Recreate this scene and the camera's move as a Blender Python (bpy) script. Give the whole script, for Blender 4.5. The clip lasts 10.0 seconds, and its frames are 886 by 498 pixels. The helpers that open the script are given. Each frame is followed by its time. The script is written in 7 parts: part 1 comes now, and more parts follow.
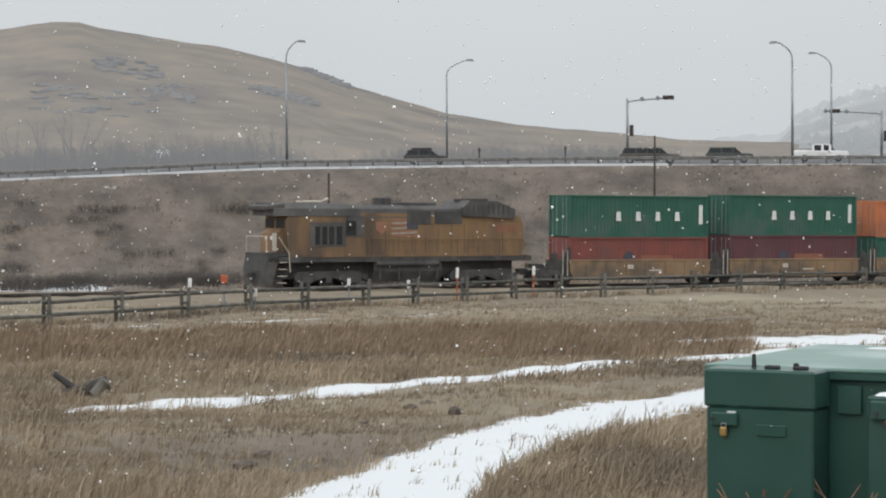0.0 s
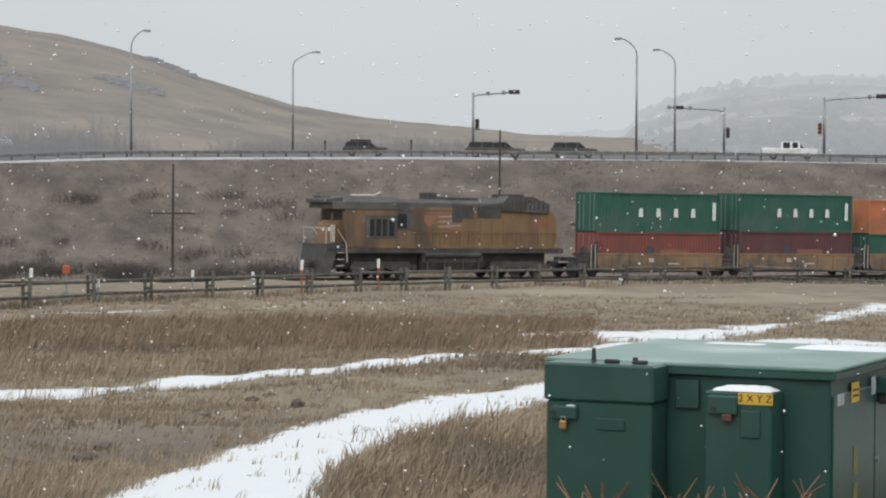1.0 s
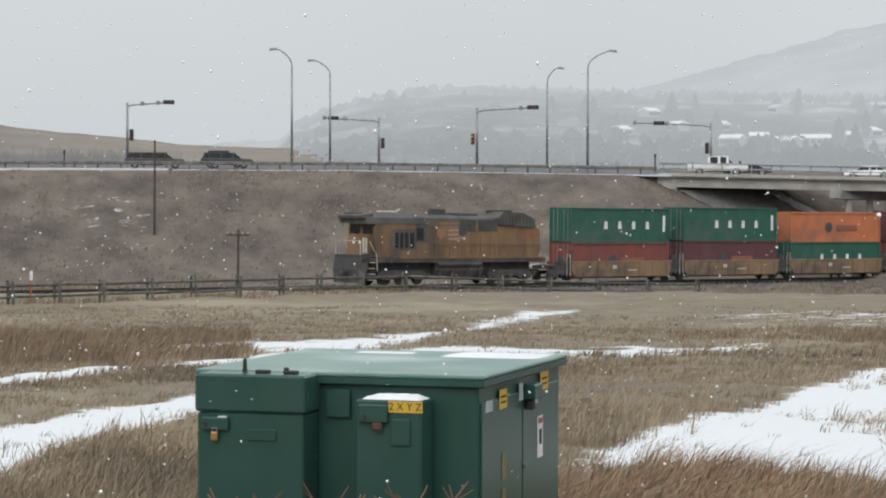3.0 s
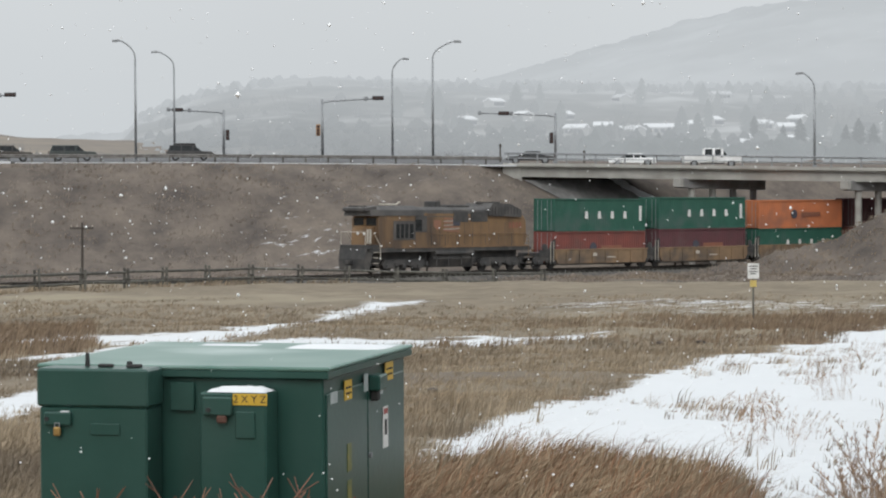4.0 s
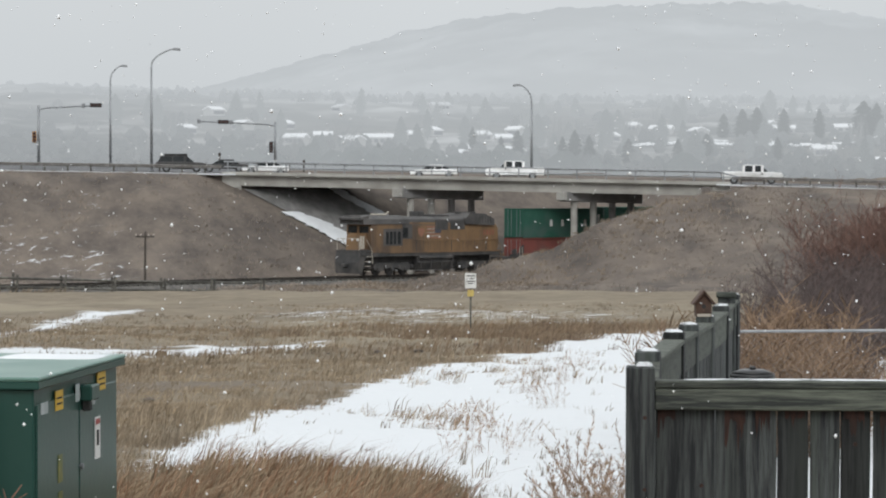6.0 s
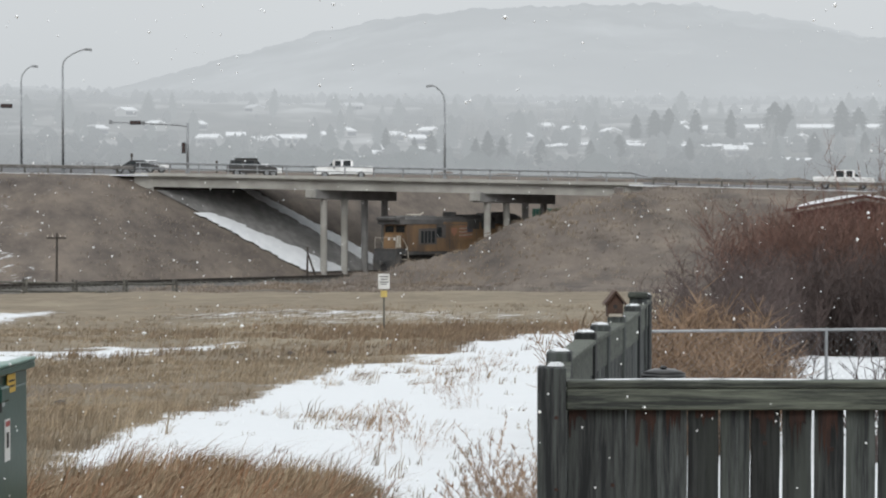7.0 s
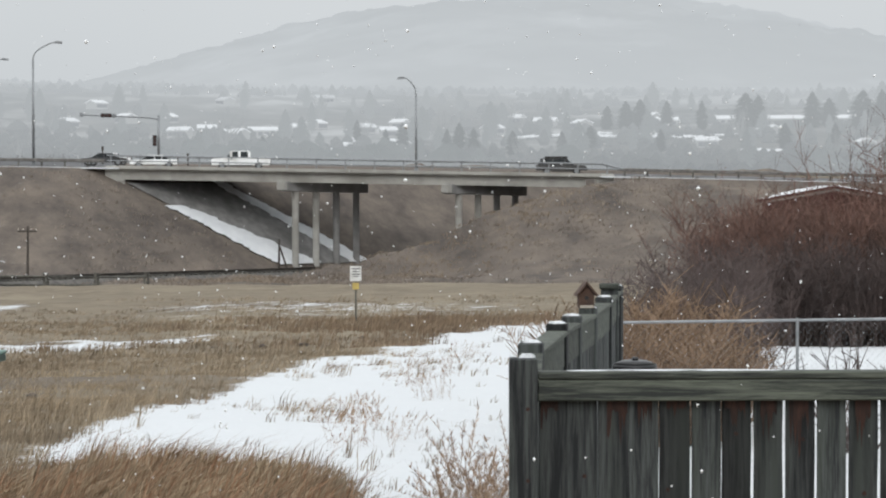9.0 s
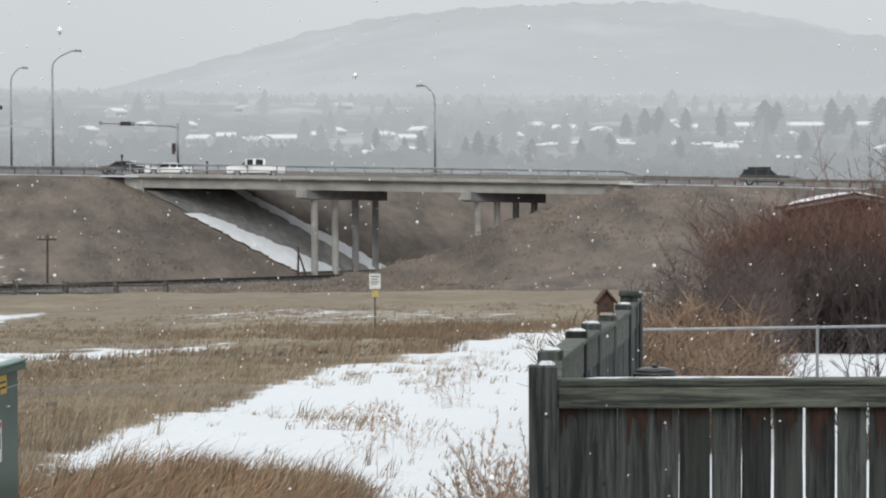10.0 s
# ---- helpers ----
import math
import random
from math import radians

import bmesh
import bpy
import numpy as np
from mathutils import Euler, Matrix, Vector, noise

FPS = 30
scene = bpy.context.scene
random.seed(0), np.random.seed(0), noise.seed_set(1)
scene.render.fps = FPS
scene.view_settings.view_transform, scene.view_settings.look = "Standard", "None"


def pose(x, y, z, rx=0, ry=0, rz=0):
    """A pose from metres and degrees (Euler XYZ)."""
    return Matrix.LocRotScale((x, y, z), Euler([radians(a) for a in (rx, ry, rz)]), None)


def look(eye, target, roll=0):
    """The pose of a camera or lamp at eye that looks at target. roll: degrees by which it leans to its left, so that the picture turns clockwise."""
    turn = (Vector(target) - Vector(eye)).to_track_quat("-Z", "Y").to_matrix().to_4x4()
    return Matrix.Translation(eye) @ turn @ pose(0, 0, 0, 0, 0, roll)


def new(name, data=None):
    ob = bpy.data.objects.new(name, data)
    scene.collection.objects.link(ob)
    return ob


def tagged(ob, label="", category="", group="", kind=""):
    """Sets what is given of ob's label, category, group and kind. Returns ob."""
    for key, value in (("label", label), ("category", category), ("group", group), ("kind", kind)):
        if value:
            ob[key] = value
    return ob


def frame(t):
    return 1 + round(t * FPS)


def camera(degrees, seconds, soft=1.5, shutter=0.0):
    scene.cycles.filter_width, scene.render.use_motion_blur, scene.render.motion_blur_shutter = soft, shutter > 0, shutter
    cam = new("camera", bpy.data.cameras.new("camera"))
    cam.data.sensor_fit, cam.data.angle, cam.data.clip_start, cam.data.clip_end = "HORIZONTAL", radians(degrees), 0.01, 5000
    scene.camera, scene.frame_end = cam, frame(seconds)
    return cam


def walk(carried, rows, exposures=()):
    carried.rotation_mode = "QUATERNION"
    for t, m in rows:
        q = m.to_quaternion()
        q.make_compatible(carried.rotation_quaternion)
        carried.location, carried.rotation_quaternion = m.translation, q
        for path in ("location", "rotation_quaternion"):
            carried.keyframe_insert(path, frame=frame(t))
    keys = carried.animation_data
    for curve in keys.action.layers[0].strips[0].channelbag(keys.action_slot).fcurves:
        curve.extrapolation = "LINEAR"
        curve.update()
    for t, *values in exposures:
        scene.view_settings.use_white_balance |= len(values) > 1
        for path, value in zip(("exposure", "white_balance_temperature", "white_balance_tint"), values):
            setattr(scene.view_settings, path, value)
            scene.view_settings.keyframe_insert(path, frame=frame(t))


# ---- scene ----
from collections import defaultdict

# Camera: held in the hand on a raised spot, zoomed in, swung from left to right.
EYE = 2.6
cam = camera(21.42, 10.0, soft=2.1)
TURNS = [
    (0.0, 0.000, -1.515, -0.291),
    (0.5, 1.871, -1.580, 0.012),
    (1.0, 3.786, -1.693, 0.291),
    (1.5, 6.035, -1.716, 0.421),
    (2.0, 8.470, -1.517, 0.505),
    (2.5, 10.347, -1.395, 0.368),
    (4.0, 15.923, -1.639, -0.294),
    (4.5, 17.718, -1.688, -0.283),
    (5.0, 19.473, -1.627, -0.174),
    (5.5, 21.110, -1.541, -0.006),
    (6.0, 22.774, -1.423, 0.081),
    (7.5, 25.396, -1.525, -0.058),
    (8.0, 25.605, -1.695, -0.087),
    (8.5, 25.612, -1.693, -0.062),
    (9.0, 25.580, -1.602, -0.161),
    (9.5, 25.460, -1.505, -0.082),
    (10.0, 25.114, -1.417, -0.263),
]


def held(t, yaw, pitch, roll):
    """The eye goes round the holder's body on a short arm."""
    a = radians(yaw)
    return (t, pose(0.27 * math.sin(a), 0.27 * math.cos(a) - 0.27, EYE, 90 + pitch, 0, -yaw) @ pose(0, 0, 0, 0, 0, roll))


walk(cam, [held(*row) for row in TURNS])

# Overcast winter daylight: grey sky, brighter overhead, and a very soft sun behind the cloud.
SUN_EL, SUN_ROT = 38, 200
world = bpy.data.worlds.new("world")
scene.world = world
world.use_nodes = True
wn, wl = world.node_tree.nodes, world.node_tree.links
sky = wn.new("ShaderNodeTexSky")
sky.sky_type, sky.sun_disc = "NISHITA", False
sky.sun_elevation, sky.sun_rotation = radians(SUN_EL), radians(SUN_ROT)
sky.air_density, sky.dust_density = 2.0, 6.0
hsv = wn.new("ShaderNodeHueSaturation")
hsv.inputs["Saturation"].default_value = 0.12
hsv.inputs["Value"].default_value = 0.10
wl.new(sky.outputs[0], hsv.inputs["Color"])
geo = wn.new("ShaderNodeTexCoord")
sep = wn.new("ShaderNodeSeparateXYZ")
wl.new(geo.outputs["Generated"], sep.inputs[0])
ramp = wn.new("ShaderNodeValToRGB")
ramp.color_ramp.elements[0].position = 0.0
ramp.color_ramp.elements[0].color = (0.57, 0.605, 0.63, 1)
ramp.color_ramp.elements[1].position = 0.8
ramp.color_ramp.elements[1].color = (1.32, 1.38, 1.42, 1)
mid_stop = ramp.color_ramp.elements.new(0.12)
mid_stop.color = (0.615, 0.645, 0.665, 1)
wl.new(sep.outputs[2], ramp.inputs[0])
cloud = wn.new("ShaderNodeTexNoise")
cloud.inputs["Scale"].default_value = 3.0
cloud.inputs["Detail"].default_value = 3.0
wl.new(geo.outputs["Generated"], cloud.inputs["Vector"])
cl_map = wn.new("ShaderNodeMapRange")
cl_map.inputs["To Min"].default_value, cl_map.inputs["To Max"].default_value = 0.90, 1.10
wl.new(cloud.outputs[0], cl_map.inputs["Value"])
mul = wn.new("ShaderNodeMix")
mul.data_type, mul.blend_type = "RGBA", "MULTIPLY"
mul.inputs[0].default_value = 1.0
wl.new(ramp.outputs[0], mul.inputs[6])
wl.new(cl_map.outputs[0], mul.inputs[7])
mixw = wn.new("ShaderNodeMix")
mixw.data_type = "RGBA"
mixw.inputs[0].default_value = 0.88
wl.new(hsv.outputs[0], mixw.inputs[6])
wl.new(mul.outputs[2], mixw.inputs[7])
wl.new(mixw.outputs[2], wn["Background"].inputs[0])
wn["Background"].inputs[1].default_value = 1.16
sun = new("sun", bpy.data.lights.new("sun", "SUN"))
sun.data.energy, sun.data.angle, sun.data.color = 0.7, radians(25), (1, 0.97, 0.93)
sun.matrix_world = look((0, 0, 50), (0.6, 1.0, 50 - 1.17 * math.tan(radians(SUN_EL))))


# ---- materials ----
def mat(name, c1, c2, scale=5.0, rough=0.8, metal=0.0, bump=0.0, bscale=None, c3=None, s3=None, per_object=0.0, stretch=(1, 1, 1), wet=0.5, per_island=0.0, contrast=(0.35, 0.65), grain=0.5):
    """Two colours mixed by noise, a third by broader noise, fine relief."""
    m = bpy.data.materials.new(name)
    m.use_nodes = True
    n, l = m.node_tree.nodes, m.node_tree.links
    b = n["Principled BSDF"]
    b.inputs["Roughness"].default_value, b.inputs["Metallic"].default_value = rough, metal
    b.inputs["Specular IOR Level"].default_value = wet
    co = n.new("ShaderNodeTexCoord")
    mp = n.new("ShaderNodeMapping")
    mp.inputs["Scale"].default_value = stretch
    l.new(co.outputs["Object"], mp.inputs[0])
    if per_object:
        info, far = n.new("ShaderNodeObjectInfo"), n.new("ShaderNodeMath")
        far.operation = "MULTIPLY"
        far.inputs[1].default_value = 40.0
        l.new(info.outputs["Random"], far.inputs[0])
        l.new(far.outputs[0], mp.inputs["Location"])

    def noise_mix(sc, a, colour, low, high, detail=6.0):
        t = n.new("ShaderNodeTexNoise")
        t.inputs["Scale"].default_value, t.inputs["Detail"].default_value = sc, detail
        t.inputs["Roughness"].default_value = grain
        l.new(mp.outputs[0], t.inputs["Vector"])
        r = n.new("ShaderNodeMapRange")
        r.inputs["From Min"].default_value, r.inputs["From Max"].default_value = low, high
        l.new(t.outputs[0], r.inputs["Value"])
        x = n.new("ShaderNodeMix")
        x.data_type = "RGBA"
        l.new(r.outputs[0], x.inputs[0])
        if isinstance(a, tuple):
            x.inputs[6].default_value = (*a, 1)
        else:
            l.new(a, x.inputs[6])
        x.inputs[7].default_value = (*colour, 1)
        return x.outputs[2], t.outputs[0]

    out, val = noise_mix(scale, c1, c2, *contrast)
    if c3:
        out, _ = noise_mix(s3 or scale * 0.15, out, c3, 0.5, 0.68, 4.0)
    if per_object or per_island:
        g = n.new("ShaderNodeObjectInfo") if per_object else n.new("ShaderNodeNewGeometry")
        h = n.new("ShaderNodeHueSaturation")
        r = n.new("ShaderNodeMapRange")
        k = per_object or per_island
        r.inputs["To Min"].default_value, r.inputs["To Max"].default_value = 1 - k, 1 + k
        l.new(g.outputs["Random" if per_object else "Random Per Island"], r.inputs["Value"])
        l.new(r.outputs[0], h.inputs["Value"])
        l.new(out, h.inputs["Color"])
        out = h.outputs[0]
    l.new(out, b.inputs["Base Color"])
    if bump:
        t = n.new("ShaderNodeTexNoise")
        t.inputs["Scale"].default_value, t.inputs["Detail"].default_value = bscale or scale * 3, 5.0
        l.new(mp.outputs[0], t.inputs["Vector"])
        bp = n.new("ShaderNodeBump")
        bp.inputs["Strength"].default_value, bp.inputs["Distance"].default_value = 0.6, bump
        l.new(t.outputs[0], bp.inputs["Height"])
        l.new(bp.outputs[0], b.inputs["Normal"])
    return m


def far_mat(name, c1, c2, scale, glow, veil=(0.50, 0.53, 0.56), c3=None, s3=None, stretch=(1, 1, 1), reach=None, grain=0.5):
    """Distance: a ground colour with haze painted in as emission of the veil colour.

    With reach = (near, far, glow at far) the painted haze grows with the distance."""
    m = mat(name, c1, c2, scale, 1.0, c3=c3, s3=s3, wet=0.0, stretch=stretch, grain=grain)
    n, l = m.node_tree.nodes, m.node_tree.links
    # the surface itself emits the veil, in place of haze in the air
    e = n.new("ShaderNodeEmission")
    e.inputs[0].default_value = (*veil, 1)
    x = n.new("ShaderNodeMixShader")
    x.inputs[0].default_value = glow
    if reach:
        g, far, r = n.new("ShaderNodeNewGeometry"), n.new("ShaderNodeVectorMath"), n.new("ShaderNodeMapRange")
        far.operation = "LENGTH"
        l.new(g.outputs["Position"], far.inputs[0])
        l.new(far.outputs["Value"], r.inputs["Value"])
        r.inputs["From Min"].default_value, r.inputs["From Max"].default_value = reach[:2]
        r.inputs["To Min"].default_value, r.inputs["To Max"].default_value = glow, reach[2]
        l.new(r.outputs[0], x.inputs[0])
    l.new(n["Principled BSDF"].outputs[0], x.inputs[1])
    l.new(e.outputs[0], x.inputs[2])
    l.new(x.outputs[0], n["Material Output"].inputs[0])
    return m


M_STEEL = mat("galvanised steel", (0.22, 0.23, 0.24), (0.30, 0.31, 0.32), 8, 0.5, 0.6)
M_DARKSTEEL = mat("dark weathered steel", (0.035, 0.035, 0.037), (0.07, 0.066, 0.062), 3, 0.7, 0.2)
M_BLACK = mat("black rubber", (0.02, 0.02, 0.02), (0.035, 0.034, 0.033), 6, 0.8)
M_GLASS = mat("dark vehicle glass", (0.015, 0.018, 0.02), (0.03, 0.034, 0.036), 2, 0.08)
M_SNOW = mat("snow", (0.67, 0.685, 0.70), (0.60, 0.615, 0.635), 1.2, 0.75, bump=0.02, bscale=6, wet=0.2)
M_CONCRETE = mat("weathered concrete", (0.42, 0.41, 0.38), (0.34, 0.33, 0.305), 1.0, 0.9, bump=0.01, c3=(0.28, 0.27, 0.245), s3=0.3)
# The same concrete with the shade under the deck put into its colour.
M_CONC_DARK = mat("shaded concrete", (0.27, 0.265, 0.26), (0.19, 0.186, 0.182), 0.8, 0.9, bump=0.01)
M_ASPHALT = mat("asphalt", (0.045, 0.045, 0.047), (0.065, 0.065, 0.066), 3, 0.85, c3=(0.16, 0.16, 0.165), s3=0.2)
M_GUARD = mat("guard rail steel", (0.20, 0.19, 0.18), (0.12, 0.11, 0.10), 2, 0.6, 0.4)
M_WHITE = mat("white paint", (0.74, 0.74, 0.73), (0.62, 0.62, 0.60), 4, 0.45)
M_GREEN = mat("green enamel", (0.019, 0.060, 0.048), (0.025, 0.070, 0.057), 2.5, 0.30, wet=0.35, c3=(0.035, 0.075, 0.064), s3=0.8, bump=0.002, bscale=20)
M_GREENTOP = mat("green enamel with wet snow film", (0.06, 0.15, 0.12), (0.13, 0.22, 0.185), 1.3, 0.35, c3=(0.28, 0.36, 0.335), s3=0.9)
M_WOOD = mat("weathered fence wood", (0.052, 0.058, 0.056), (0.0075, 0.0085, 0.010), 7.0, 0.85, bump=0.008, bscale=26, stretch=(4, 4, 0.2), grain=0.74, per_object=0.65, c3=(0.040, 0.047, 0.041), s3=1.6, contrast=(0.40, 0.58))
M_WOODRAIL = mat("weathered rail wood", (0.105, 0.115, 0.092), (0.018, 0.021, 0.019), 7.0, 0.85, bump=0.007, bscale=26, stretch=(0.25, 4, 4), grain=0.74, per_object=0.25, contrast=(0.38, 0.60))
M_OLDWOOD = mat("grey split rail", (0.12, 0.115, 0.10), (0.06, 0.058, 0.052), 2.5, 0.9, bump=0.01, per_object=0.3)
M_POLE = mat("old utility pole", (0.075, 0.062, 0.052), (0.04, 0.035, 0.03), 3, 0.9, stretch=(3, 3, 0.3))


# ---- mesh helpers ----
def prism(bm, size, at=(0, 0, 0), turn=None, bevel=0.0):
    """A box, its edges rounded by bevel."""
    r = bmesh.ops.create_cube(bm, size=1.0)
    vs = r["verts"]
    bmesh.ops.scale(bm, vec=size, verts=vs)
    if bevel:
        es = list({e for v in vs for e in v.link_edges})
        o = bmesh.ops.bevel(bm, geom=es, offset=bevel, segments=1, affect="EDGES", profile=0.5)
        vs = list(set(o["verts"]) | {v for v in vs if v.is_valid})
    m = Matrix.Translation(at) @ (turn if turn is not None else Matrix.Identity(4))
    bmesh.ops.transform(bm, matrix=m, verts=vs)
    return bm


def tube(bm, p, q, r0, r1=None, n=8, caps=True):
    """A round bar from p to q."""
    p, q = Vector(p), Vector(q)
    r1 = r0 if r1 is None else r1
    d = q - p
    m = Matrix.Translation((p + q) / 2) @ d.to_track_quat("Z", "Y").to_matrix().to_4x4()
    bmesh.ops.create_cone(bm, cap_ends=caps, segments=n, radius1=max(r0, 1e-4), radius2=max(r1, 1e-4), depth=d.length, matrix=m)
    return bm


def pipe(bm, points, r, n=6):
    """A bent round bar through points, in one piece."""
    ps = [Vector(p) for p in points]
    rings = []
    for k, p in enumerate(ps):
        a, b = ps[max(0, k - 1)], ps[min(len(ps) - 1, k + 1)]
        q = (b - a).to_track_quat("Z", "Y")
        rings.append([bm.verts.new(p + q @ Vector((r * math.cos(6.28319 * i / n), r * math.sin(6.28319 * i / n), 0))) for i in range(n)])
    for u, v in zip(rings, rings[1:]):
        # neighbouring rings may be turned against each other: start at the nearest corner
        k0 = min(range(n), key=lambda k: (v[k].co - u[0].co).length)
        for i in range(n):
            bm.faces.new((u[i], u[(i + 1) % n], v[(i + 1 + k0) % n], v[(i + k0) % n]))
    bm.faces.new(rings[0][::-1]), bm.faces.new(rings[-1])
    bmesh.ops.recalc_face_normals(bm, faces=bm.faces)
    return bm


def extrude(bm, outline, depth, axis="y", at=0.0):
    """A flat outline given in two coordinates, thickened along the third, centred at 'at'."""
    def v3(a, b, c):
        return {"y": (a, c, b), "x": (c, a, b), "z": (a, b, c)}[axis]
    lo = [bm.verts.new(v3(a, b, at - depth / 2)) for a, b in outline]
    hi = [bm.verts.new(v3(a, b, at + depth / 2)) for a, b in outline]
    k = len(outline)
    fs = [bm.faces.new(lo), bm.faces.new(hi[::-1])] + [bm.faces.new((lo[(i + 1) % k], lo[i], hi[i], hi[(i + 1) % k])) for i in range(k)]
    bmesh.ops.recalc_face_normals(bm, faces=fs)
    return bm


def mesh_of(name, bm, material):
    me = bpy.data.meshes.new(name)
    bm.to_mesh(me)
    bm.free()
    for m in material if isinstance(material, (list, tuple)) else (material,):
        me.materials.append(m)
    return me


def part(name, bm, material, parent, label="", smooth=False):
    ob = new(name, mesh_of(name, bm, material))
    ob.parent = parent
    if smooth:
        ob.data.shade_smooth()
    if label:
        ob["label"] = label
    return ob


def piece(name, me, parent, m, label=""):
    """A part on a shared mesh."""
    ob = new(name, me)
    ob.parent = parent
    ob.matrix_basis = m
    if label:
        ob["label"] = label
    return ob


def thing(name, label, category, m=Matrix.Identity(4), group="", kind=""):
    ob = new(name)
    ob.empty_display_size = 0.2
    ob.matrix_basis = m
    return tagged(ob, label, category, group, kind)


def solid(name, bm, material, label, category, group="", kind="", m=Matrix.Identity(4), smooth=False):
    ob = new(name, mesh_of(name, bm, material))
    ob.matrix_basis = m
    if smooth:
        ob.data.shade_smooth()
    return tagged(ob, label, category, group, kind)


def B():
    return bmesh.new()


# ---- plan ----
def pol(az, d, z=0.0):
    a = radians(az)
    return Vector((d * math.sin(a), d * math.cos(a), z))


PHI, TRACK_A, CUT_Z = radians(-20), 159.0, -5.75
TRACK_U = np.array([math.cos(PHI), -math.sin(PHI)])
TRACK_N = np.array([math.sin(PHI), math.cos(PHI)])


def track_bend(s):
    """The railway comes in on a slant and eases into the straight under the bridge."""
    x = 140.0 - np.asarray(s, float)
    return -0.2 * np.where(x > 35, x, np.where(x < -35, 0.0, (x + 35) ** 2 / 140))


def track_point(s, off=0.0, z=0.0):
    """A point of the railway, s metres along its straight."""
    p = TRACK_U * s + TRACK_N * (TRACK_A + float(track_bend(s)) + off)
    return Vector((p[0], p[1], float(np.interp(s, [0, 60, 100, 140, 170, 400], [-3.2, -3.9, -4.53, -4.98, -5.05, -5.05])) + z))


ROAD_AZ = [-40, -10.7, -4, 3, 10, 15, 17.7, 29.5, 36.2, 50, 70]
ROAD_Z = [2.4, 3.4, 4.35, 4.55, 4.5, 4.25, 4.1, 3.2, 2.5, 1.5, 1.0]
ROAD_D = 222.0
FIELD_D = [0, 13, 40, 95, 120, 150, 158, 176, 900, 4000]
FIELD_Z = [0, 0, -0.95, -2.9, -3.35, -3.85, -4.5, -5.5, -5.5, -5.5]


def height(x, y, rough=True):
    """The ground's height, for arrays."""
    x, y = np.asarray(x, float), np.asarray(y, float)
    d, az = np.hypot(x, y), np.degrees(np.arctan2(x, y))
    z = np.interp(d, FIELD_D, FIELD_Z)
    zr = np.interp(az, ROAD_AZ, ROAD_Z) + 0.016 * np.clip(d - ROAD_D, 0, 78)
    perp = x * TRACK_N[0] + y * TRACK_N[1]
    centre = TRACK_A
    off = np.abs(perp - centre)
    run = np.interp(az, [-20, 15, 24, 25.4, 27.5, 40], [19, 16, 15, 13, 24, 30])
    lip = ROAD_D - 1.0
    bank = np.clip((d - (lip - run)) / run, 0, 1)
    bank = bank * bank * (3 - 2 * bank) * 0.45 + bank * 0.55
    front = np.abs(az) < 75
    z = np.where(front, z + np.maximum(0, zr - z) * bank, z)
    # beyond the road the land falls a little and runs out flat
    z = np.where(front & (d > 300), np.interp(d, [300, 330, 420, 4000], [0, -1.6, -3, -3]) + zr, z)
    # the cut in which the railway passes below the road
    side = np.where(perp > centre, 6.26, 4.93)
    cut = CUT_Z + np.maximum(0, off - side) / np.where(perp > centre, 1.2, 1.5)
    z = np.where((d > 158) & front, np.minimum(z, np.maximum(cut, CUT_Z)), z)
    return z


def ground(x, y):
    return float(height(x, y))


def on_ground(az, d, dz=0.0):
    p = pol(az, d)
    p.z = ground(p.x, p.y) + dz
    return p


# ---- the ground: one sheet out to the horizon ----
M_FIELD = mat("dry winter grass", (0.23, 0.192, 0.142), (0.145, 0.121, 0.093), 0.55, 0.95, bump=0.10, bscale=2.5, c3=(0.265, 0.23, 0.17), s3=0.045, wet=0.1, grain=0.74)


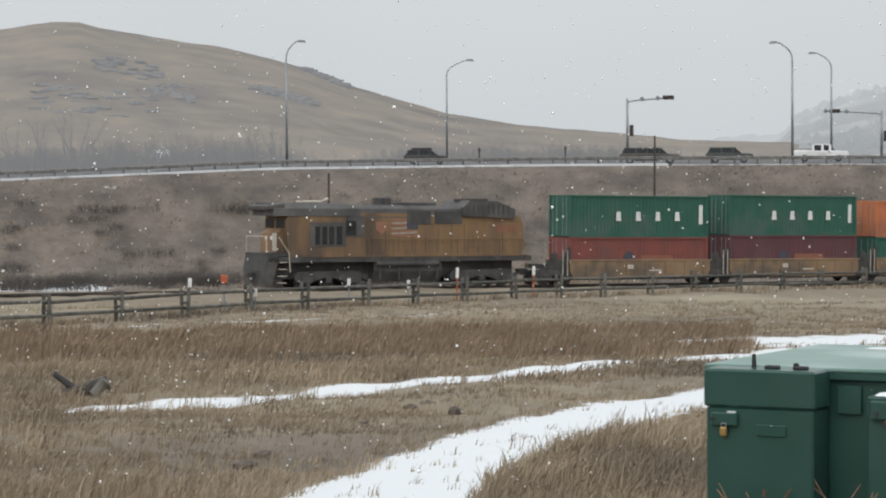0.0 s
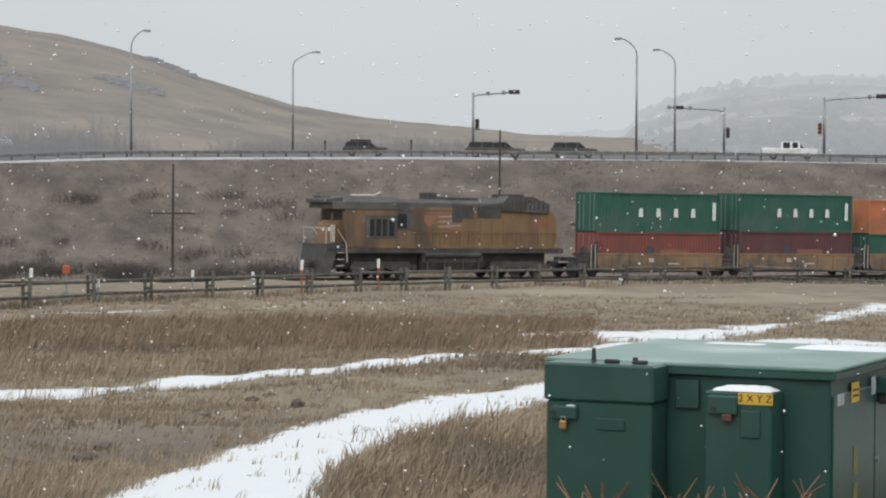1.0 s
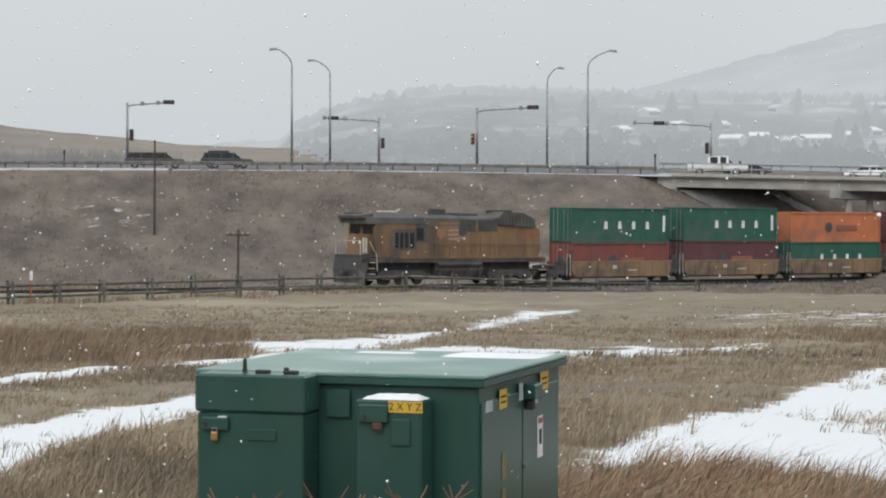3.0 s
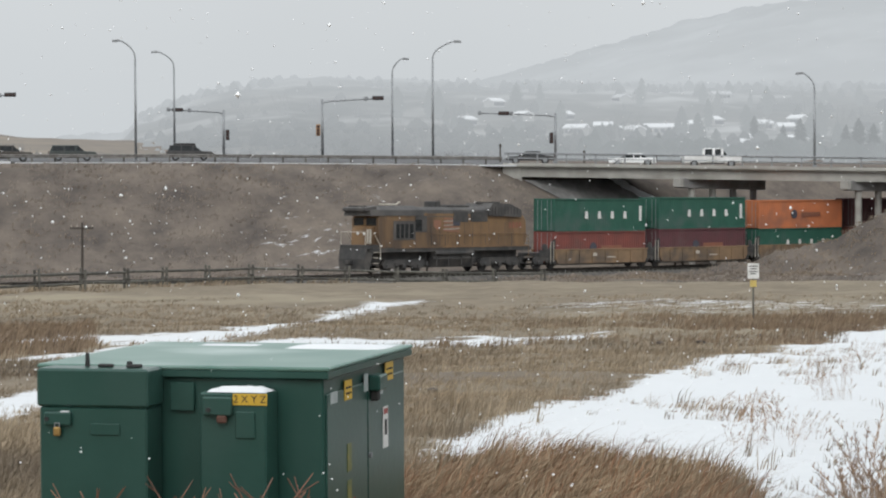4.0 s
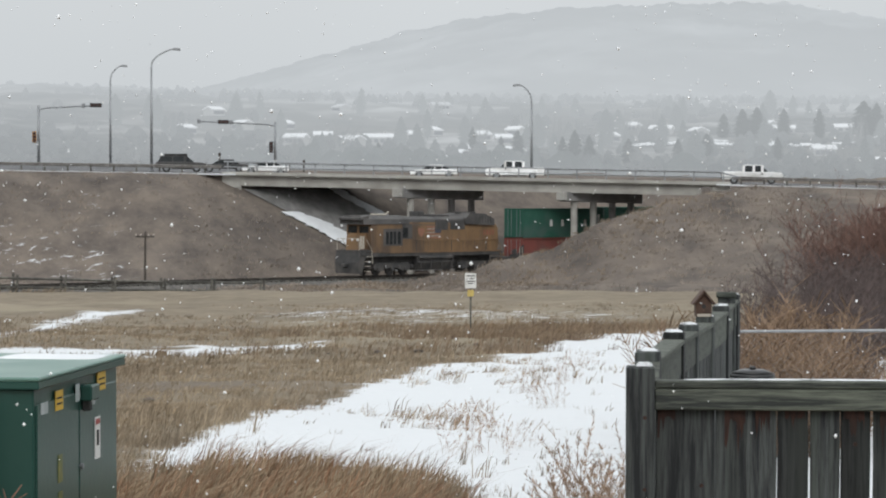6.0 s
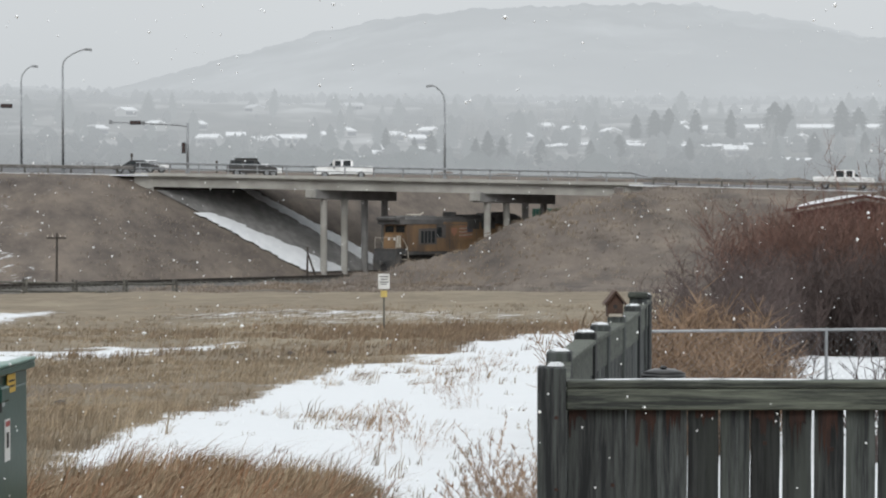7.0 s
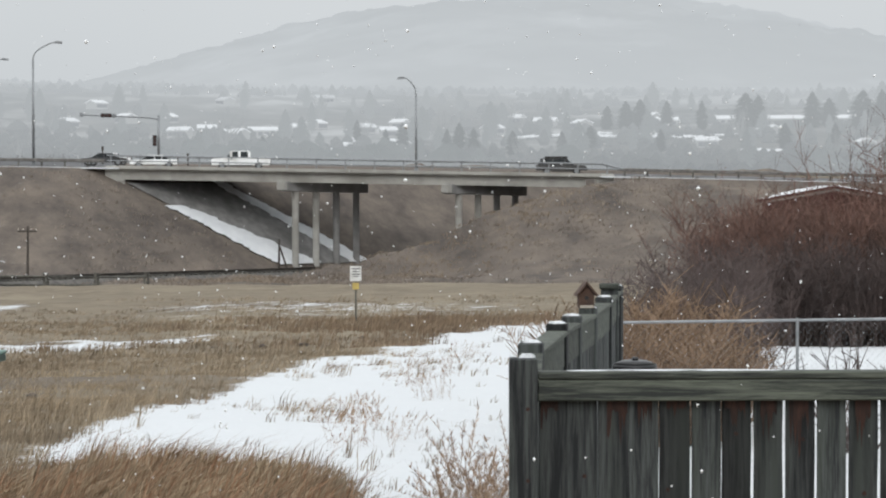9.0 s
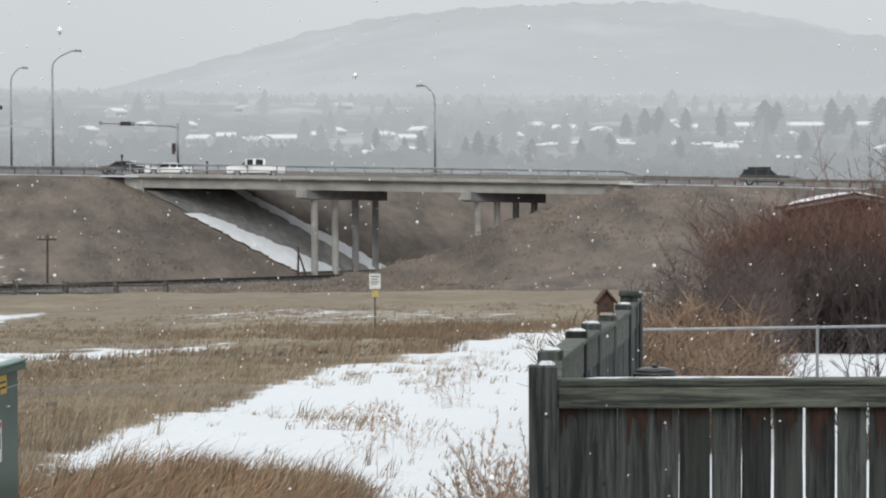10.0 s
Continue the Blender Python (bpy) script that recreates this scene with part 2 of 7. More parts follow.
def field_material():
    """Dry grass of several browns, grey brush on the banks, thin blown snow in the hollows."""
    m = M_FIELD
    n, l = m.node_tree.nodes, m.node_tree.links
    b = n["Principled BSDF"]
    base = b.inputs["Base Color"].links[0].from_socket
    co = n.new("ShaderNodeTexCoord")
    at = n.new("ShaderNodeAttribute")
    at.attribute_name = "brush"
    t = n.new("ShaderNodeTexNoise")
    t.inputs["Scale"].default_value, t.inputs["Detail"].default_value, t.inputs["Roughness"].default_value = 0.22, 10, 0.72
    l.new(co.outputs["Object"], t.inputs["Vector"])
    r = n.new("ShaderNodeValToRGB")
    r.color_ramp.elements[0].position, r.color_ramp.elements[1].position = 0.36, 0.66
    r.color_ramp.elements[0].color, r.color_ramp.elements[1].color = (0.085, 0.074, 0.068, 1), (0.185, 0.155, 0.13, 1)
    l.new(t.outputs[0], r.inputs[0])
    x = n.new("ShaderNodeMix")
    x.data_type = "RGBA"
    l.new(at.outputs["Fac"], x.inputs[0])
    l.new(base, x.inputs[6])
    l.new(r.outputs[0], x.inputs[7])
    sn = n.new("ShaderNodeAttribute")
    sn.attribute_name = "snow"
    t2 = n.new("ShaderNodeTexNoise")
    t2.inputs["Scale"].default_value, t2.inputs["Detail"].default_value, t2.inputs["Roughness"].default_value = 1.3, 10, 0.7
    mp = n.new("ShaderNodeMapping")
    mp.inputs["Scale"].default_value = (0.35, 1.0, 1.0)
    l.new(co.outputs["Object"], mp.inputs[0])
    l.new(mp.outputs[0], t2.inputs["Vector"])
    a = n.new("ShaderNodeMath")
    a.operation = "ADD"
    l.new(sn.outputs["Fac"], a.inputs[0])
    l.new(t2.outputs[0], a.inputs[1])
    s = n.new("ShaderNodeMapRange")
    s.inputs["From Min"].default_value, s.inputs["From Max"].default_value = 0.97, 1.06
    l.new(a.outputs[0], s.inputs["Value"])
    y = n.new("ShaderNodeMix")
    y.data_type = "RGBA"
    l.new(s.outputs[0], y.inputs[0])
    l.new(x.outputs[2], y.inputs[6])
    y.inputs[7].default_value = (0.59, 0.605, 0.62, 1)
    l.new(y.outputs[2], b.inputs["Base Color"])


field_material()


def sheet(name, azs, ds, zf, material, label, category, kind="structure"):
    A, D = np.meshgrid(np.radians(azs), ds, indexing="ij")
    X, Y = D * np.sin(A), D * np.cos(A)
    Z = zf(X, Y)
    k, q = len(azs), len(ds)
    verts = np.stack([X, Y, Z], -1).reshape(-1, 3)
    i = np.arange(k * q).reshape(k, q)
    faces = np.stack([i[:-1, :-1], i[:-1, 1:], i[1:, 1:], i[1:, :-1]], -1).reshape(-1, 4)
    me = bpy.data.meshes.new(name)
    me.from_pydata(verts.tolist(), [], faces.tolist())
    me.materials.append(material)
    me.shade_smooth()
    return tagged(new(name, me), label, category, kind=kind), X.ravel(), Y.ravel()


def fbm(x, y, sc, seed, octaves=3):
    """Cheap smooth noise for arrays, from sums of turned waves."""
    rg = np.random.RandomState(seed)
    v = np.zeros_like(x)
    for o in range(octaves):
        for _ in range(4):
            a, ph = rg.uniform(0, 2 * np.pi), rg.uniform(0, 2 * np.pi)
            f = sc * 2 ** o * rg.uniform(0.7, 1.4)
            v += np.sin((x * np.cos(a) + y * np.sin(a)) * f + ph) / (4 * 1.7 ** o)
    return v


def land(x, y):
    d = np.hypot(x, y)
    z = height(x, y)
    amp = np.interp(d, [0, 12, 30, 150, 200, 330, 3000], [0.0, 0.03, 0.09, 0.10, 0.30, 0.4, 3])
    off = np.abs(x * TRACK_N[0] + y * TRACK_N[1] - TRACK_A)
    amp = amp * np.where((off < 6) & (d > 140), 0.1, 1) * np.where((d > 220) & (d < 300), 0.05, 1)
    return z + amp * (fbm(x, y, 0.9, 3) + 0.8 * fbm(x, y, 0.22, 5))


azs = np.concatenate([np.arange(-180, -13, 6.0), np.arange(-13, 39.05, 0.13), np.arange(40, 177, 6.0), [180.0]])
ds = np.concatenate([[0.02], np.arange(1, 12, 1.0), 12 * 1.0105 ** np.arange(0, 246), np.arange(156, 228, 0.7), np.arange(228, 310, 2.0), 310 * 1.1 ** np.arange(0, 26)])
terrain, tx, ty = sheet("ground", azs, ds, land, M_FIELD, "rolling field of dry brown grass with thin patches of snow", "ground")
td, taz = np.hypot(tx, ty), np.degrees(np.arctan2(tx, ty))
brush = np.clip((td - 160) / 30, 0, 1) * np.where(td > 300, 0.4, 1)
brush = np.maximum(brush, 0.75 * np.clip(fbm(tx, ty, 0.16, 21) * 1.6 - 0.2, 0, 1) * (td < 60))
def patch(az, d, outline, soft):
    """1 inside an outline of bearings and distances, fading to 0 over soft degrees beyond it."""
    u, v = az, np.log(np.maximum(d, 1)) * 14
    pts = [(a, math.log(b) * 14) for a, b in outline]
    inside = np.zeros(u.shape, bool)
    best = np.full(u.shape, 1e9)
    for (x0, y0), (x1, y1) in zip(pts, pts[1:] + pts[:1]):
        if y0 != y1:
            cross = ((y0 > v) != (y1 > v)) & (u < (x1 - x0) * (v - y0) / (y1 - y0) + x0)
            inside ^= cross
        dx, dy = x1 - x0, y1 - y0
        k = np.clip(((u - x0) * dx + (v - y0) * dy) / (dx * dx + dy * dy + 1e-9), 0, 1)
        best = np.minimum(best, np.hypot(u - x0 - k * dx, v - y0 - k * dy))
    best = np.where(inside, -best, best)
    return np.clip(0.5 - best / soft, 0, 1)


SNOW_PATCHES = [
    # broad snowed-in track across the foreground
    (0.92, 1.3, [(-8, 16), (-4.4, 21.6), (-1.4, 26.3), (1.3, 31.5), (4.0, 37.8), (6.3, 41.9), (9, 47), (9.5, 43), (6.2, 36.6), (4.7, 32.6), (2.6, 27), (1.2, 24), (0.6, 21), (-1, 16)]),
    # narrow one behind it
    (1.0, 1.0, [(-9.2, 37.0), (-5.3, 38.4), (-1.1, 41.2), (3.0, 48.6), (6.3, 54), (10, 61), (10, 66), (6.2, 58.2), (3.1, 52.2), (-0.2, 46.0), (-3.6, 41.2), (-6.9, 40.0)]),
    (0.56, 1.2, [(9.5, 60), (14, 61), (18, 64), (20.3, 68.5), (20.3, 71.5), (17, 71), (14, 69), (9.5, 67)]),
    (0.62, 1.4, [(3.6, 67.5), (6.2, 65.5), (10, 64.5), (11.5, 72), (13.5, 92), (15.4, 116), (14.2, 112), (12.2, 90), (10.2, 76.5), (7.6, 74.5), (4.0, 71)]),
    # drift by the fence
    (0.56, 1.4, [(15.2, 25.6), (16.4, 29.5), (18.3, 34.5), (20.1, 40), (22, 51.5), (24.2, 62), (26, 76), (28.6, 95), (30, 80), (27.6, 24), (23.2, 20), (23.0, 24.5), (20.6, 25.2), (18.4, 24.6)]),
    (0.95, 0.8, [(23.6, 19), (23.5, 25), (22.6, 29.5), (23.5, 36), (25.5, 47), (27.4, 68), (28.8, 84), (31, 80), (30, 20), (27, 15)]),
    # yard beyond the fence
    (0.95, 0.8, [(27.9, 11.9), (29.9, 24), (31.8, 47), (32.2, 62), (36, 66), (42, 66), (46, 24), (46, 11.9)]),
    (0.235, 2.5, [(18, 92), (22, 90), (28.4, 92), (28.5, 112), (21, 124), (17.5, 112)]),
    (0.24, 1.5, [(14.8, 62), (20.4, 66), (21, 74), (17, 90), (14.5, 86)]),
    (0.40, 0.8, [(-9, 87), (-4, 96), (2.4, 108), (2.4, 113), (-4, 101), (-9, 91)]),
    # blown snow caught on the bank
    (0.23, 1.2, [(3.0, 210), (5.6, 210), (5.4, 218), (3.3, 217.5)]),
    (0.17, 1.5, [(11.5, 207), (15, 206), (14.6, 212), (11.8, 213)]),
    (0.50, 0.5, [(-12, 186), (-7.2, 190), (-7.2, 194), (-12, 191)]),
    (0.34, 0.4, [(25.5, 200), (26.6, 205), (26.5, 207), (25.4, 202)]),
]


def snow_at(az, d):
    s = np.zeros_like(az)
    for strength, soft, outline in SNOW_PATCHES:
        s = np.maximum(s, strength * patch(az, d, outline, soft))
    return s


drift = np.minimum(1.3 * snow_at(taz, td), 1.0)
snow_f = 0.14 + 0.10 * fbm(tx, ty, 0.07, 9) + 0.82 * drift
snow_f += 0.13 * ((td > 170) & (td < 220) & (taz < 18)) + 0.05 * ((td > 185) & (td < 220) & (taz > 24))
snow_f -= 0.4 * ((td > 118) & (td < 158))
for key, val in (("brush", brush), ("snow", snow_f)):
    terrain.data.attributes.new(key, "FLOAT", "POINT").data.foreach_set("value", val.astype(np.float32))

# ---- the road on its bank ----
def arc_strip(name, az0, az1, d0, d1, z_of, material, label, category, thick=0.15, step=0.4, kind="structure"):
    """A curved slab with an upper and a lower face and closed sides."""
    bm = B()
    azs_ = np.linspace(az0, az1, max(2, int((az1 - az0) / step)))
    rings = []
    for a in azs_:
        z0, z1 = z_of(a, d0), z_of(a, d1)
        rings.append([bm.verts.new(pol(a, d0, z0)), bm.verts.new(pol(a, d1, z1)), bm.verts.new(pol(a, d1, z1 - thick)), bm.verts.new(pol(a, d0, z0 - thick))])
    for p, q in zip(rings, rings[1:]):
        for i in range(4):
            bm.faces.new((p[i], q[i], q[(i + 1) % 4], p[(i + 1) % 4]))
    bm.faces.new(rings[0][::-1])
    bm.faces.new(rings[-1])
    bmesh.ops.recalc_face_normals(bm, faces=bm.faces)
    return solid(name, bm, material, label, category, kind=kind)


def road_z(a, d=ROAD_D):
    return float(np.interp(a, ROAD_AZ, ROAD_Z)) + 0.10 + 0.016 * min(max(d - ROAD_D, 0), 78)


BR0, BR1 = 17.75, 29.45
arc_strip("road_1", -40, BR0, 222.3, 298, road_z, M_ASPHALT, "grey asphalt highway wet with thin snow", "road")
arc_strip("road_2", BR1, 60, 222.3, 240, road_z, M_ASPHALT, "grey asphalt highway wet with thin snow", "road")
arc_strip("road_shoulder_1", -40, 5.5, 221.0, 222.2, lambda a, d: road_z(a) + 0.08, M_SNOW, "bank of ploughed snow beside the highway", "snow", 0.30)
arc_strip("road_shoulder_3", 5.6, BR0, 221.3, 222.2, lambda a, d: road_z(a) - 0.02, M_SNOW, "snow-covered gravel shoulder beside the highway", "road shoulder")
arc_strip("road_shoulder_2", BR1, 60, 221.3, 222.2, lambda a, d: road_z(a) - 0.02, M_SNOW, "snow-covered gravel shoulder beside the highway", "road shoulder")


def guard_rail(az0, az1, d, label, spacing_deg=0.55):
    g = thing("guard_rail", label, "guard rail", pol(az0, d, road_z(az0)) and Matrix.Translation(pol(az0, d, road_z(az0))), group="guard rails beside the highway")
    o = pol(az0, d, road_z(az0))
    bm = B()
    azs_ = np.linspace(az0, az1, int((az1 - az0) / 0.3) + 2)
    rows_ = []
    for a in azs_:
        z = road_z(a)
        rows_.append([bm.verts.new(pol(a, d + k, z + h) - o) for k, h in ((0, 0.45), (-0.06, 0.52), (0, 0.60), (-0.06, 0.68), (0, 0.76), (0.03, 0.60))])
    for p, q in zip(rows_, rows_[1:]):
        for i in range(6):
            bm.faces.new((p[i], p[(i + 1) % 6], q[(i + 1) % 6], q[i]))
    bmesh.ops.recalc_face_normals(bm, faces=bm.faces)
    part("rail", bm, M_GUARD, g)
    me = mesh_of("guard_post", prism(B(), (0.16, 0.2, 1.0), (0, 0, 0.2)), M_OLDWOOD)
    for a in np.arange(az0 + 0.2, az1, spacing_deg):
        p = pol(a, d + 0.14, road_z(a)) - o
        piece("post", me, g, Matrix.Translation(p) @ pose(0, 0, 0, 0, 0, -a))
    return g


guard_rail(-14, BR0 - 0.35, ROAD_D + 0.5, "weathered steel guard rail on short posts along the highway")
guard_rail(BR1 + 0.4, 42, ROAD_D + 0.5, "weathered steel guard rail beyond the bridge on short posts")



# ---- the bridge over the railway ----
def bridge():
    o = pol(BR0, ROAD_D, 0)
    br = thing("bridge", "concrete highway bridge with steel rails over the railway", "bridge", Matrix.Translation(o), kind="structure")

    def band(name, d0, d1, top0, thick, material, label="", a0=BR0, a1=BR1, fall=0.0):
        bm = B()
        rings = []
        for a in np.linspace(a0, a1, 24):
            z = road_z(a) + top0
            rings.append([bm.verts.new(pol(a, d0, z) - o), bm.verts.new(pol(a, d1, z - fall) - o), bm.verts.new(pol(a, d1, z - fall - thick) - o), bm.verts.new(pol(a, d0, z - thick) - o)])
        for p, q in zip(rings, rings[1:]):
            for i in range(4):
                bm.faces.new((p[i], q[i], q[(i + 1) % 4], p[(i + 1) % 4]))
        bm.faces.new(rings[0][::-1]), bm.faces.new(rings[-1])
        bmesh.ops.recalc_face_normals(bm, faces=bm.faces)
        return part(name, bm, material, br, label)

    band("deck", 221.9, 231, 0.0, 0.28, M_CONCRETE, fall=0.0)
    band("curb", 221.6, 222.3, 0.18, 0.30, M_CONCRETE)
    for i, d in enumerate((222.2, 224.4, 226.6, 228.8, 230.2)):
        # girders behind the front one get the colour with shade in it
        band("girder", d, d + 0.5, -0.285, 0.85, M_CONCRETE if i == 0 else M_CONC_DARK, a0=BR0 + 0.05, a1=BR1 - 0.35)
    # two rows of columns under cross beams, in line with the track
    for az_, name in ((21.95, "pier"), (25.95, "pier")):
        p0 = pol(az_, 223.0)
        z = road_z(az_) - 1.14
        heading = 22.0
        m = Matrix.Translation(Vector((p0.x, p0.y, 0)) - o) @ pose(0, 0, 0, 0, 1.2, heading)
        bm = prism(B(), (11.2, 0.9, 0.95), (4.2, 0, z - 0.48 + 0.1), bevel=0.06)
        part("cross_beam", bm, M_CONC_DARK, br, "dark shaded concrete cross beam").matrix_basis = m
        part("beam_end", prism(B(), (0.5, 1.0, 0.8), (-1.5, 0, z - 0.36), bevel=0.05), M_CONCRETE, br, "pale concrete beam end").matrix_basis = m
        for i, k in enumerate((0.3, 3.05, 5.8, 8.55)):
            q = m @ Vector((k, 0, 0))
            zb = min(ground(q.x + o.x, q.y + o.y), z - 2) - 0.4
            bm = tube(B(), (q.x, q.y, zb), (q.x, q.y, z - 0.6), 0.33, 0.33, 14)
            # the two rear columns get the shade-darkened colour
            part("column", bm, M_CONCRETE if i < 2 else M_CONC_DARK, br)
    # abutment walls
    for az_, side in ((BR0, 1), (BR1, -1)):
        p = pol(az_, 226.6) - o
        part("abutment", prism(B(), (1.0, 9.0, 2.6), (p.x, p.y, road_z(az_) - 1.32), pose(0, 0, 0, 0, 0, -az_)), M_CONCRETE, br)
        p = pol(az_ - 0.12 * side, 222.2) - o
        part("wing_wall", prism(B(), (1.7, 0.5, 1.5), (p.x, p.y, road_z(az_) - 0.6), pose(0, 0, 0, 0, 0, -az_), 0.04), M_CONCRETE, br)
    # hand rail: two bars on posts
    for d in (221.95, 230.7):
        for h, r in ((1.12, 0.075), (0.62, 0.06)):
            pts = [pol(a, d, road_z(a) + h) - o for a in np.linspace(BR0 - 0.3, BR1 + 0.05, 14)]
            pts.append(pol(BR1 + 0.55, d, road_z(BR1) + 0.62) - o)
            part("hand_rail", pipe(B(), pts, r, 6), M_STEEL, br)
        me = mesh_of("rail_post", prism(B(), (0.13, 0.16, 1.1), (0, 0, 0.58), bevel=0.02), M_STEEL)
        for a in np.arange(BR0 - 0.2, BR1 + 0.2, 0.71):
            p = pol(a, d + 0.1, road_z(a)) - o
            piece("rail_post", me, br, Matrix.Translation(p) @ pose(0, 0, 0, 0, 0, -a))
    return br


bridge()

# paved abutment slope under the left end of the bridge: dark stone with snow along both edges
def slope_strip(name, off, d_top, d_low, material, label, category, lift, ragged=0.0):
    """A strip down the bank under the bridge: from one distance off the track to another, between two distances from the viewer."""
    bm = B()
    n, k = 36, 6
    rows_ = []
    rg = random.Random(name)
    for i in range(n + 1):
        f = i / n
        o = off[0] + (off[1] - off[0]) * f
        e0, e1 = (d_top[j] + (d_low[j] - d_top[j]) * f + rg.uniform(-ragged, ragged) for j in (0, 1))
        r = []
        for j in range(k + 1):
            d = e0 + (e1 - e0) * j / k
            q = pol(math.degrees(math.acos((TRACK_A + o) / d)) - 20, d)
            r.append(bm.verts.new((q.x, q.y, ground(q.x, q.y) + lift)))
        rows_.append(r)
    for p, q in zip(rows_, rows_[1:]):
        for j in range(k):
            bm.faces.new((p[j], p[j + 1], q[j + 1], q[j]))
    bmesh.ops.recalc_face_normals(bm, faces=bm.faces)
    bmesh.ops.solidify(bm, geom=bm.faces[:], thickness=-0.06)
    return solid(name, bm, material, label, category, kind="structure")


M_RIPRAP = mat("dark paved slope", (0.16, 0.157, 0.152), (0.23, 0.225, 0.22), 1.5, 0.9, bump=0.08, bscale=2, c3=(0.12, 0.117, 0.112), s3=0.25)
slope_strip("slope_paving", (16.2, 6.9), (222.2, 229.6), (222.2, 229.6), M_RIPRAP, "dark stone paving on the slope below the bridge end", "paving", 0.20)
slope_strip("snow_strip_1", (13.6, 6.9), (221.7, 223.0), (221.9, 225.6), M_SNOW, "strip of snow along the paved slope", "snow", 0.26, 0.22)
slope_strip("snow_strip_2", (16.6, 6.9), (228.8, 229.6), (228.2, 230.0), M_SNOW, "strip of snow along the far edge of the paved slope", "snow", 0.26, 0.16)

# ---- the railway ----
M_BALLAST = mat("dark ballast", (0.075, 0.07, 0.065), (0.13, 0.12, 0.11), 2.0, 0.95, bump=0.05, bscale=8)
M_RAIL = mat("rail steel", (0.05, 0.045, 0.042), (0.09, 0.08, 0.07), 2, 0.5, 0.7)


def along_track(name, profile, s0, s1, material, label, category, parent=None):
    bm = B()
    rings = []
    for s in np.arange(s0, s1 + 0.1, 3.0):
        rings.append([bm.verts.new(track_point(s, o, z)) for o, z in profile])
    k = len(profile)
    for p, q in zip(rings, rings[1:]):
        for i in range(k):
            bm.faces.new((p[i], q[i], q[(i + 1) % k], p[(i + 1) % k]))
    bm.faces.new(rings[0][::-1]), bm.faces.new(rings[-1])
    bmesh.ops.recalc_face_normals(bm, faces=bm.faces)
    if parent:
        return part(name, bm, material, parent)
    return solid(name, bm, material, label, category, kind="structure")


along_track("track_bed", [(-2.9, -1.2), (-1.7, -0.32), (1.7, -0.32), (2.9, -1.2)], 0, 330, M_BALLAST, "dark ballast bed of the railway", "track bed")
track = thing("railway_track", "single railway track of dark steel rails on wooden sleepers", "railway track", kind="structure")
for o in (-0.75, 0.75):
    along_track("rail", [(o - 0.07, -0.18), (o - 0.07, -0.15), (o - 0.02, -0.13), (o - 0.036, 0), (o + 0.036, 0), (o + 0.02, -0.13), (o + 0.07, -0.15), (o + 0.07, -0.18)], 0, 330, M_RAIL, "", "", track)
me = mesh_of("sleeper", prism(B(), (0.23, 2.6, 0.2), (0, 0, -0.275)), M_OLDWOOD)
for s in np.arange(20, 190, 0.62):
    a, b = track_point(s - 0.5), track_point(s + 0.5)
    piece("sleeper", me, track, Matrix.Translation(track_point(s)) @ pose(0, 0, 0, 0, 0, math.degrees(math.atan2(b.y - a.y, b.x - a.x))))


# ---- utility cabinet in the foreground ----
M_YLABEL = mat("yellow sticker", (0.60, 0.38, 0.03), (0.52, 0.33, 0.04), 6, 0.5)
M_BRASS = mat("brass padlock", (0.42, 0.27, 0.10), (0.34, 0.21, 0.08), 12, 0.35, 0.8)
M_RUST = mat("rusty padlock", (0.06, 0.03, 0.02), (0.10, 0.045, 0.03), 20, 0.8)


def text_part(words, size, m, material, parent, label):
    cu = bpy.data.curves.new("text", "FONT")
    cu.body, cu.size, cu.align_x, cu.align_y, cu.extrude = words, size, "CENTER", "CENTER", 0.0015
    tmp = bpy.data.objects.new("text", cu)
    me = bpy.data.meshes.new_from_object(tmp)
    bpy.data.objects.remove(tmp)
    me.materials.append(material)
    return piece("lettering", me, parent, m, label)


def snow_cap(size, at, seed):
    """A soft slab of snow with sloping, uneven sides."""
    bm = B()
    rg = random.Random(seed)
    n, m = 14, 5
    grid = []
    for i in range(n + 1):
        for j in range(m + 1):
            u, v = i / n, j / m
            e = min(u, 1 - u, v, 1 - v) * 4
            k = min(1, e) ** 0.5
            grid.append(bm.verts.new(((u - 0.5) * size[0] + rg.uniform(-0.01, 0.01), (v - 0.5) * size[1] + rg.uniform(-0.006, 0.006), size[2] * k * rg.uniform(0.85, 1.1))))
    for i in range(n):
        for j in range(m):
            a = i * (m + 1) + j
            bm.faces.new((grid[a], grid[a + m + 1], grid[a + m + 2], grid[a + 1]))
    bmesh.ops.translate(bm, vec=at, verts=bm.verts)
    return bm


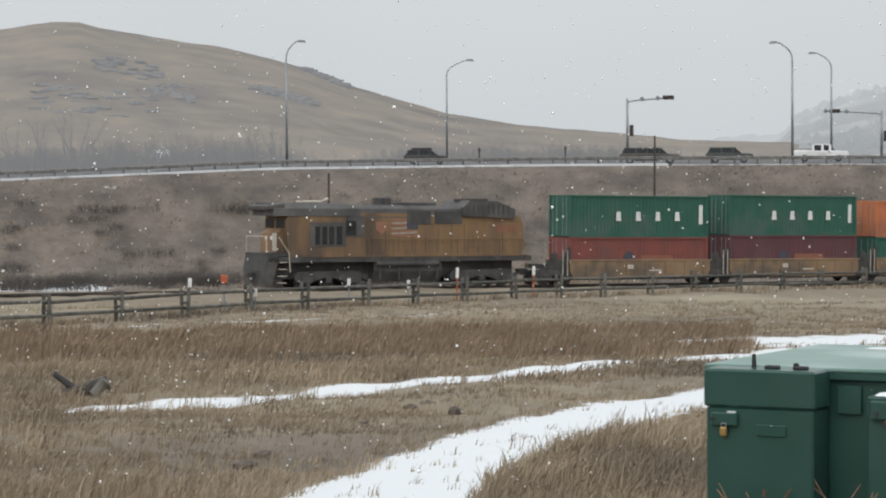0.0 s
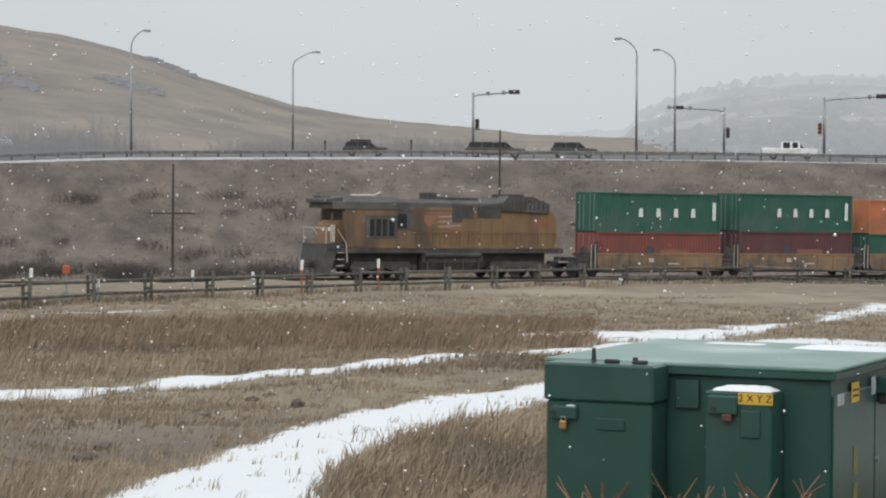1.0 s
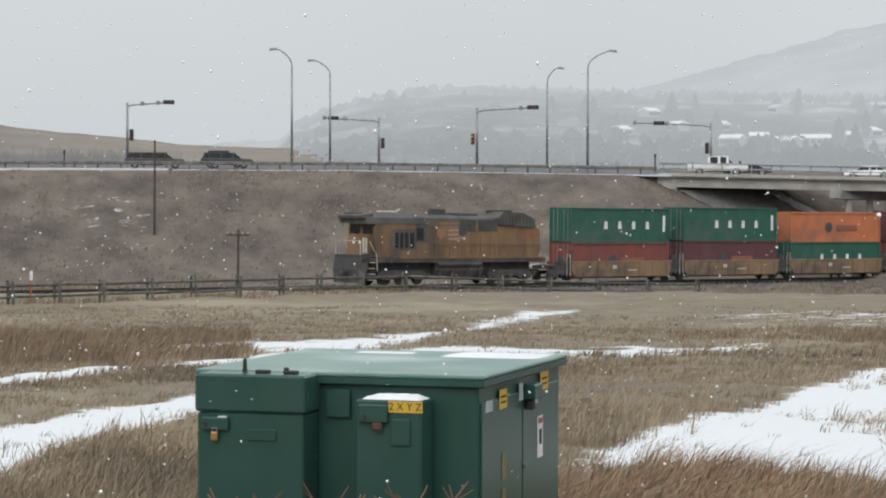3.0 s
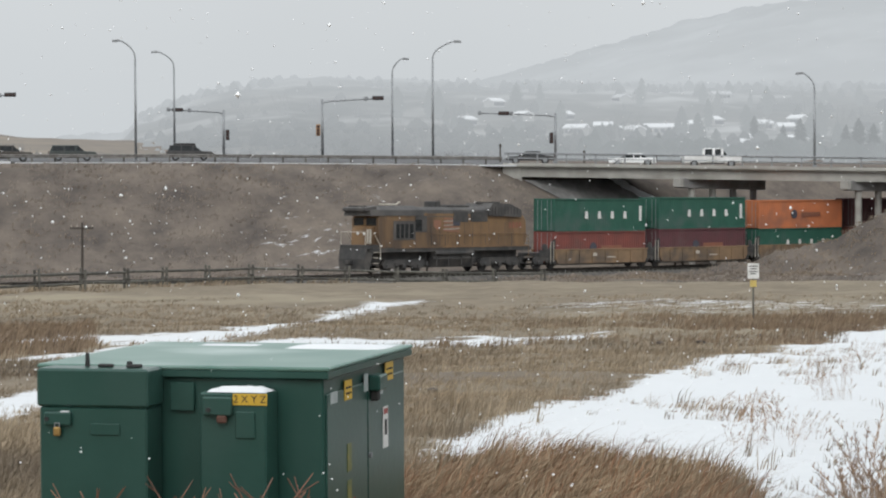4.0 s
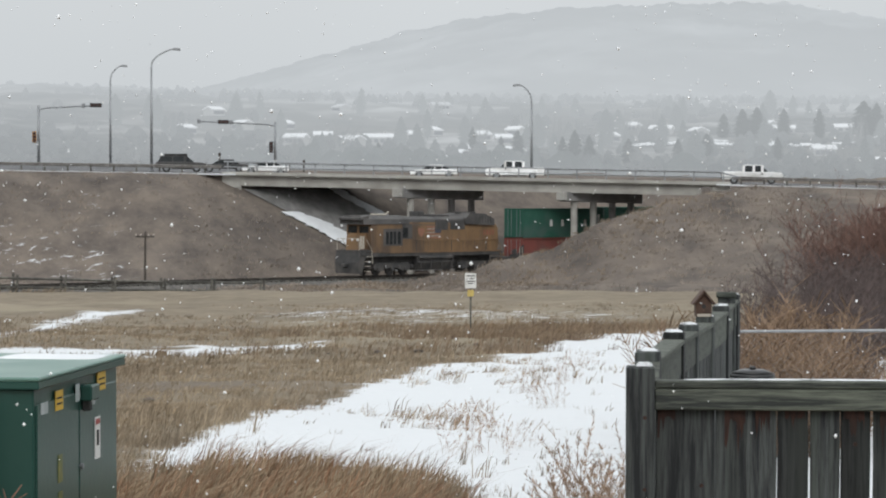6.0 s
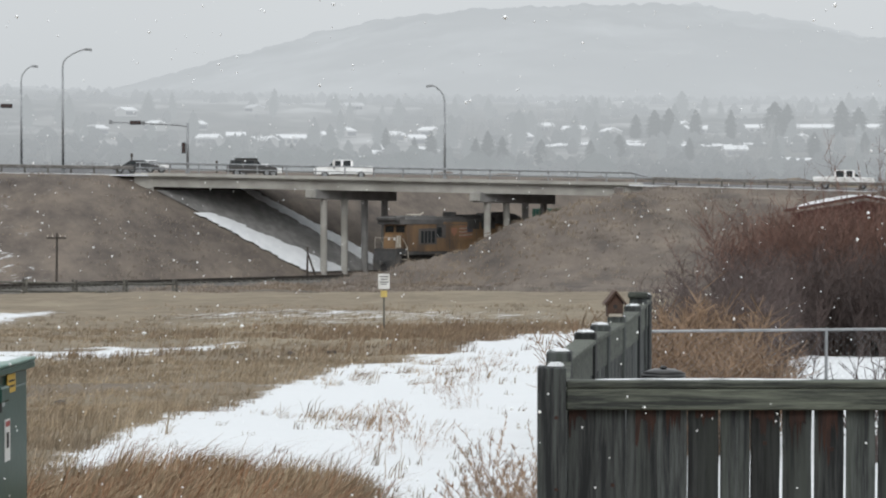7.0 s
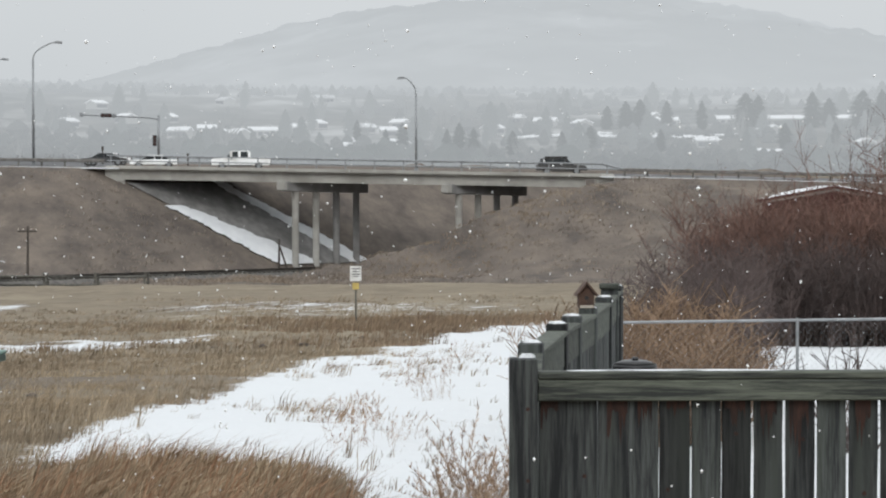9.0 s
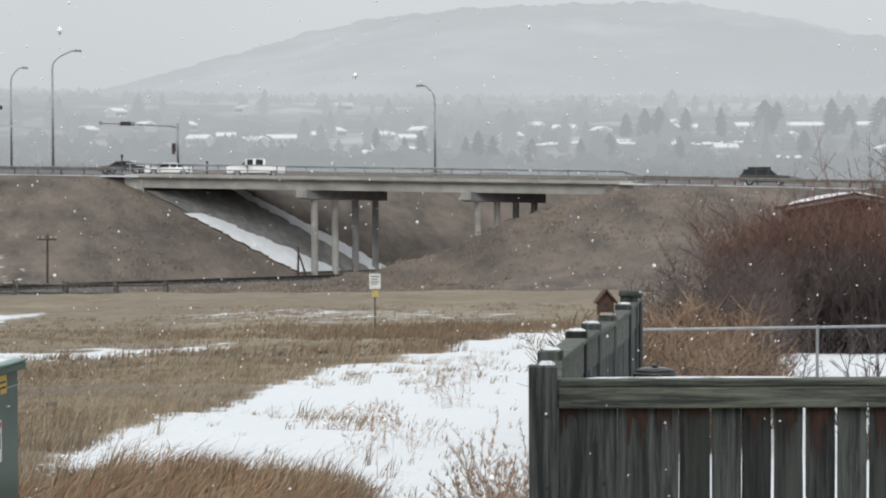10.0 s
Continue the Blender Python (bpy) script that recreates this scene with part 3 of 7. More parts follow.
def cabinet():
    W_, D_, H_ = 1.80, 2.16, 1.5
    m = pose(1.645, 14.476, 0, 0, 0, -29.5) @ Matrix.Diagonal((1.008, 0.91, 1, 1))
    c = thing("utility_cabinet", "dark green painted steel utility cabinet with wet snow on its lid", "utility cabinet", m)
    part("body", prism(B(), (W_ - 0.05, D_ - 0.05, H_ - 0.07), (W_ / 2, D_ / 2, (H_ - 0.07) / 2), bevel=0.012), M_GREEN, c)
    part("plinth", prism(B(), (W_ + 0.3, D_ + 0.3, 0.16), (W_ / 2, D_ / 2, 0.0), bevel=0.02), M_CONCRETE, c, "grey concrete plinth")
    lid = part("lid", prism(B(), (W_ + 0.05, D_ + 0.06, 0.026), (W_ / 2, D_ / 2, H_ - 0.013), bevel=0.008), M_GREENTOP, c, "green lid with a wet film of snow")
    part("lid_edge", prism(B(), (W_ + 0.04, D_ + 0.05, 0.045), (W_ / 2, D_ / 2, H_ - 0.05), bevel=0.006), M_GREEN, lid)
    part("lid_snow", snow_cap((0.70, 0.56, 0.012), (W_ - 0.38, D_ - 0.30, H_ - 0.002), 3), M_SNOW, lid, "thin patch of snow on the lid")
    part("lid_snow", snow_cap((0.45, 0.22, 0.006), (0.62, D_ - 0.25, H_ - 0.002), 4), M_SNOW, lid, "thin patch of snow on the lid")
    # control box with a lifted hood, lock and small cap nuts
    x0, w = 0.09, 0.68
    cb = part("control_box", prism(B(), (w, 0.29, 1.26), (x0 + w / 2, -0.145, 0.63), bevel=0.012), M_GREEN, c)
    part("hood", prism(B(), (w + 0.025, 0.31, 0.23), (x0 + w / 2, -0.15, 1.378), bevel=0.014), M_GREEN, cb)
    part("lock_plate", prism(B(), (0.17, 0.04, 0.08), (x0 + 0.125, -0.305, 1.19), bevel=0.008), M_GREEN, cb)
    part("bolt", tube(B(), (x0 + 0.06, -0.32, 1.19), (x0 + 0.06, -0.335, 1.19), 0.014, 0.014, 10), M_BLACK, cb)
    part("padlock", prism(B(), (0.045, 0.028, 0.055), (x0 + 0.125, -0.325, 1.115), bevel=0.008), M_BRASS, cb, "brass padlock")
    part("padlock_shackle", pipe(B(), [(x0 + 0.11, -0.325, 1.14), (x0 + 0.11, -0.325, 1.165), (x0 + 0.14, -0.325, 1.165), (x0 + 0.14, -0.325, 1.14)], 0.005, 6), M_STEEL, cb)
    part("name_plate", prism(B(), (0.185, 0.012, 0.07), (x0 + 0.42, -0.296, 1.13), bevel=0.004), M_GREEN, cb)
    part("snow_line", prism(B(), (0.05, 0.03, 0.008), (x0 + 0.17, -0.305, 1.234)), M_SNOW, cb)
    part("vent_pipe", tube(B(), (x0 + 0.24, -0.1, 1.49), (x0 + 0.24, -0.1, 1.575), 0.016, 0.011, 10), M_BLACK, cb, "short black vent pipe")
    for k in (0.38, 0.56):
        part("lift_lug", prism(B(), (0.09, 0.05, 0.022), (x0 + k, -0.16, 1.503), bevel=0.006), M_BLACK, cb)
    part("lift_knob", prism(B(), (0.03, 0.03, 0.04), (x0 + 0.53, -0.16, 1.512), bevel=0.006), M_BLACK, cb)
    # meter box with snow, label plate and lock
    x1, w1 = 1.09, 0.41
    mb = part("meter_box", prism(B(), (w1, 0.26, 1.36), (x1 + w1 / 2, -0.13, 0.68), bevel=0.012), M_GREEN, c)
    part("box_snow", snow_cap((0.36, 0.2, 0.03), (x1 + w1 / 2 + 0.02, -0.15, 1.361), 8), M_SNOW, mb, "small cap of snow")
    part("lock_plate", prism(B(), (0.18, 0.045, 0.11), (x1 + 0.12, -0.28, 1.28), bevel=0.008), M_GREEN, mb)
    part("bolt", tube(B(), (x1 + 0.07, -0.3, 1.26), (x1 + 0.07, -0.315, 1.26), 0.014, 0.014, 10), M_BLACK, mb)
    part("padlock", prism(B(), (0.06, 0.03, 0.045), (x1 + 0.15, -0.30, 1.205), bevel=0.008), M_RUST, mb, "rusty brown padlock")
    part("cover_plate", prism(B(), (0.12, 0.014, 0.16), (x1 + 0.285, -0.268, 1.17), bevel=0.005), M_GREEN, mb)
    lb = part("label_plate", prism(B(), (0.21, 0.006, 0.068), (x1 + 0.315, -0.266, 1.322)), M_YLABEL, mb, "yellow plate with black letters")
    text_part("2 X Y Z", 0.062, pose(x1 + 0.315, -0.2695, 1.322, 90, 0, 0), M_BLACK, lb, "black letters 2XYZ")
    part("hinge_plate", prism(B(), (0.15, 0.012, 0.17), (x0 + w + 0.13, -0.004, 1.31), bevel=0.004), M_GREEN, c)
    # right side: door, latch, stickers
    X = W_ - 0.025
    part("side_door", prism(B(), (0.016, D_ * 0.46, H_ - 0.2), (X + 0.004, D_ * 0.73, 0.68), bevel=0.006), M_GREEN, c)
    part("side_panel", prism(B(), (0.016, D_ * 0.46, H_ - 0.2), (X + 0.004, D_ * 0.26, 0.68), bevel=0.006), M_GREEN, c)
    part("latch_box", prism(B(), (0.08, 0.22, 0.10), (X + 0.045, D_ * 0.56, 1.32), bevel=0.01), M_GREEN, c)
    part("latch_lock", prism(B(), (0.05, 0.07, 0.07), (X + 0.04, D_ * 0.54, 1.24), bevel=0.008), M_BLACK, c)
    part("handle_knob", tube(B(), (X, D_ * 0.51, 0.86), (X + 0.03, D_ * 0.51, 0.86), 0.02, 0.02, 10), M_STEEL, c)
    for y, z, sy, sz, material, lab in ((0.10, 1.30, 0.16, 0.07, M_PALEST, "pale sticker"), (0.26, 1.32, 0.18, 0.12, M_YLABEL, "yellow warning sticker"), (0.47, 1.33, 0.10, 0.11, M_PALEST, "pale warning sticker"), (0.76, 1.36, 0.22, 0.12, M_YLABEL, "yellow warning sticker"), (0.66, 1.25, 0.08, 0.05, M_PALEST, "pale sticker"), (0.27, 0.90, 0.10, 0.17, M_FADEY, "faded yellow number sticker"), (0.27, 0.70, 0.10, 0.12, M_FADEY, "faded yellow number sticker"), (0.71, 1.0, 0.14, 0.27, M_WHITE, "white warning sticker with dark figure")):
        st = part("sticker", prism(B(), (0.004, sy, sz), (X + 0.0145, D_ * y, z)), material, c, lab)
        if material is M_WHITE:
            part("sticker_mark", prism(B(), (0.003, 0.06, 0.10), (X + 0.0175, D_ * y, z), bevel=0.001), M_BLACK, st)
            part("sticker_mark", prism(B(), (0.003, 0.11, 0.035), (X + 0.0175, D_ * y, z + 0.105), bevel=0.001), M_LABELRED, st)
        elif material is M_YLABEL:
            for k in (-0.02, 0.015):
                part("sticker_mark", prism(B(), (0.003, sy * 0.7, 0.012), (X + 0.0175, D_ * y, z + k)), M_BLACK, st)
    return c


M_PALEST = mat("pale sticker", (0.42, 0.46, 0.46), (0.34, 0.38, 0.38), 10, 0.5)
M_FADEY = mat("faded yellow sticker", (0.22, 0.20, 0.05), (0.12, 0.14, 0.05), 14, 0.5)
M_LABELRED = mat("red print", (0.35, 0.05, 0.04), (0.3, 0.05, 0.04), 8, 0.5)
cabinet()


# ---- the train: locomotive pushing stacked containers ----
PITCH, FIRST = 13.28, 22.75
MOVING = []
TABLE_S = np.arange(-40.0, 420.0, 1.0)
TABLE_L = np.concatenate([[0.0], np.cumsum([(track_point(b) - track_point(a)).length for a, b in zip(TABLE_S, TABLE_S[1:])])])


def rolling(ob, offset, z=0.0, length=11.0):
    """Keys a thing along the track: its two ends stay on the curve. The first container leads the timing."""
    rows = []
    for k in range(21):
        t = k / 2
        lead = np.interp(t, [0, 1, 2.5, 4, 5.5, 7.5, 10], [60.2, 75.3, 98.8, 123.0, 147.6, 180.7, 222.2])
        at = float(np.interp(lead, TABLE_S, TABLE_L)) + offset - FIRST
        p, q = (track_point(float(np.interp(a, TABLE_L, TABLE_S))) for a in (at, at + length))
        d = q - p
        rows.append((t, Matrix.Translation(p) @ pose(0, 0, 0, 0, 0, math.degrees(math.atan2(d.y, d.x))) @ pose(0, 0, 0, 0, -math.degrees(math.atan2(d.z, d.xy.length)), 0) @ pose(0, 0, z)))
    MOVING.append((ob, rows))


M_YELLOW = mat("sooty yellow engine paint", (0.235, 0.138, 0.064), (0.150, 0.092, 0.050), 0.8, 0.6, c3=(0.085, 0.058, 0.040), s3=0.4, stretch=(1, 1, 0.35), contrast=(0.3, 0.7))
# The next two dark steels are made lighter to stand in for haze.
M_SOOT = mat("sooty dark grey steel lifted for haze", (0.050, 0.048, 0.048), (0.085, 0.080, 0.077), 1.1, 0.75, c3=(0.115, 0.106, 0.098), s3=0.5)
M_UNDER = mat("road-dirty black steel lifted for haze", (0.040, 0.040, 0.041), (0.065, 0.062, 0.059), 1.5, 0.85, c3=(0.092, 0.085, 0.078), s3=0.8)
M_RED = mat("faded red paint", (0.25, 0.095, 0.06), (0.21, 0.09, 0.055), 2, 0.6)
M_FLAGRED = mat("faded flag red", (0.27, 0.125, 0.08), (0.24, 0.12, 0.075), 3, 0.6)
M_FLAGPALE = mat("faded flag white", (0.33, 0.28, 0.24), (0.26, 0.21, 0.17), 3, 0.6)
M_FLAGBLUE = mat("faded flag blue", (0.045, 0.05, 0.07), (0.06, 0.06, 0.075), 3, 0.6)
M_PALE = mat("dirty white paint", (0.50, 0.46, 0.40), (0.40, 0.36, 0.30), 3, 0.6)


def truck(parent, xc, wheel_r=0.50, axles=(-1.75, 0, 1.75)):
    span = axles[-1] - axles[0]
    tr = part("truck", extrude(B(), [(xc - span / 2 - 0.7, 0.75), (xc - span / 2 - 0.5, 0.45), (xc - span / 2 + 0.4, 0.4), (xc - 0.3, 0.72), (xc + 0.3, 0.72), (xc + span / 2 - 0.4, 0.4), (xc + span / 2 + 0.5, 0.45), (xc + span / 2 + 0.7, 0.75), (xc + span / 2 + 0.4, 1.12), (xc - span / 2 - 0.4, 1.12)], 0.18, "y", -1.1), M_UNDER, parent)
    part("side_frame", prism(B(), (axles[-1] - axles[0] + 1.0, 0.16, 0.30), (xc, 1.12, 0.80), bevel=0.05), M_UNDER, tr)
    for a in axles:
        for y in (-0.78, 0.78):
            bm = tube(B(), (xc + a, y - 0.07, wheel_r), (xc + a, y + 0.07, wheel_r), wheel_r, wheel_r, 20)
            part("wheel", bm, M_DARKSTEEL, tr)
        part("axle_box", prism(B(), (0.42, 0.2, 0.36), (xc + a, -1.2, 0.58), bevel=0.05), M_UNDER, tr)
        part("axle", tube(B(), (xc + a, -0.8, wheel_r), (xc + a, 0.8, wheel_r), 0.08, 0.08, 8), M_DARKSTEEL, tr)
        part("spring", prism(B(), (0.3, 0.12, 0.34), (xc + a + 0.85, -1.2, 0.75), bevel=0.03), M_UNDER, tr)
    return tr


def locomotive():
    e = thing("locomotive", "sooty yellow diesel locomotive with dark roof pushing the train", "locomotive")
    hw = 1.5
    part("underframe", prism(B(), (19.2, 2.9, 0.38), (9.9, 0, 1.86), bevel=0.04), M_UNDER, e)
    part("sill_stripe", prism(B(), (15.9, 0.03, 0.12), (11.3, -1.47, 2.06)), M_YELLOW, e)
    part("centre_sill", prism(B(), (17.6, 1.3, 1.1), (9.9, 0, 1.2)), M_UNDER, e)
    part("fuel_tank", extrude(B(), [(-1.25, 1.7), (-1.35, 1.1), (-1.0, 0.42), (1.0, 0.42), (1.35, 1.1), (1.25, 1.7)], 5.0, "x", 10.4), M_UNDER, e)
    for x in (8.3, 9.7, 11.2, 12.5):
        part("tank_strap", prism(B(), (0.09, 0.05, 1.15), (x, -1.36, 1.15)), M_SOOT, e)
    part("air_tank", tube(B(), (8.0, -1.38, 1.55), (12.6, -1.38, 1.55), 0.17, 0.17, 12), M_UNDER, e, "black air tank with tone lifted for haze")
    truck(e, 4.7), truck(e, 16.0)
    # front: pilot, steps, coupler, porch and nose
    part("pilot", extrude(B(), [(0.15, 0.25), (0.55, 0.22), (1.0, 1.7), (1.0, 2.25), (0.25, 2.25), (0.05, 1.2)], 2.9, "y"), M_UNDER, e)
    for i in range(4):
        part("step", prism(B(), (0.5, 0.35, 0.05), (1.35, -1.32, 0.45 + 0.42 * i)), M_PALE, e)
    part("coupler", prism(B(), (0.8, 0.3, 0.35), (-0.15, 0, 0.95), bevel=0.06), M_UNDER, e)
    part("porch", prism(B(), (2.2, 2.8, 0.2), (1.3, 0, 2.2)), M_UNDER, e)
    part("nose", extrude(B(), [(1.05, 2.25), (2.6, 2.25), (2.6, 4.15), (1.75, 3.95), (1.15, 3.5)], 2.1, "y"), M_YELLOW, e)
    for y in (-0.35, 0.35):
        part("headlight", tube(B(), (1.18, y, 3.2), (1.08, y, 3.2), 0.13, 0.13, 12), M_WHITE, e)
    # cab with windows
    cab = part("cab", extrude(B(), [(1.75, 2.05), (5.75, 2.05), (5.75, 4.75), (1.75, 4.75), (1.55, 4.3), (1.55, 3.9)], 2.9, "y"), M_YELLOW, e)
    for x, w in ((2.9, 0.5),):
        part("door", prism(B(), (0.66, 0.04, 2.2), (2.55, -1.46, 3.25), bevel=0.01), M_YELLOW, cab)
    for x, w, z, h in ((3.75, 0.34, 3.35, 1.1), (4.25, 0.34, 3.35, 1.1), (4.75, 0.34, 3.35, 1.1), (5.3, 0.4, 3.35, 1.1)):
        part("window", prism(B(), (w, 0.05, h), (x, -1.47, z), bevel=0.01), M_GLASS, cab)
    for y in (-0.7, 0.7):
        part("windshield", prism(B(), (0.05, 1.1, 0.6), (1.56, y, 4.1)), M_GLASS, cab)
    part("cab_roof", extrude(B(), [(-1.5, 4.55), (-1.42, 5.0), (-0.9, 5.35), (0.9, 5.35), (1.42, 5.0), (1.5, 4.55)], 5.4, "x", 3.4), M_SOOT, e, "sooty dark roof over the cab")
    part("roof_visor", prism(B(), (1.2, 2.7, 0.3), (0.95, 0, 5.12), pose(0, 0, 0, 0, -8, 0), 0.06), M_SOOT, e)
    part("horn", tube(B(), (4.6, -0.3, 5.4), (5.1, -0.3, 5.62), 0.05, 0.1, 8), M_PALE, e)
    part("antenna_dome", prism(B(), (1.5, 0.7, 0.16), (3.6, -0.5, 5.42), bevel=0.05), M_PALE, e)
    part("window_band", prism(B(), (2.5, 0.03, 1.5), (4.5, -1.452, 3.4)), M_SOOT, cab, "dark band round the cab windows")
    # electrical locker and long hood
    part("locker", prism(B(), (1.6, 2.8, 2.5), (6.5, 0, 3.3), bevel=0.03), M_YELLOW, e, "sooty yellow electrical locker behind the cab")
    part("locker_panel", prism(B(), (1.3, 0.03, 1.3), (6.45, -1.408, 3.9)), M_SOOT, e, "dark panel of the locker")
    part("locker_grille", prism(B(), (0.7, 0.04, 0.9), (6.15, -1.43, 3.8)), M_GLASS, e)
    hood = part("long_hood", extrude(B(), [(7.2, 2.05), (19.0, 2.05), (19.25, 2.5), (19.15, 4.1), (18.8, 4.55), (7.0, 4.75), (6.7, 4.2), (7.2, 3.2)], 2.56, "y"), M_YELLOW, e)
    part("hood_roof", extrude(B(), [(-1.29, 4.45), (-1.2, 5.0), (-0.75, 5.25), (0.75, 5.25), (1.2, 5.0), (1.29, 4.45)], 10.6, "x", 11.2), M_SOOT, e, "sooty dark hood roof")
    for i in range(11):
        x = 7.75 + i * 0.98
        part("door_seam", prism(B(), (0.035, 0.02, 1.75), (x, -1.283, 3.1)), M_SOOT, hood)
        part("door_latch", prism(B(), (0.1, 0.03, 0.06), (x + 0.3, -1.288, 2.95)), M_SOOT, hood)
    part("inlet_grille", prism(B(), (1.7, 0.05, 0.85), (11.2, -1.29, 4.45)), M_UNDER, hood, "dark air inlet grille")
    part("inlet_grille", prism(B(), (2.0, 0.05, 0.8), (13.4, -1.29, 4.45)), M_UNDER, hood, "dark air inlet grille")
    part("panel", prism(B(), (1.3, 0.03, 1.3), (15.6, -1.288, 3.2), bevel=0.01), M_YELLOW, hood)
    part("exhaust_stack", prism(B(), (0.7, 1.2, 0.5), (9.2, 0, 5.45), bevel=0.04), M_UNDER, e)
    part("blower_cover", prism(B(), (2.6, 1.6, 0.22), (11.5, 0, 5.32), bevel=0.05), M_SOOT, e)
    rad = part("radiator", extrude(B(), [(14.4, 4.55), (18.4, 4.4), (18.4, 5.0), (17.0, 5.5), (14.9, 5.55), (14.4, 5.1)], 3.0, "y"), M_SOOT, e, "dark overhanging radiator wing")
    for i in range(9):
        part("radiator_fin", prism(B(), (0.05, 0.05, 0.65), (14.8 + 0.38 * i, -1.51, 4.95)), M_UNDER, rad)
    for x in (15.3, 16.5):
        part("fan", tube(B(), (x, 0, 5.5), (x, 0, 5.66), 0.6, 0.6, 16), M_UNDER, rad)
    # flag decal of stripes and a blue field
    flag = part("flag_field", prism(B(), (0.85, 0.02, 0.62), (10.7, -1.297, 4.05)), M_FLAGBLUE, hood, "faded blue flag field")
    for i in range(7):
        part("flag_stripe", prism(B(), (1.9, 0.02, 0.13), (10.1, -1.289 - 0.001 * i, 4.28 - 0.16 * i), pose(0, 0, 0, 0, 3 * (-1) ** i, 0)), M_FLAGRED if i % 2 == 0 else M_FLAGPALE, hood)
    for k in range(4):
        part("lettering_bar", prism(B(), (0.26, 0.02, 0.5), (17.2 + 0.42 * k, -1.291, 3.75)), M_RED, hood, "faded red lettering bar")
    part("emblem", extrude(B(), [(8.0, 4.2), (8.9, 4.2), (8.85, 3.7), (8.45, 3.4), (8.05, 3.7)], 0.02, "y", -1.289), M_FLAGRED, hood, "faded shield emblem")
    # hand rails along the walkway
    for y in (-1.46, 1.46):
        part("hand_rail", pipe(B(), [(7.3, y, 3.1), (18.9, y, 3.1), (19.35, y, 2.6), (19.35, y, 1.2)], 0.025, 5), M_YELLOW, e)
        for x in np.arange(7.6, 19, 1.6):
            part("stanchion", tube(B(), (x, y, 2.05), (x, y, 3.1), 0.02, 0.02, 5), M_SOOT, e)
        part("grab_rail", pipe(B(), [(1.05, y, 3.25), (1.75, y, 2.3), (1.85, y, 1.1)], 0.035, 6), M_PALE, e)
    part("front_rail", pipe(B(), [(0.25, -1.35, 2.3), (0.25, -1.35, 3.3), (0.25, 1.35, 3.3), (0.25, 1.35, 2.3)], 0.035, 6), M_PALE, e)
    for y in (-0.9, -0.6):
        part("number_board", prism(B(), (0.05, 0.2, 1.1), (0.95, y - 0.3, 2.95)), M_PALE, e)
    part("rear_coupler", prism(B(), (0.9, 0.3, 0.35), (19.9, 0, 0.95), bevel=0.06), M_UNDER, e)
    part("rear_platform", prism(B(), (0.6, 2.7, 0.3), (19.5, 0, 1.85), bevel=0.03), M_UNDER, e)
    e.scale = (0.988, 1, 1)
    rolling(e, 0.15, 0.0, 19.0)


locomotive()


def corrugated(bm, length, h, y, pitch=0.28, depth=0.04, sgn=-1):
    """A side wall folded into upright ribs."""
    xs, n = [], int(length / pitch)
    for i in range(n):
        x = i * length / n
        w = length / n
        xs += [(x, 0), (x + w * 0.35, 0), (x + w * 0.5, depth), (x + w * 0.85, depth)]
    xs.append((length, 0))
    lo = [bm.verts.new((x, y - sgn * d, 0.16)) for x, d in xs]
    hi = [bm.verts.new((x, y - sgn * d, h - 0.12)) for x, d in xs]
    for i in range(len(xs) - 1):
        bm.faces.new((lo[i], lo[i + 1], hi[i + 1], hi[i]))


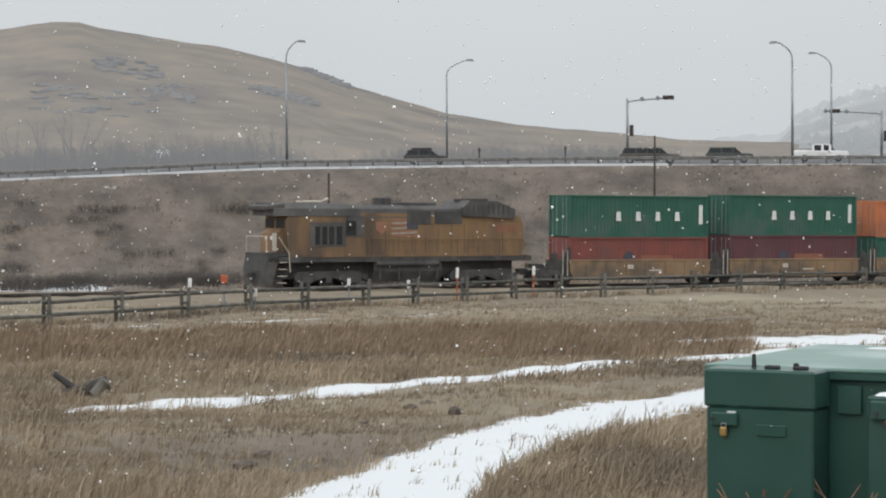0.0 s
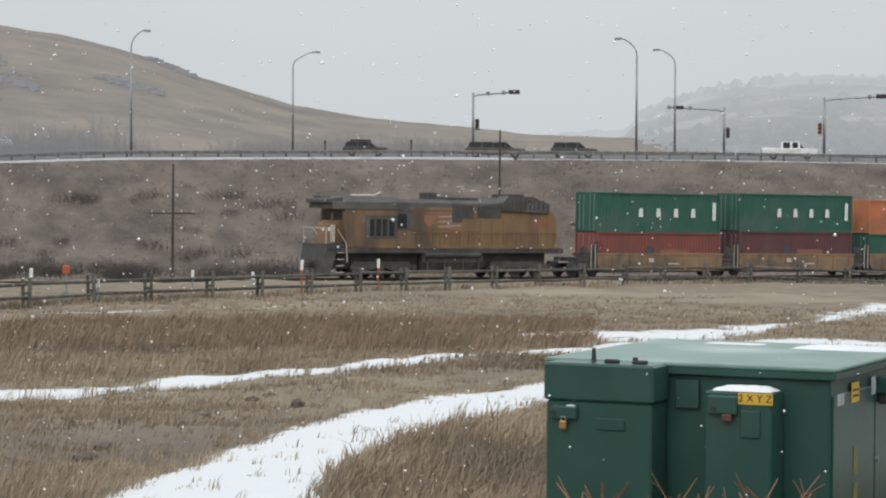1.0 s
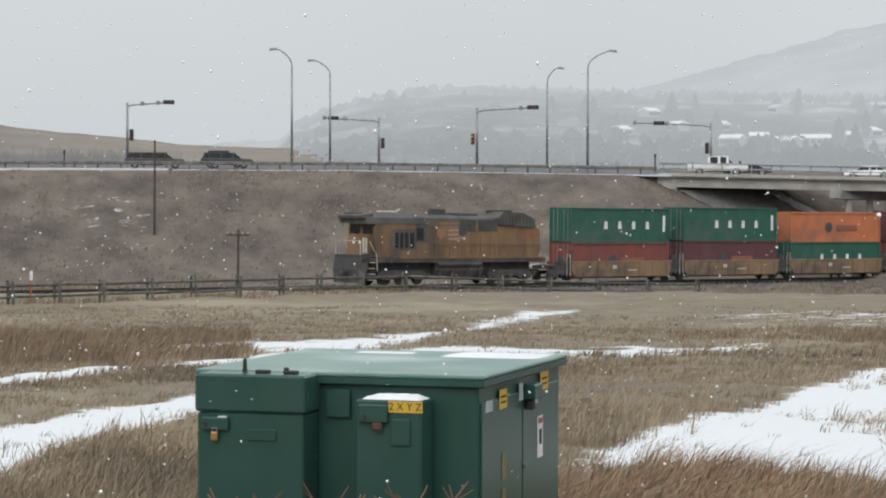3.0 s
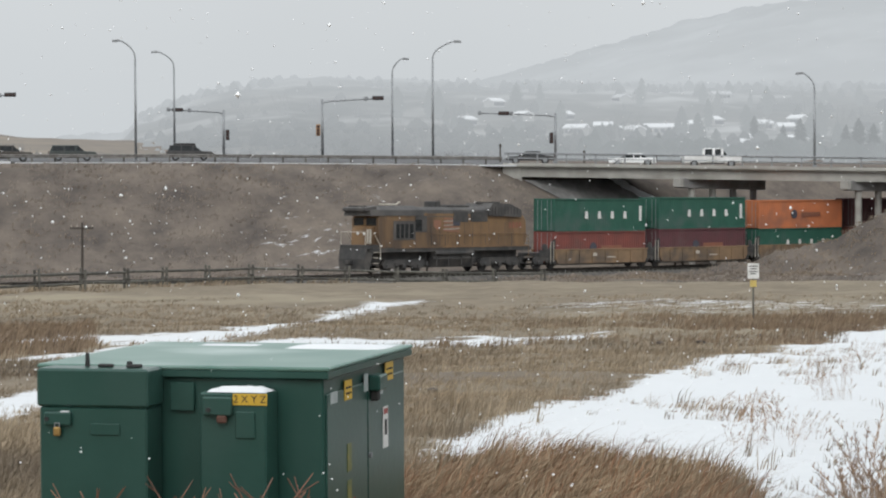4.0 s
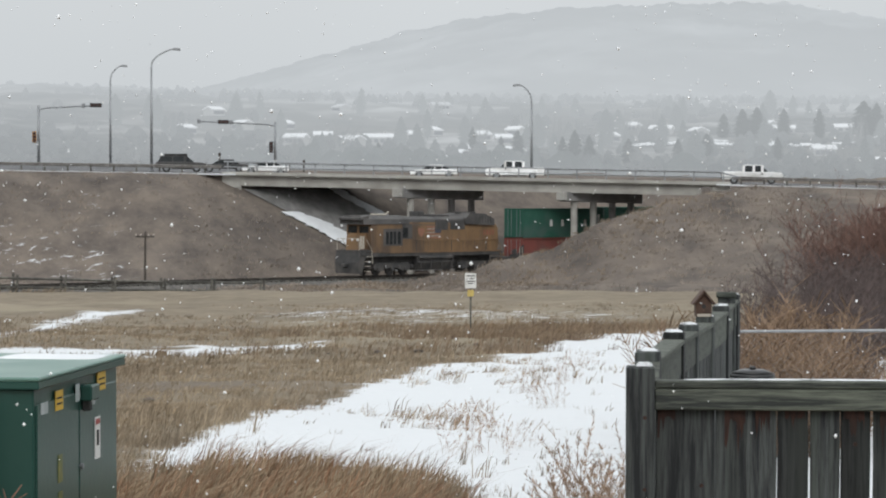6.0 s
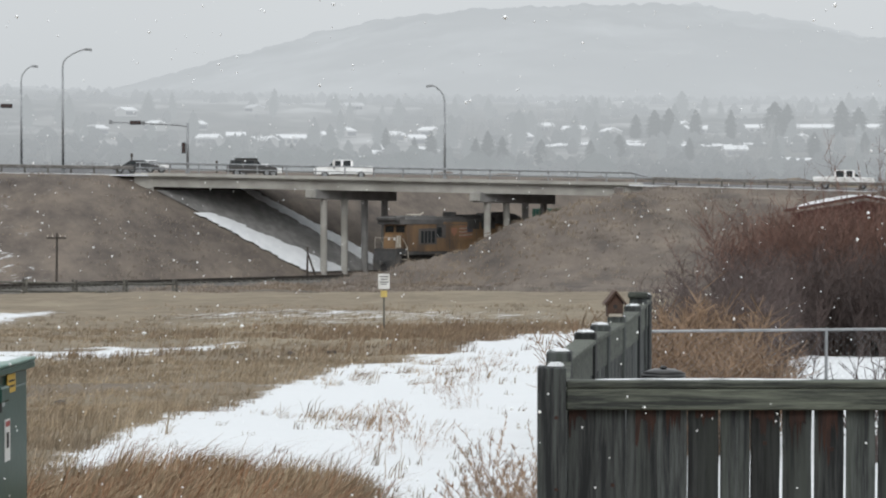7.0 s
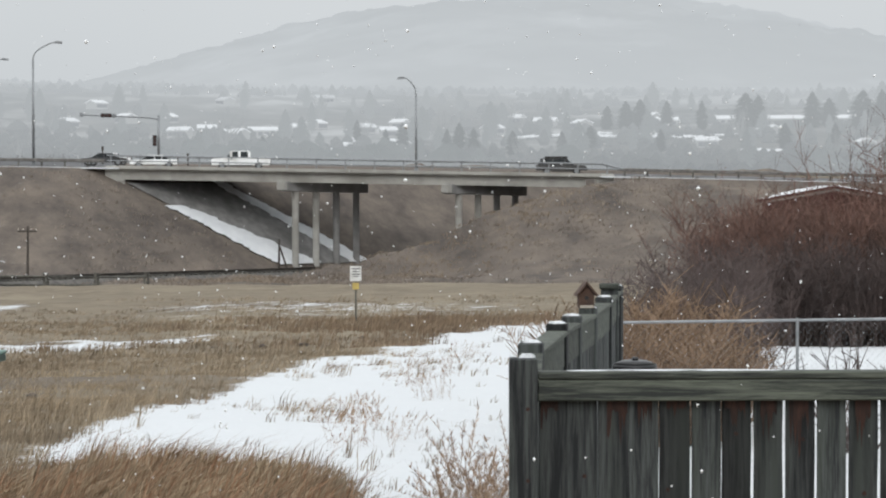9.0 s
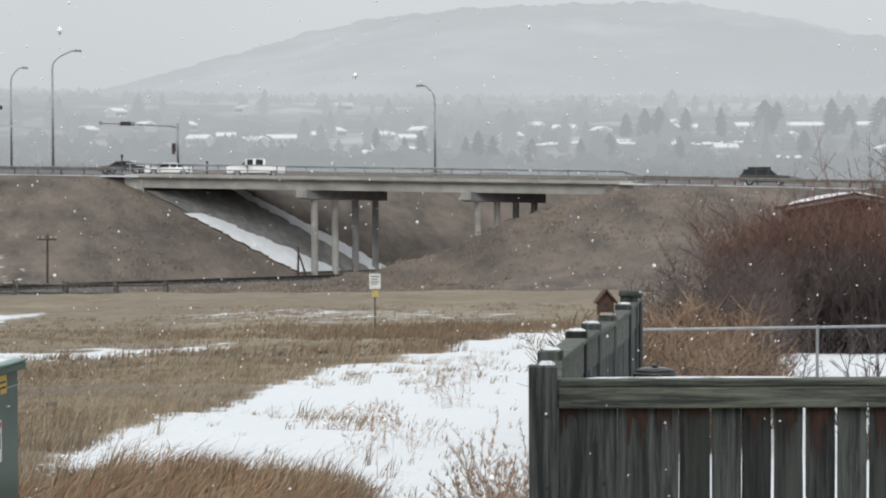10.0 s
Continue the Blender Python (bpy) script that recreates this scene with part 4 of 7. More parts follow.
def container(offset, zb, h, material, label, letters=True, bar=True):
    L = 11.44
    c = thing("shipping_container", label, "shipping container", group="containers on the train")
    bm = B()
    corrugated(bm, L - 0.3, h, -1.17)
    bmesh.ops.translate(bm, vec=(0.15, 0, 0), verts=bm.verts)
    part("side_wall", bm, material, c)
    bm = B()
    corrugated(bm, L - 0.3, h, 1.17, sgn=1)
    bmesh.ops.translate(bm, vec=(0.15, 0, 0), verts=bm.verts)
    part("side_wall", bm, material, c)
    part("roof", prism(B(), (L - 0.1, 2.34, 0.06), (L / 2, 0, h - 0.05)), material, c)
    part("floor", prism(B(), (L - 0.1, 2.34, 0.12), (L / 2, 0, 0.12)), material, c)
    for y in (-1.19, 1.19):
        part("top_rail", prism(B(), (L, 0.07, 0.13), (L / 2, y, h - 0.065), bevel=0.01), material, c)
        part("bottom_rail", prism(B(), (L, 0.07, 0.17), (L / 2, y, 0.085), bevel=0.01), material, c)
        for x in (0.08, L - 0.08):
            part("corner_post", prism(B(), (0.16, 0.09, h), (x, y, h / 2), bevel=0.01), material, c)
    part("front_end", prism(B(), (0.06, 2.3, h - 0.1), (L - 0.1, 0, h / 2)), material, c)
    doors = [part("end_door", prism(B(), (0.06, 1.14, h - 0.1), (0.1, k * 0.576, h / 2), bevel=0.01), material, c) for k in (-1, 1)]
    for y in (-0.8, -0.35, 0.35, 0.8):
        door = doors[y > 0]
        part("lock_bar", tube(B(), (0.04, y, 0.15), (0.04, y, h - 0.15), 0.025, 0.025, 6), M_STEEL, door)
    if letters:
        # four plain white block marks and an upright bar
        for k in range(4):
            x = L * (0.345 + 0.142 * k)
            part("white_mark", extrude(B(), [(x - 0.21, h * 0.5 - 0.31), (x + 0.21, h * 0.5 - 0.31), (x + 0.15, h * 0.5 + 0.31), (x - 0.15, h * 0.5 + 0.31)], 0.02, "y", -1.215), M_WHITE, c, "white painted block mark")
        if bar:
            part("white_bar", prism(B(), (0.30, 0.02, 1.3), (L * 0.945, -1.216, h * 0.55)), M_WHITE, c, "upright white painted bar")
    else:
        part("dark_emblem", tube(B(), (L * 0.42, -1.2, h * 0.5), (L * 0.42, -1.22, h * 0.5), 0.42, 0.42, 16), M_FLAGBLUE, c, "dark blue round emblem")
        part("dark_mark", prism(B(), (2.6, 0.02, 0.42), (L * 0.62, -1.216, h * 0.48)), M_RED, c, "dark red lettering bar")
    rolling(c, offset, zb)


M_CGREEN = mat("green container paint", (0.014, 0.085, 0.058), (0.022, 0.10, 0.07), 0.9, 0.55, c3=(0.05, 0.10, 0.085), s3=0.5)
M_CRED = mat("rusty red container paint", (0.21, 0.058, 0.045), (0.155, 0.05, 0.042), 0.8, 0.6, c3=(0.12, 0.065, 0.055), s3=0.6)
M_CMAROON = mat("maroon container paint", (0.115, 0.038, 0.045), (0.09, 0.036, 0.04), 0.9, 0.6, c3=(0.11, 0.065, 0.062), s3=0.6)
M_CORANGE = mat("orange container paint", (0.50, 0.165, 0.065), (0.42, 0.14, 0.06), 0.9, 0.55, c3=(0.30, 0.12, 0.07), s3=0.5)
M_WELL = mat("dusty tan well car paint", (0.27, 0.175, 0.10), (0.19, 0.125, 0.075), 0.9, 0.75, c3=(0.11, 0.085, 0.065), s3=0.5)


def well_car(offset, first):
    w = thing("well_car", "dusty tan steel well car carrying stacked containers", "rail car", group="well cars of the train")
    for y in (-1.34, 1.34):
        part("side", extrude(B(), [(0.25, 0.45), (10.7, 0.45), (11.0, 0.9), (11.0, 1.58), (-0.05, 1.58), (-0.05, 0.9)], 0.14, "y", y), M_WELL, w)
        part("top_chord", prism(B(), (11.3, 0.2, 0.13), (5.5, y, 1.62), bevel=0.02), M_WELL, w)
        for x in np.arange(1.2, 10.6, 1.55):
            part("rib", prism(B(), (0.1, 0.08, 1.0), (x, y - 0.09 * (1 if y > 0 else -1) * -1, 1.02)), M_WELL, w)
    part("well_floor", prism(B(), (10.6, 2.5, 0.1), (5.5, 0, 0.38)), M_UNDER, w)
    part("end_platform", prism(B(), (1.9, 2.5, 0.3), (-0.85, 0, 1.25), bevel=0.03), M_UNDER, w)
    part("end_frame", extrude(B(), [(-1.7, 1.4), (0.1, 1.4), (0.1, 2.5), (-0.1, 2.5), (-0.6, 1.75), (-1.7, 1.65)], 0.12, "y", -1.2), M_UNDER, w)
    part("brake_wheel", tube(B(), (-1.2, -1.25, 1.9), (-1.2, -1.3, 1.9), 0.28, 0.28, 14), M_UNDER, w)
    part("ladder", pipe(B(), [(-0.25, -1.4, 0.6), (-0.25, -1.4, 2.3), (-0.6, -1.4, 2.3), (-0.6, -1.4, 0.6)], 0.03, 5), M_PALE, w)
    truck(w, -0.9, 0.44, (-0.85, 0.85))
    part("reporting_mark", prism(B(), (0.5, 0.01, 0.28), (4.6, -1.415, 1.2)), M_PALE, w, "pale stencilled mark")
    part("reporting_mark", prism(B(), (1.0, 0.01, 0.1), (6.6, -1.415, 0.95)), M_PALE, w, "pale stencilled mark")
    w.scale = (1.045, 1, 1)
    rolling(w, offset)


well_car(FIRST + 0.0, True)
for i in range(1, 6):
    well_car(FIRST + PITCH * i, False)
container(FIRST, 0.44, 2.72, M_CRED, "rusty red ribbed container in the well car", False)
container(FIRST, 3.17, 2.78, M_CGREEN, "dark green ribbed container with white marks stacked on top")
container(FIRST + PITCH, 0.44, 2.85, M_CMAROON, "maroon ribbed container in the well car", False)
container(FIRST + PITCH, 3.30, 2.78, M_CGREEN, "dark green ribbed container with white marks stacked on top")
container(FIRST + 2 * PITCH, 0.44, 2.72, M_CGREEN, "dark green ribbed container in the well car", True, False)
container(FIRST + 2 * PITCH, 3.17, 2.6, M_CORANGE, "orange ribbed container with dark emblem stacked on top", False)
for i, (a, b) in enumerate(((M_CRED, M_CMAROON), (M_CGREEN, M_CRED), (M_CMAROON, M_CGREEN))):
    container(FIRST + (3 + i) * PITCH, 0.44, 2.72, a, "worn ribbed container in the well car", False)
    container(FIRST + (3 + i) * PITCH, 3.17, 2.72, b, "worn ribbed container stacked on top", i == 1)


# ---- street lamps and signals ----
def stand(az, d):
    return Matrix.Translation(pol(az, d, road_z(az, d) - 0.05)) @ pose(0, 0, 0, 0, 0, -az)


def street_lamp(az, d, el, reach, side, label):
    h = EYE + el * d - road_z(az, d)
    lamp = thing("street_lamp", label, "street lamp", stand(az, d), group="street lamps along the highway")
    part("pole", tube(B(), (0, 0, 0), (0, 0, h - 1.7), 0.14, 0.09, 10), M_STEEL, lamp, smooth=True)
    pts = [(side * reach * math.sin(a) ** 2.2, 0, h - 1.7 + 1.7 * math.sin(a) ** 0.9) for a in np.linspace(0, math.pi / 2, 10)]
    part("arm", pipe(B(), pts, 0.07, 6), M_STEEL, lamp)
    part("luminaire", extrude(B(), [(side * reach * 0.95, h - 0.06), (side * (reach + 0.85), h - 0.14), (side * (reach + 0.8), h + 0.08), (side * (reach + 0.2), h + 0.12)], 0.32, "y"), M_STEEL, lamp)
    part("base", prism(B(), (0.42, 0.42, 0.35), (0, 0, 0.17), bevel=0.03), M_STEEL, lamp)
    return lamp


for az, d, el, reach, side in ((-3.8, 223.6, 0.0625, 1.0, 1), (0.11, 262, 0.0542, 2.2, 1), (8.49, 223.6, 0.0605, 1.3, -1), (9.42, 256, 0.0558, 1.6, -1), (14.72, 258, 0.0527, 1.0, 1), (15.71, 223.4, 0.0600, 1.9, 1), (24.96, 230.85, 0.0452, 1.0, -1)):
    street_lamp(az, d, el, reach, side, "tall grey steel street lamp with a curved arm")

M_SIGNAL = mat("dark signal housing", (0.03, 0.03, 0.032), (0.05, 0.05, 0.05), 3, 0.5)
M_SIGAMBER = mat("yellow-brown signal housing", (0.34, 0.17, 0.05), (0.28, 0.14, 0.05), 3, 0.5)
M_LENS = mat("dull signal lens", (0.055, 0.028, 0.025), (0.045, 0.025, 0.023), 3, 0.2)


def signal_head(mast, m, material, lying=False):
    h = part("signal_head", prism(B(), (0.42, 0.36, 1.15), bevel=0.04), material, mast)
    h.matrix_basis = m @ (pose(0, 0, 0, 0, 90, 0) if lying else Matrix.Identity(4))
    for k in (-0.36, 0, 0.36):
        part("lens", tube(B(), (0, -0.18, k), (0, -0.27, k), 0.14, 0.15, 12), M_LENS, h)


def signal_mast(az, d, el, arm, heads, box_side, box_material, label):
    h = EYE + el * d - road_z(az, d)
    s = thing("traffic_signal", label, "traffic signal", stand(az, d), group="traffic signals at the junction")
    part("mast", tube(B(), (0, 0, 0), (0, 0, h + 0.15), 0.16, 0.12, 10), M_STEEL, s, smooth=True)
    part("mast_arm", pipe(B(), [(0, 0, h - 0.25), (arm * 0.12, 0, h - 0.08), (arm, 0, h + 0.22)], 0.085, 8), M_STEEL, s)
    part("base", prism(B(), (0.5, 0.5, 0.4), (0, 0, 0.2), bevel=0.03), M_STEEL, s)
    for f, big in heads:
        z = h + 0.22 * f
        if big:
            signal_head(s, pose(arm * f, -0.3, z), M_SIGNAL, True)
        else:
            part("camera_box", prism(B(), (0.34, 0.34, 0.42), (arm * f, -0.1, z), bevel=0.04), M_STEEL, s)
    signal_head(s, pose(box_side * 0.42, -0.2, h * 0.52), box_material)
    return s


signal_mast(4.51, 240, 0.0368, 4.3, ((0.35, 0), (0.72, 0), (0.97, 1)), 1, M_SIGNAL, "grey traffic signal mast with one long arm")
signal_mast(10.61, 258, 0.0306, -6.0, ((1.0, 0), (0.83, 1), (0.62, 0)), 1, M_SIGNAL, "grey traffic signal mast with camera boxes on its arm")
signal_mast(13.01, 236, 0.0352, 6.1, ((0.72, 0), (0.92, 1)), -1, M_SIGAMBER, "grey traffic signal mast with an amber side housing")
signal_mast(18.70, 248, 0.0287, -8.0, ((1.0, 0), (0.68, 1), (0.58, 0)), -1, M_SIGNAL, "grey traffic signal mast beside the bridge end")


# ---- vehicles on the highway ----
def wheel(parent, x, y, r=0.37):
    w = part("wheel", tube(B(), (x, y - 0.12, r), (x, y + 0.12, r), r, r, 18), M_BLACK, parent)
    part("rim", tube(B(), (x, y - 0.135, r), (x, y + 0.135, r), r * 0.58, r * 0.58, 12), M_STEEL, w)


def vehicle(name, label, category, paint, outline, glass, length, width=1.9, axles=(0.95, 4.0), extras=(), windows=()):
    v = thing(name, label, category, group="vehicles on the highway")

    def low(z):
        return 0.36 + (z - 0.36) * (0.95 if name == "pickup_truck" else 0.8)

    outline, glass = [(x, low(z)) for x, z in outline], [(x, low(z)) for x, z in glass]
    bm = extrude(B(), outline, width, "y")
    bmesh.ops.bevel(bm, geom=bm.edges[:], offset=0.05, segments=1, affect="EDGES")
    body = part("body", bm, paint, v)
    bm = extrude(B(), glass, width - 0.22, "y")
    part("cabin_glass", bm, M_GLASS, v, "dark window glass")
    xs = [p[0] for p in glass]
    zt = max(p[1] for p in glass)
    tops = [p[0] for p in glass if p[1] > zt - 0.05]
    part("cabin_roof", prism(B(), (max(tops) - min(tops) + 0.1, width - 0.2, 0.09), ((max(tops) + min(tops)) / 2, 0, zt + 0.02), bevel=0.03), paint, v)
    zl = min(p[1] for p in glass)
    for x in windows:
        for y in (-1, 1):
            part("pillar", prism(B(), (0.24 if name == "pickup_truck" else 0.09, 0.05, zt - zl), (x, y * (width / 2 - 0.1), (zt + zl) / 2)), paint, v)
    for x in axles:
        for y in (-1, 1):
            wheel(v, x, y * (width / 2 - 0.12))
    part("front_bumper", prism(B(), (0.14, width - 0.1, 0.3), (length + 0.02, 0, 0.55), bevel=0.04), M_DARKSTEEL, v)
    part("rear_bumper", prism(B(), (0.14, width - 0.1, 0.26), (-0.02, 0, 0.55), bevel=0.04), M_DARKSTEEL, v)
    for y in (-1, 1):
        part("headlight", prism(B(), (0.06, 0.34, 0.16), (length + 0.03, y * (width / 2 - 0.3), 0.72)), M_WHITE, v)
        part("tail_light", prism(B(), (0.06, 0.16, 0.34), (-0.03, y * (width / 2 - 0.15), 0.82)), M_LENS, v)
        part("mirror", prism(B(), (0.12, 0.22, 0.16), (length * 0.66, y * (width / 2 + 0.1), 1.02), bevel=0.03), M_BLACK, v)
    for nm, size, at, material in extras:
        part(nm, prism(B(), size, (at[0], at[1], low(at[2])), bevel=0.04), material, v)
    return v


M_CARWHITE = mat("white car paint", (0.84, 0.85, 0.86), (0.78, 0.78, 0.78), 1.2, 0.3, c3=(0.55, 0.54, 0.52), s3=0.5)
M_CARDARK = mat("dark car paint", (0.028, 0.028, 0.030), (0.045, 0.045, 0.046), 1.2, 0.3, c3=(0.07, 0.066, 0.063), s3=0.6)
M_CARGREEN = mat("dark green car paint", (0.025, 0.045, 0.042), (0.045, 0.06, 0.058), 1.2, 0.3, c3=(0.07, 0.07, 0.065), s3=0.6)
M_CARBROWN = mat("dark brown car paint", (0.045, 0.035, 0.030), (0.06, 0.05, 0.045), 1.2, 0.35, c3=(0.09, 0.08, 0.07), s3=0.6)


def pickup(label):
    return vehicle("pickup_truck", label, "pickup truck", M_CARWHITE, [(0, 0.45), (5.7, 0.45), (5.75, 0.95), (5.6, 1.12), (4.1, 1.2), (2.0, 1.2), (0, 1.16)], [(1.95, 1.18), (4.35, 1.18), (3.75, 1.82), (2.15, 1.84)], 5.7, 1.95, (1.15, 4.65), (("bed_rail", (1.9, 1.9, 0.1), (1.0, 0, 1.2), M_CARWHITE), ("sill", (2.3, 1.9, 0.14), (2.9, 0, 0.42), M_DARKSTEEL)), (2.05, 3.0, 3.8))


def suv(label, paint, long=0.0, rack=False):
    ex = [("sill", (2.2, 1.86, 0.14), (2.5, 0, 0.4), M_DARKSTEEL)]
    if rack:
        ex.append(("roof_box", (2.2, 1.1, 0.2), (1.8, 0, 2.0), M_BLACK))
    L = 4.7 + long
    return vehicle("suv", label, "car", paint, [(0, 0.42), (L, 0.42), (L + 0.05, 0.85), (L - 0.15, 1.05), (L - 1.35, 1.15), (0.05, 1.18)], [(0.1, 1.15), (L - 1.15, 1.12), (L - 1.8, 1.76), (0.35, 1.78)], L, 1.88, (0.9, L - 0.95), ex, (0.35, 1.5, 2.6, L - 1.95))


def sedan(label, paint):
    return vehicle("sedan", label, "car", paint, [(0, 0.36), (4.6, 0.36), (4.65, 0.7), (4.4, 0.86), (3.4, 0.95), (0.9, 0.98), (0.05, 0.92)], [(0.75, 0.95), (3.5, 0.93), (2.8, 1.4), (1.4, 1.42)], 4.6, 1.8, (0.85, 3.75), (), (1.5, 2.2))


def drive(ob, rows, back=False, half=2.6):
    """Keys a vehicle on the curved road: seconds, bearing, distance."""
    out = []
    for t, az, d in rows:
        turn = pose(0, 0, 0, 0, 0, -az + (180 if back else 0))
        out.append((t, Matrix.Translation(pol(az, d, (road_z(az) if BR0 < az < BR1 and d < 240 else road_z(az, d)) + 0.01)) @ turn @ pose(-half, 0, 0)))
    MOVING.append((ob, out))


drive(pickup("white crew-cab pickup truck driving along the highway"), [(0, 9.16, 250), (1, 12.18, 246), (2, 15.3, 236), (2.5, 17.0, 228.2), (4, 22.49, 225), (4.5, 24.24, 224.6), (5.5, 28.2, 224.6), (6, 30.3, 224.6), (7.3, 35.9, 224.6), (10, 47.5, 224.6)], half=2.8)
drive(suv("dark brown wagon waiting in the highway lane", M_CARBROWN, 1.0), [(0, 5.05, 227), (2.5, 5.12, 227), (5, 5.4, 227), (10, 5.5, 227)], half=2.8)
drive(suv("dark green sport utility car waiting on the highway", M_CARGREEN), [(0, 7.05, 238), (5, 7.04, 238), (10, 7.04, 238)])
drive(suv("dark sport utility car with a black roof box", M_CARDARK, 0, True), [(0, -0.33, 250), (1, 1.94, 250), (2.5, 5.5, 246), (4, 9.85, 240), (4.5, 11.34, 236), (5.5, 14.75, 227), (6, 16.5, 225), (7.5, 22.3, 224.6), (8, 24.28, 224.6), (9, 28.58, 224.6), (10, 33.04, 224.6)])
drive(pickup("white pickup truck slowing on the bridge"), [(0, 46, 228.2), (4.5, 29.4, 228.2), (5.5, 26.07, 228.2), (6, 24.57, 228.2), (7.5, 21.6, 228.2), (8, 20.85, 228.2), (9, 20.7, 228.2), (10, 20.6, 228.2)], True, 2.8)
drive(sedan("white sedan slowing on the bridge", M_CARWHITE), [(0, 41, 228.2), (4.5, 26.9, 228.2), (5.5, 23.8, 228.2), (6, 22.5, 228.2), (7.5, 19.4, 228.2), (8, 18.7, 228.2), (9, 18.5, 228.2), (10, 18.4, 228.2)], True)
drive(sedan("white sedan leaving the bridge for the junction", M_CARWHITE), [(0, 31, 228.2), (2.5, 23.6, 228.2), (4, 20.5, 228.2), (4.5, 19.9, 228.2), (5.5, 19.15, 228.2), (6, 18.4, 231.0), (7.2, 17.6, 236), (8.2, 17.45, 236), (10, 17.4, 236)], True)
drive(sedan("dark sedan waiting near the bridge end", M_CARDARK), [(0, 27, 231.4), (3, 19.5, 231.4), (4.5, 17.6, 231.4), (5.5, 17.4, 231.4), (10, 17.25, 231.4)], True)

# ---- utility poles by the railway ----
def utility_pole(az, d, top_el, arm, label, brace=False):
    p = on_ground(az, d, -0.1)
    h = EYE + top_el * d - p.z
    u = thing("utility_pole", label, "utility pole", Matrix.Translation(p) @ pose(0, 0, 0, 0, 0, -az), group="utility poles along the railway")
    part("pole", tube(B(), (0, 0, 0), (0.05, 0, h), 0.12, 0.08, 9), M_POLE, u)
    if arm:
        part("cross_arm", prism(B(), (arm, 0.12, 0.14), (0, -0.12, h - (3.7 if az < 0 else 0.4)), bevel=0.02), M_POLE, u)
        for k in (-0.45, -0.2, 0.2, 0.45):
            part("insulator", tube(B(), (arm * k, -0.12, h - (3.63 if az < 0 else 0.33)), (arm * k, -0.12, h - (3.45 if az < 0 else 0.15)), 0.05, 0.03, 6), M_PALE, u)
    if brace:
        part("brace", tube(B(), (1.0, 0, 0), (0.1, 0, h * 0.8), 0.1, 0.08, 8), M_POLE, u)
    return u


utility_pole(-2.80, 176, 0.0062, 3.4, "weathered wooden utility pole with a cross arm")
utility_pole(5.16, 211.5, 0.0214, 0, "tall bare wooden utility pole on the bank")
utility_pole(7.18, 186, -0.0165, 1.8, "short wooden utility pole with a cross arm")
utility_pole(15.55, 196, -0.0175, 1.6, "short wooden utility pole beside the bank")
utility_pole(21.6, 212.5, -0.0235, 0, "short braced wooden post below the bridge", True)
for az, el in ((0.9, 0.016), (17.35, 0.0155), (19.4, 0.0125), (3.0, 0.0165)):
    d = 262 if az < 10 else 258
    q = thing("sign_post", "thin dark post standing beyond the highway", "post", stand(az, d), group="posts beyond the highway")
    h = EYE + el * d - road_z(az, d)
    part("pole", tube(B(), (0, 0, 0), (0, 0, h), 0.09, 0.08, 8), M_POLE, q)
    part("cap", prism(B(), (0.26, 0.2, 0.4), (0, 0, h), bevel=0.03), M_POLE, q)

# ---- post and rail fence before the railway ----
def fence_d(az):
    return float(np.interp(az, [-16, -9.6, 3, 12.4, 20], [82, 95, 128, 152, 168]))


RAIL_AZ = [-12.9, -11.2, -9.62, -7.89, -6.3, -4.75, -3.38, -1.89, -0.68, 0.52, 1.73, 2.84, 3.91, 5.06, 6.12, 7.2, 8.25, 9.16, 10.2, 11.25, 12.45, 13.6, 14.8, 16.0, 17.2, 18.4]
rf = thing("post_and_rail_fence", "grey weathered wooden post and rail fence along the railway", "fence")
post_me = mesh_of("fence_post", prism(B(), (0.16, 0.14, 1.5), (0, 0, 0.55), bevel=0.02), M_OLDWOOD)
block_me = mesh_of("fence_block", prism(B(), (0.42, 0.16, 0.12), (0, 0, 0.62), bevel=0.02), M_OLDWOOD)
ends = []
rr = random.Random(5)
for a in RAIL_AZ:
    p = on_ground(a, fence_d(a))
    ends.append(p)
    for k in (-0.13, 0.13):
        piece("post", post_me, rf, Matrix.Translation(p) @ pose(k, 0, rr.uniform(-0.06, 0.06), 0, rr.uniform(-2, 2), -a))
    piece("block", block_me, rf, Matrix.Translation(p) @ pose(0, 0, 0, 0, 0, -a))
for p, q in zip(ends, ends[1:]):
    for h in (1.0, 0.42):
        w = Vector((0, 0, h))
        j = rr.uniform(-0.05, 0.05)
        part("rail", tube(B(), p + w + Vector((0, 0, j)), q + w, 0.085, 0.07, 6), M_OLDWOOD, rf)

M_ORANGE = mat("orange marker paint", (0.42, 0.09, 0.03), (0.36, 0.08, 0.03), 4, 0.5)
for az, d, h, white in ((-6.2, 104, 1.7, 0.4), (-2.32, 117, 1.35, 0.5), (-0.86, 120, 1.2, 0.4), (0.33, 124, 1.75, 0.55), (2.2, 128, 1.75, 0.5), (-4.6, 108, 1.1, 0.35)):
    mk = thing("marker_post", "orange marker post with a white top beside the fence", "marker post", Matrix.Translation(on_ground(az, d)) @ pose(0, 0, 0, 0, 1.5, -az), group="marker posts")
    part("stake", prism(B(), (0.09, 0.05, h), (0, 0, h / 2)), M_ORANGE if az > 0 else M_STEEL, mk)
    part("white_top", prism(B(), (0.16, 0.07, white), (0, 0, h - white / 2), bevel=0.01), M_WHITE, mk)
bx = thing("signal_box", "small rusty orange equipment box on a post", "equipment box", Matrix.Translation(on_ground(-5.35, 108)) @ pose(0, 0, 0, 0, 0, 5))
part("post", prism(B(), (0.1, 0.1, 1.7), (0, 0, 0.85)), M_STEEL, bx)
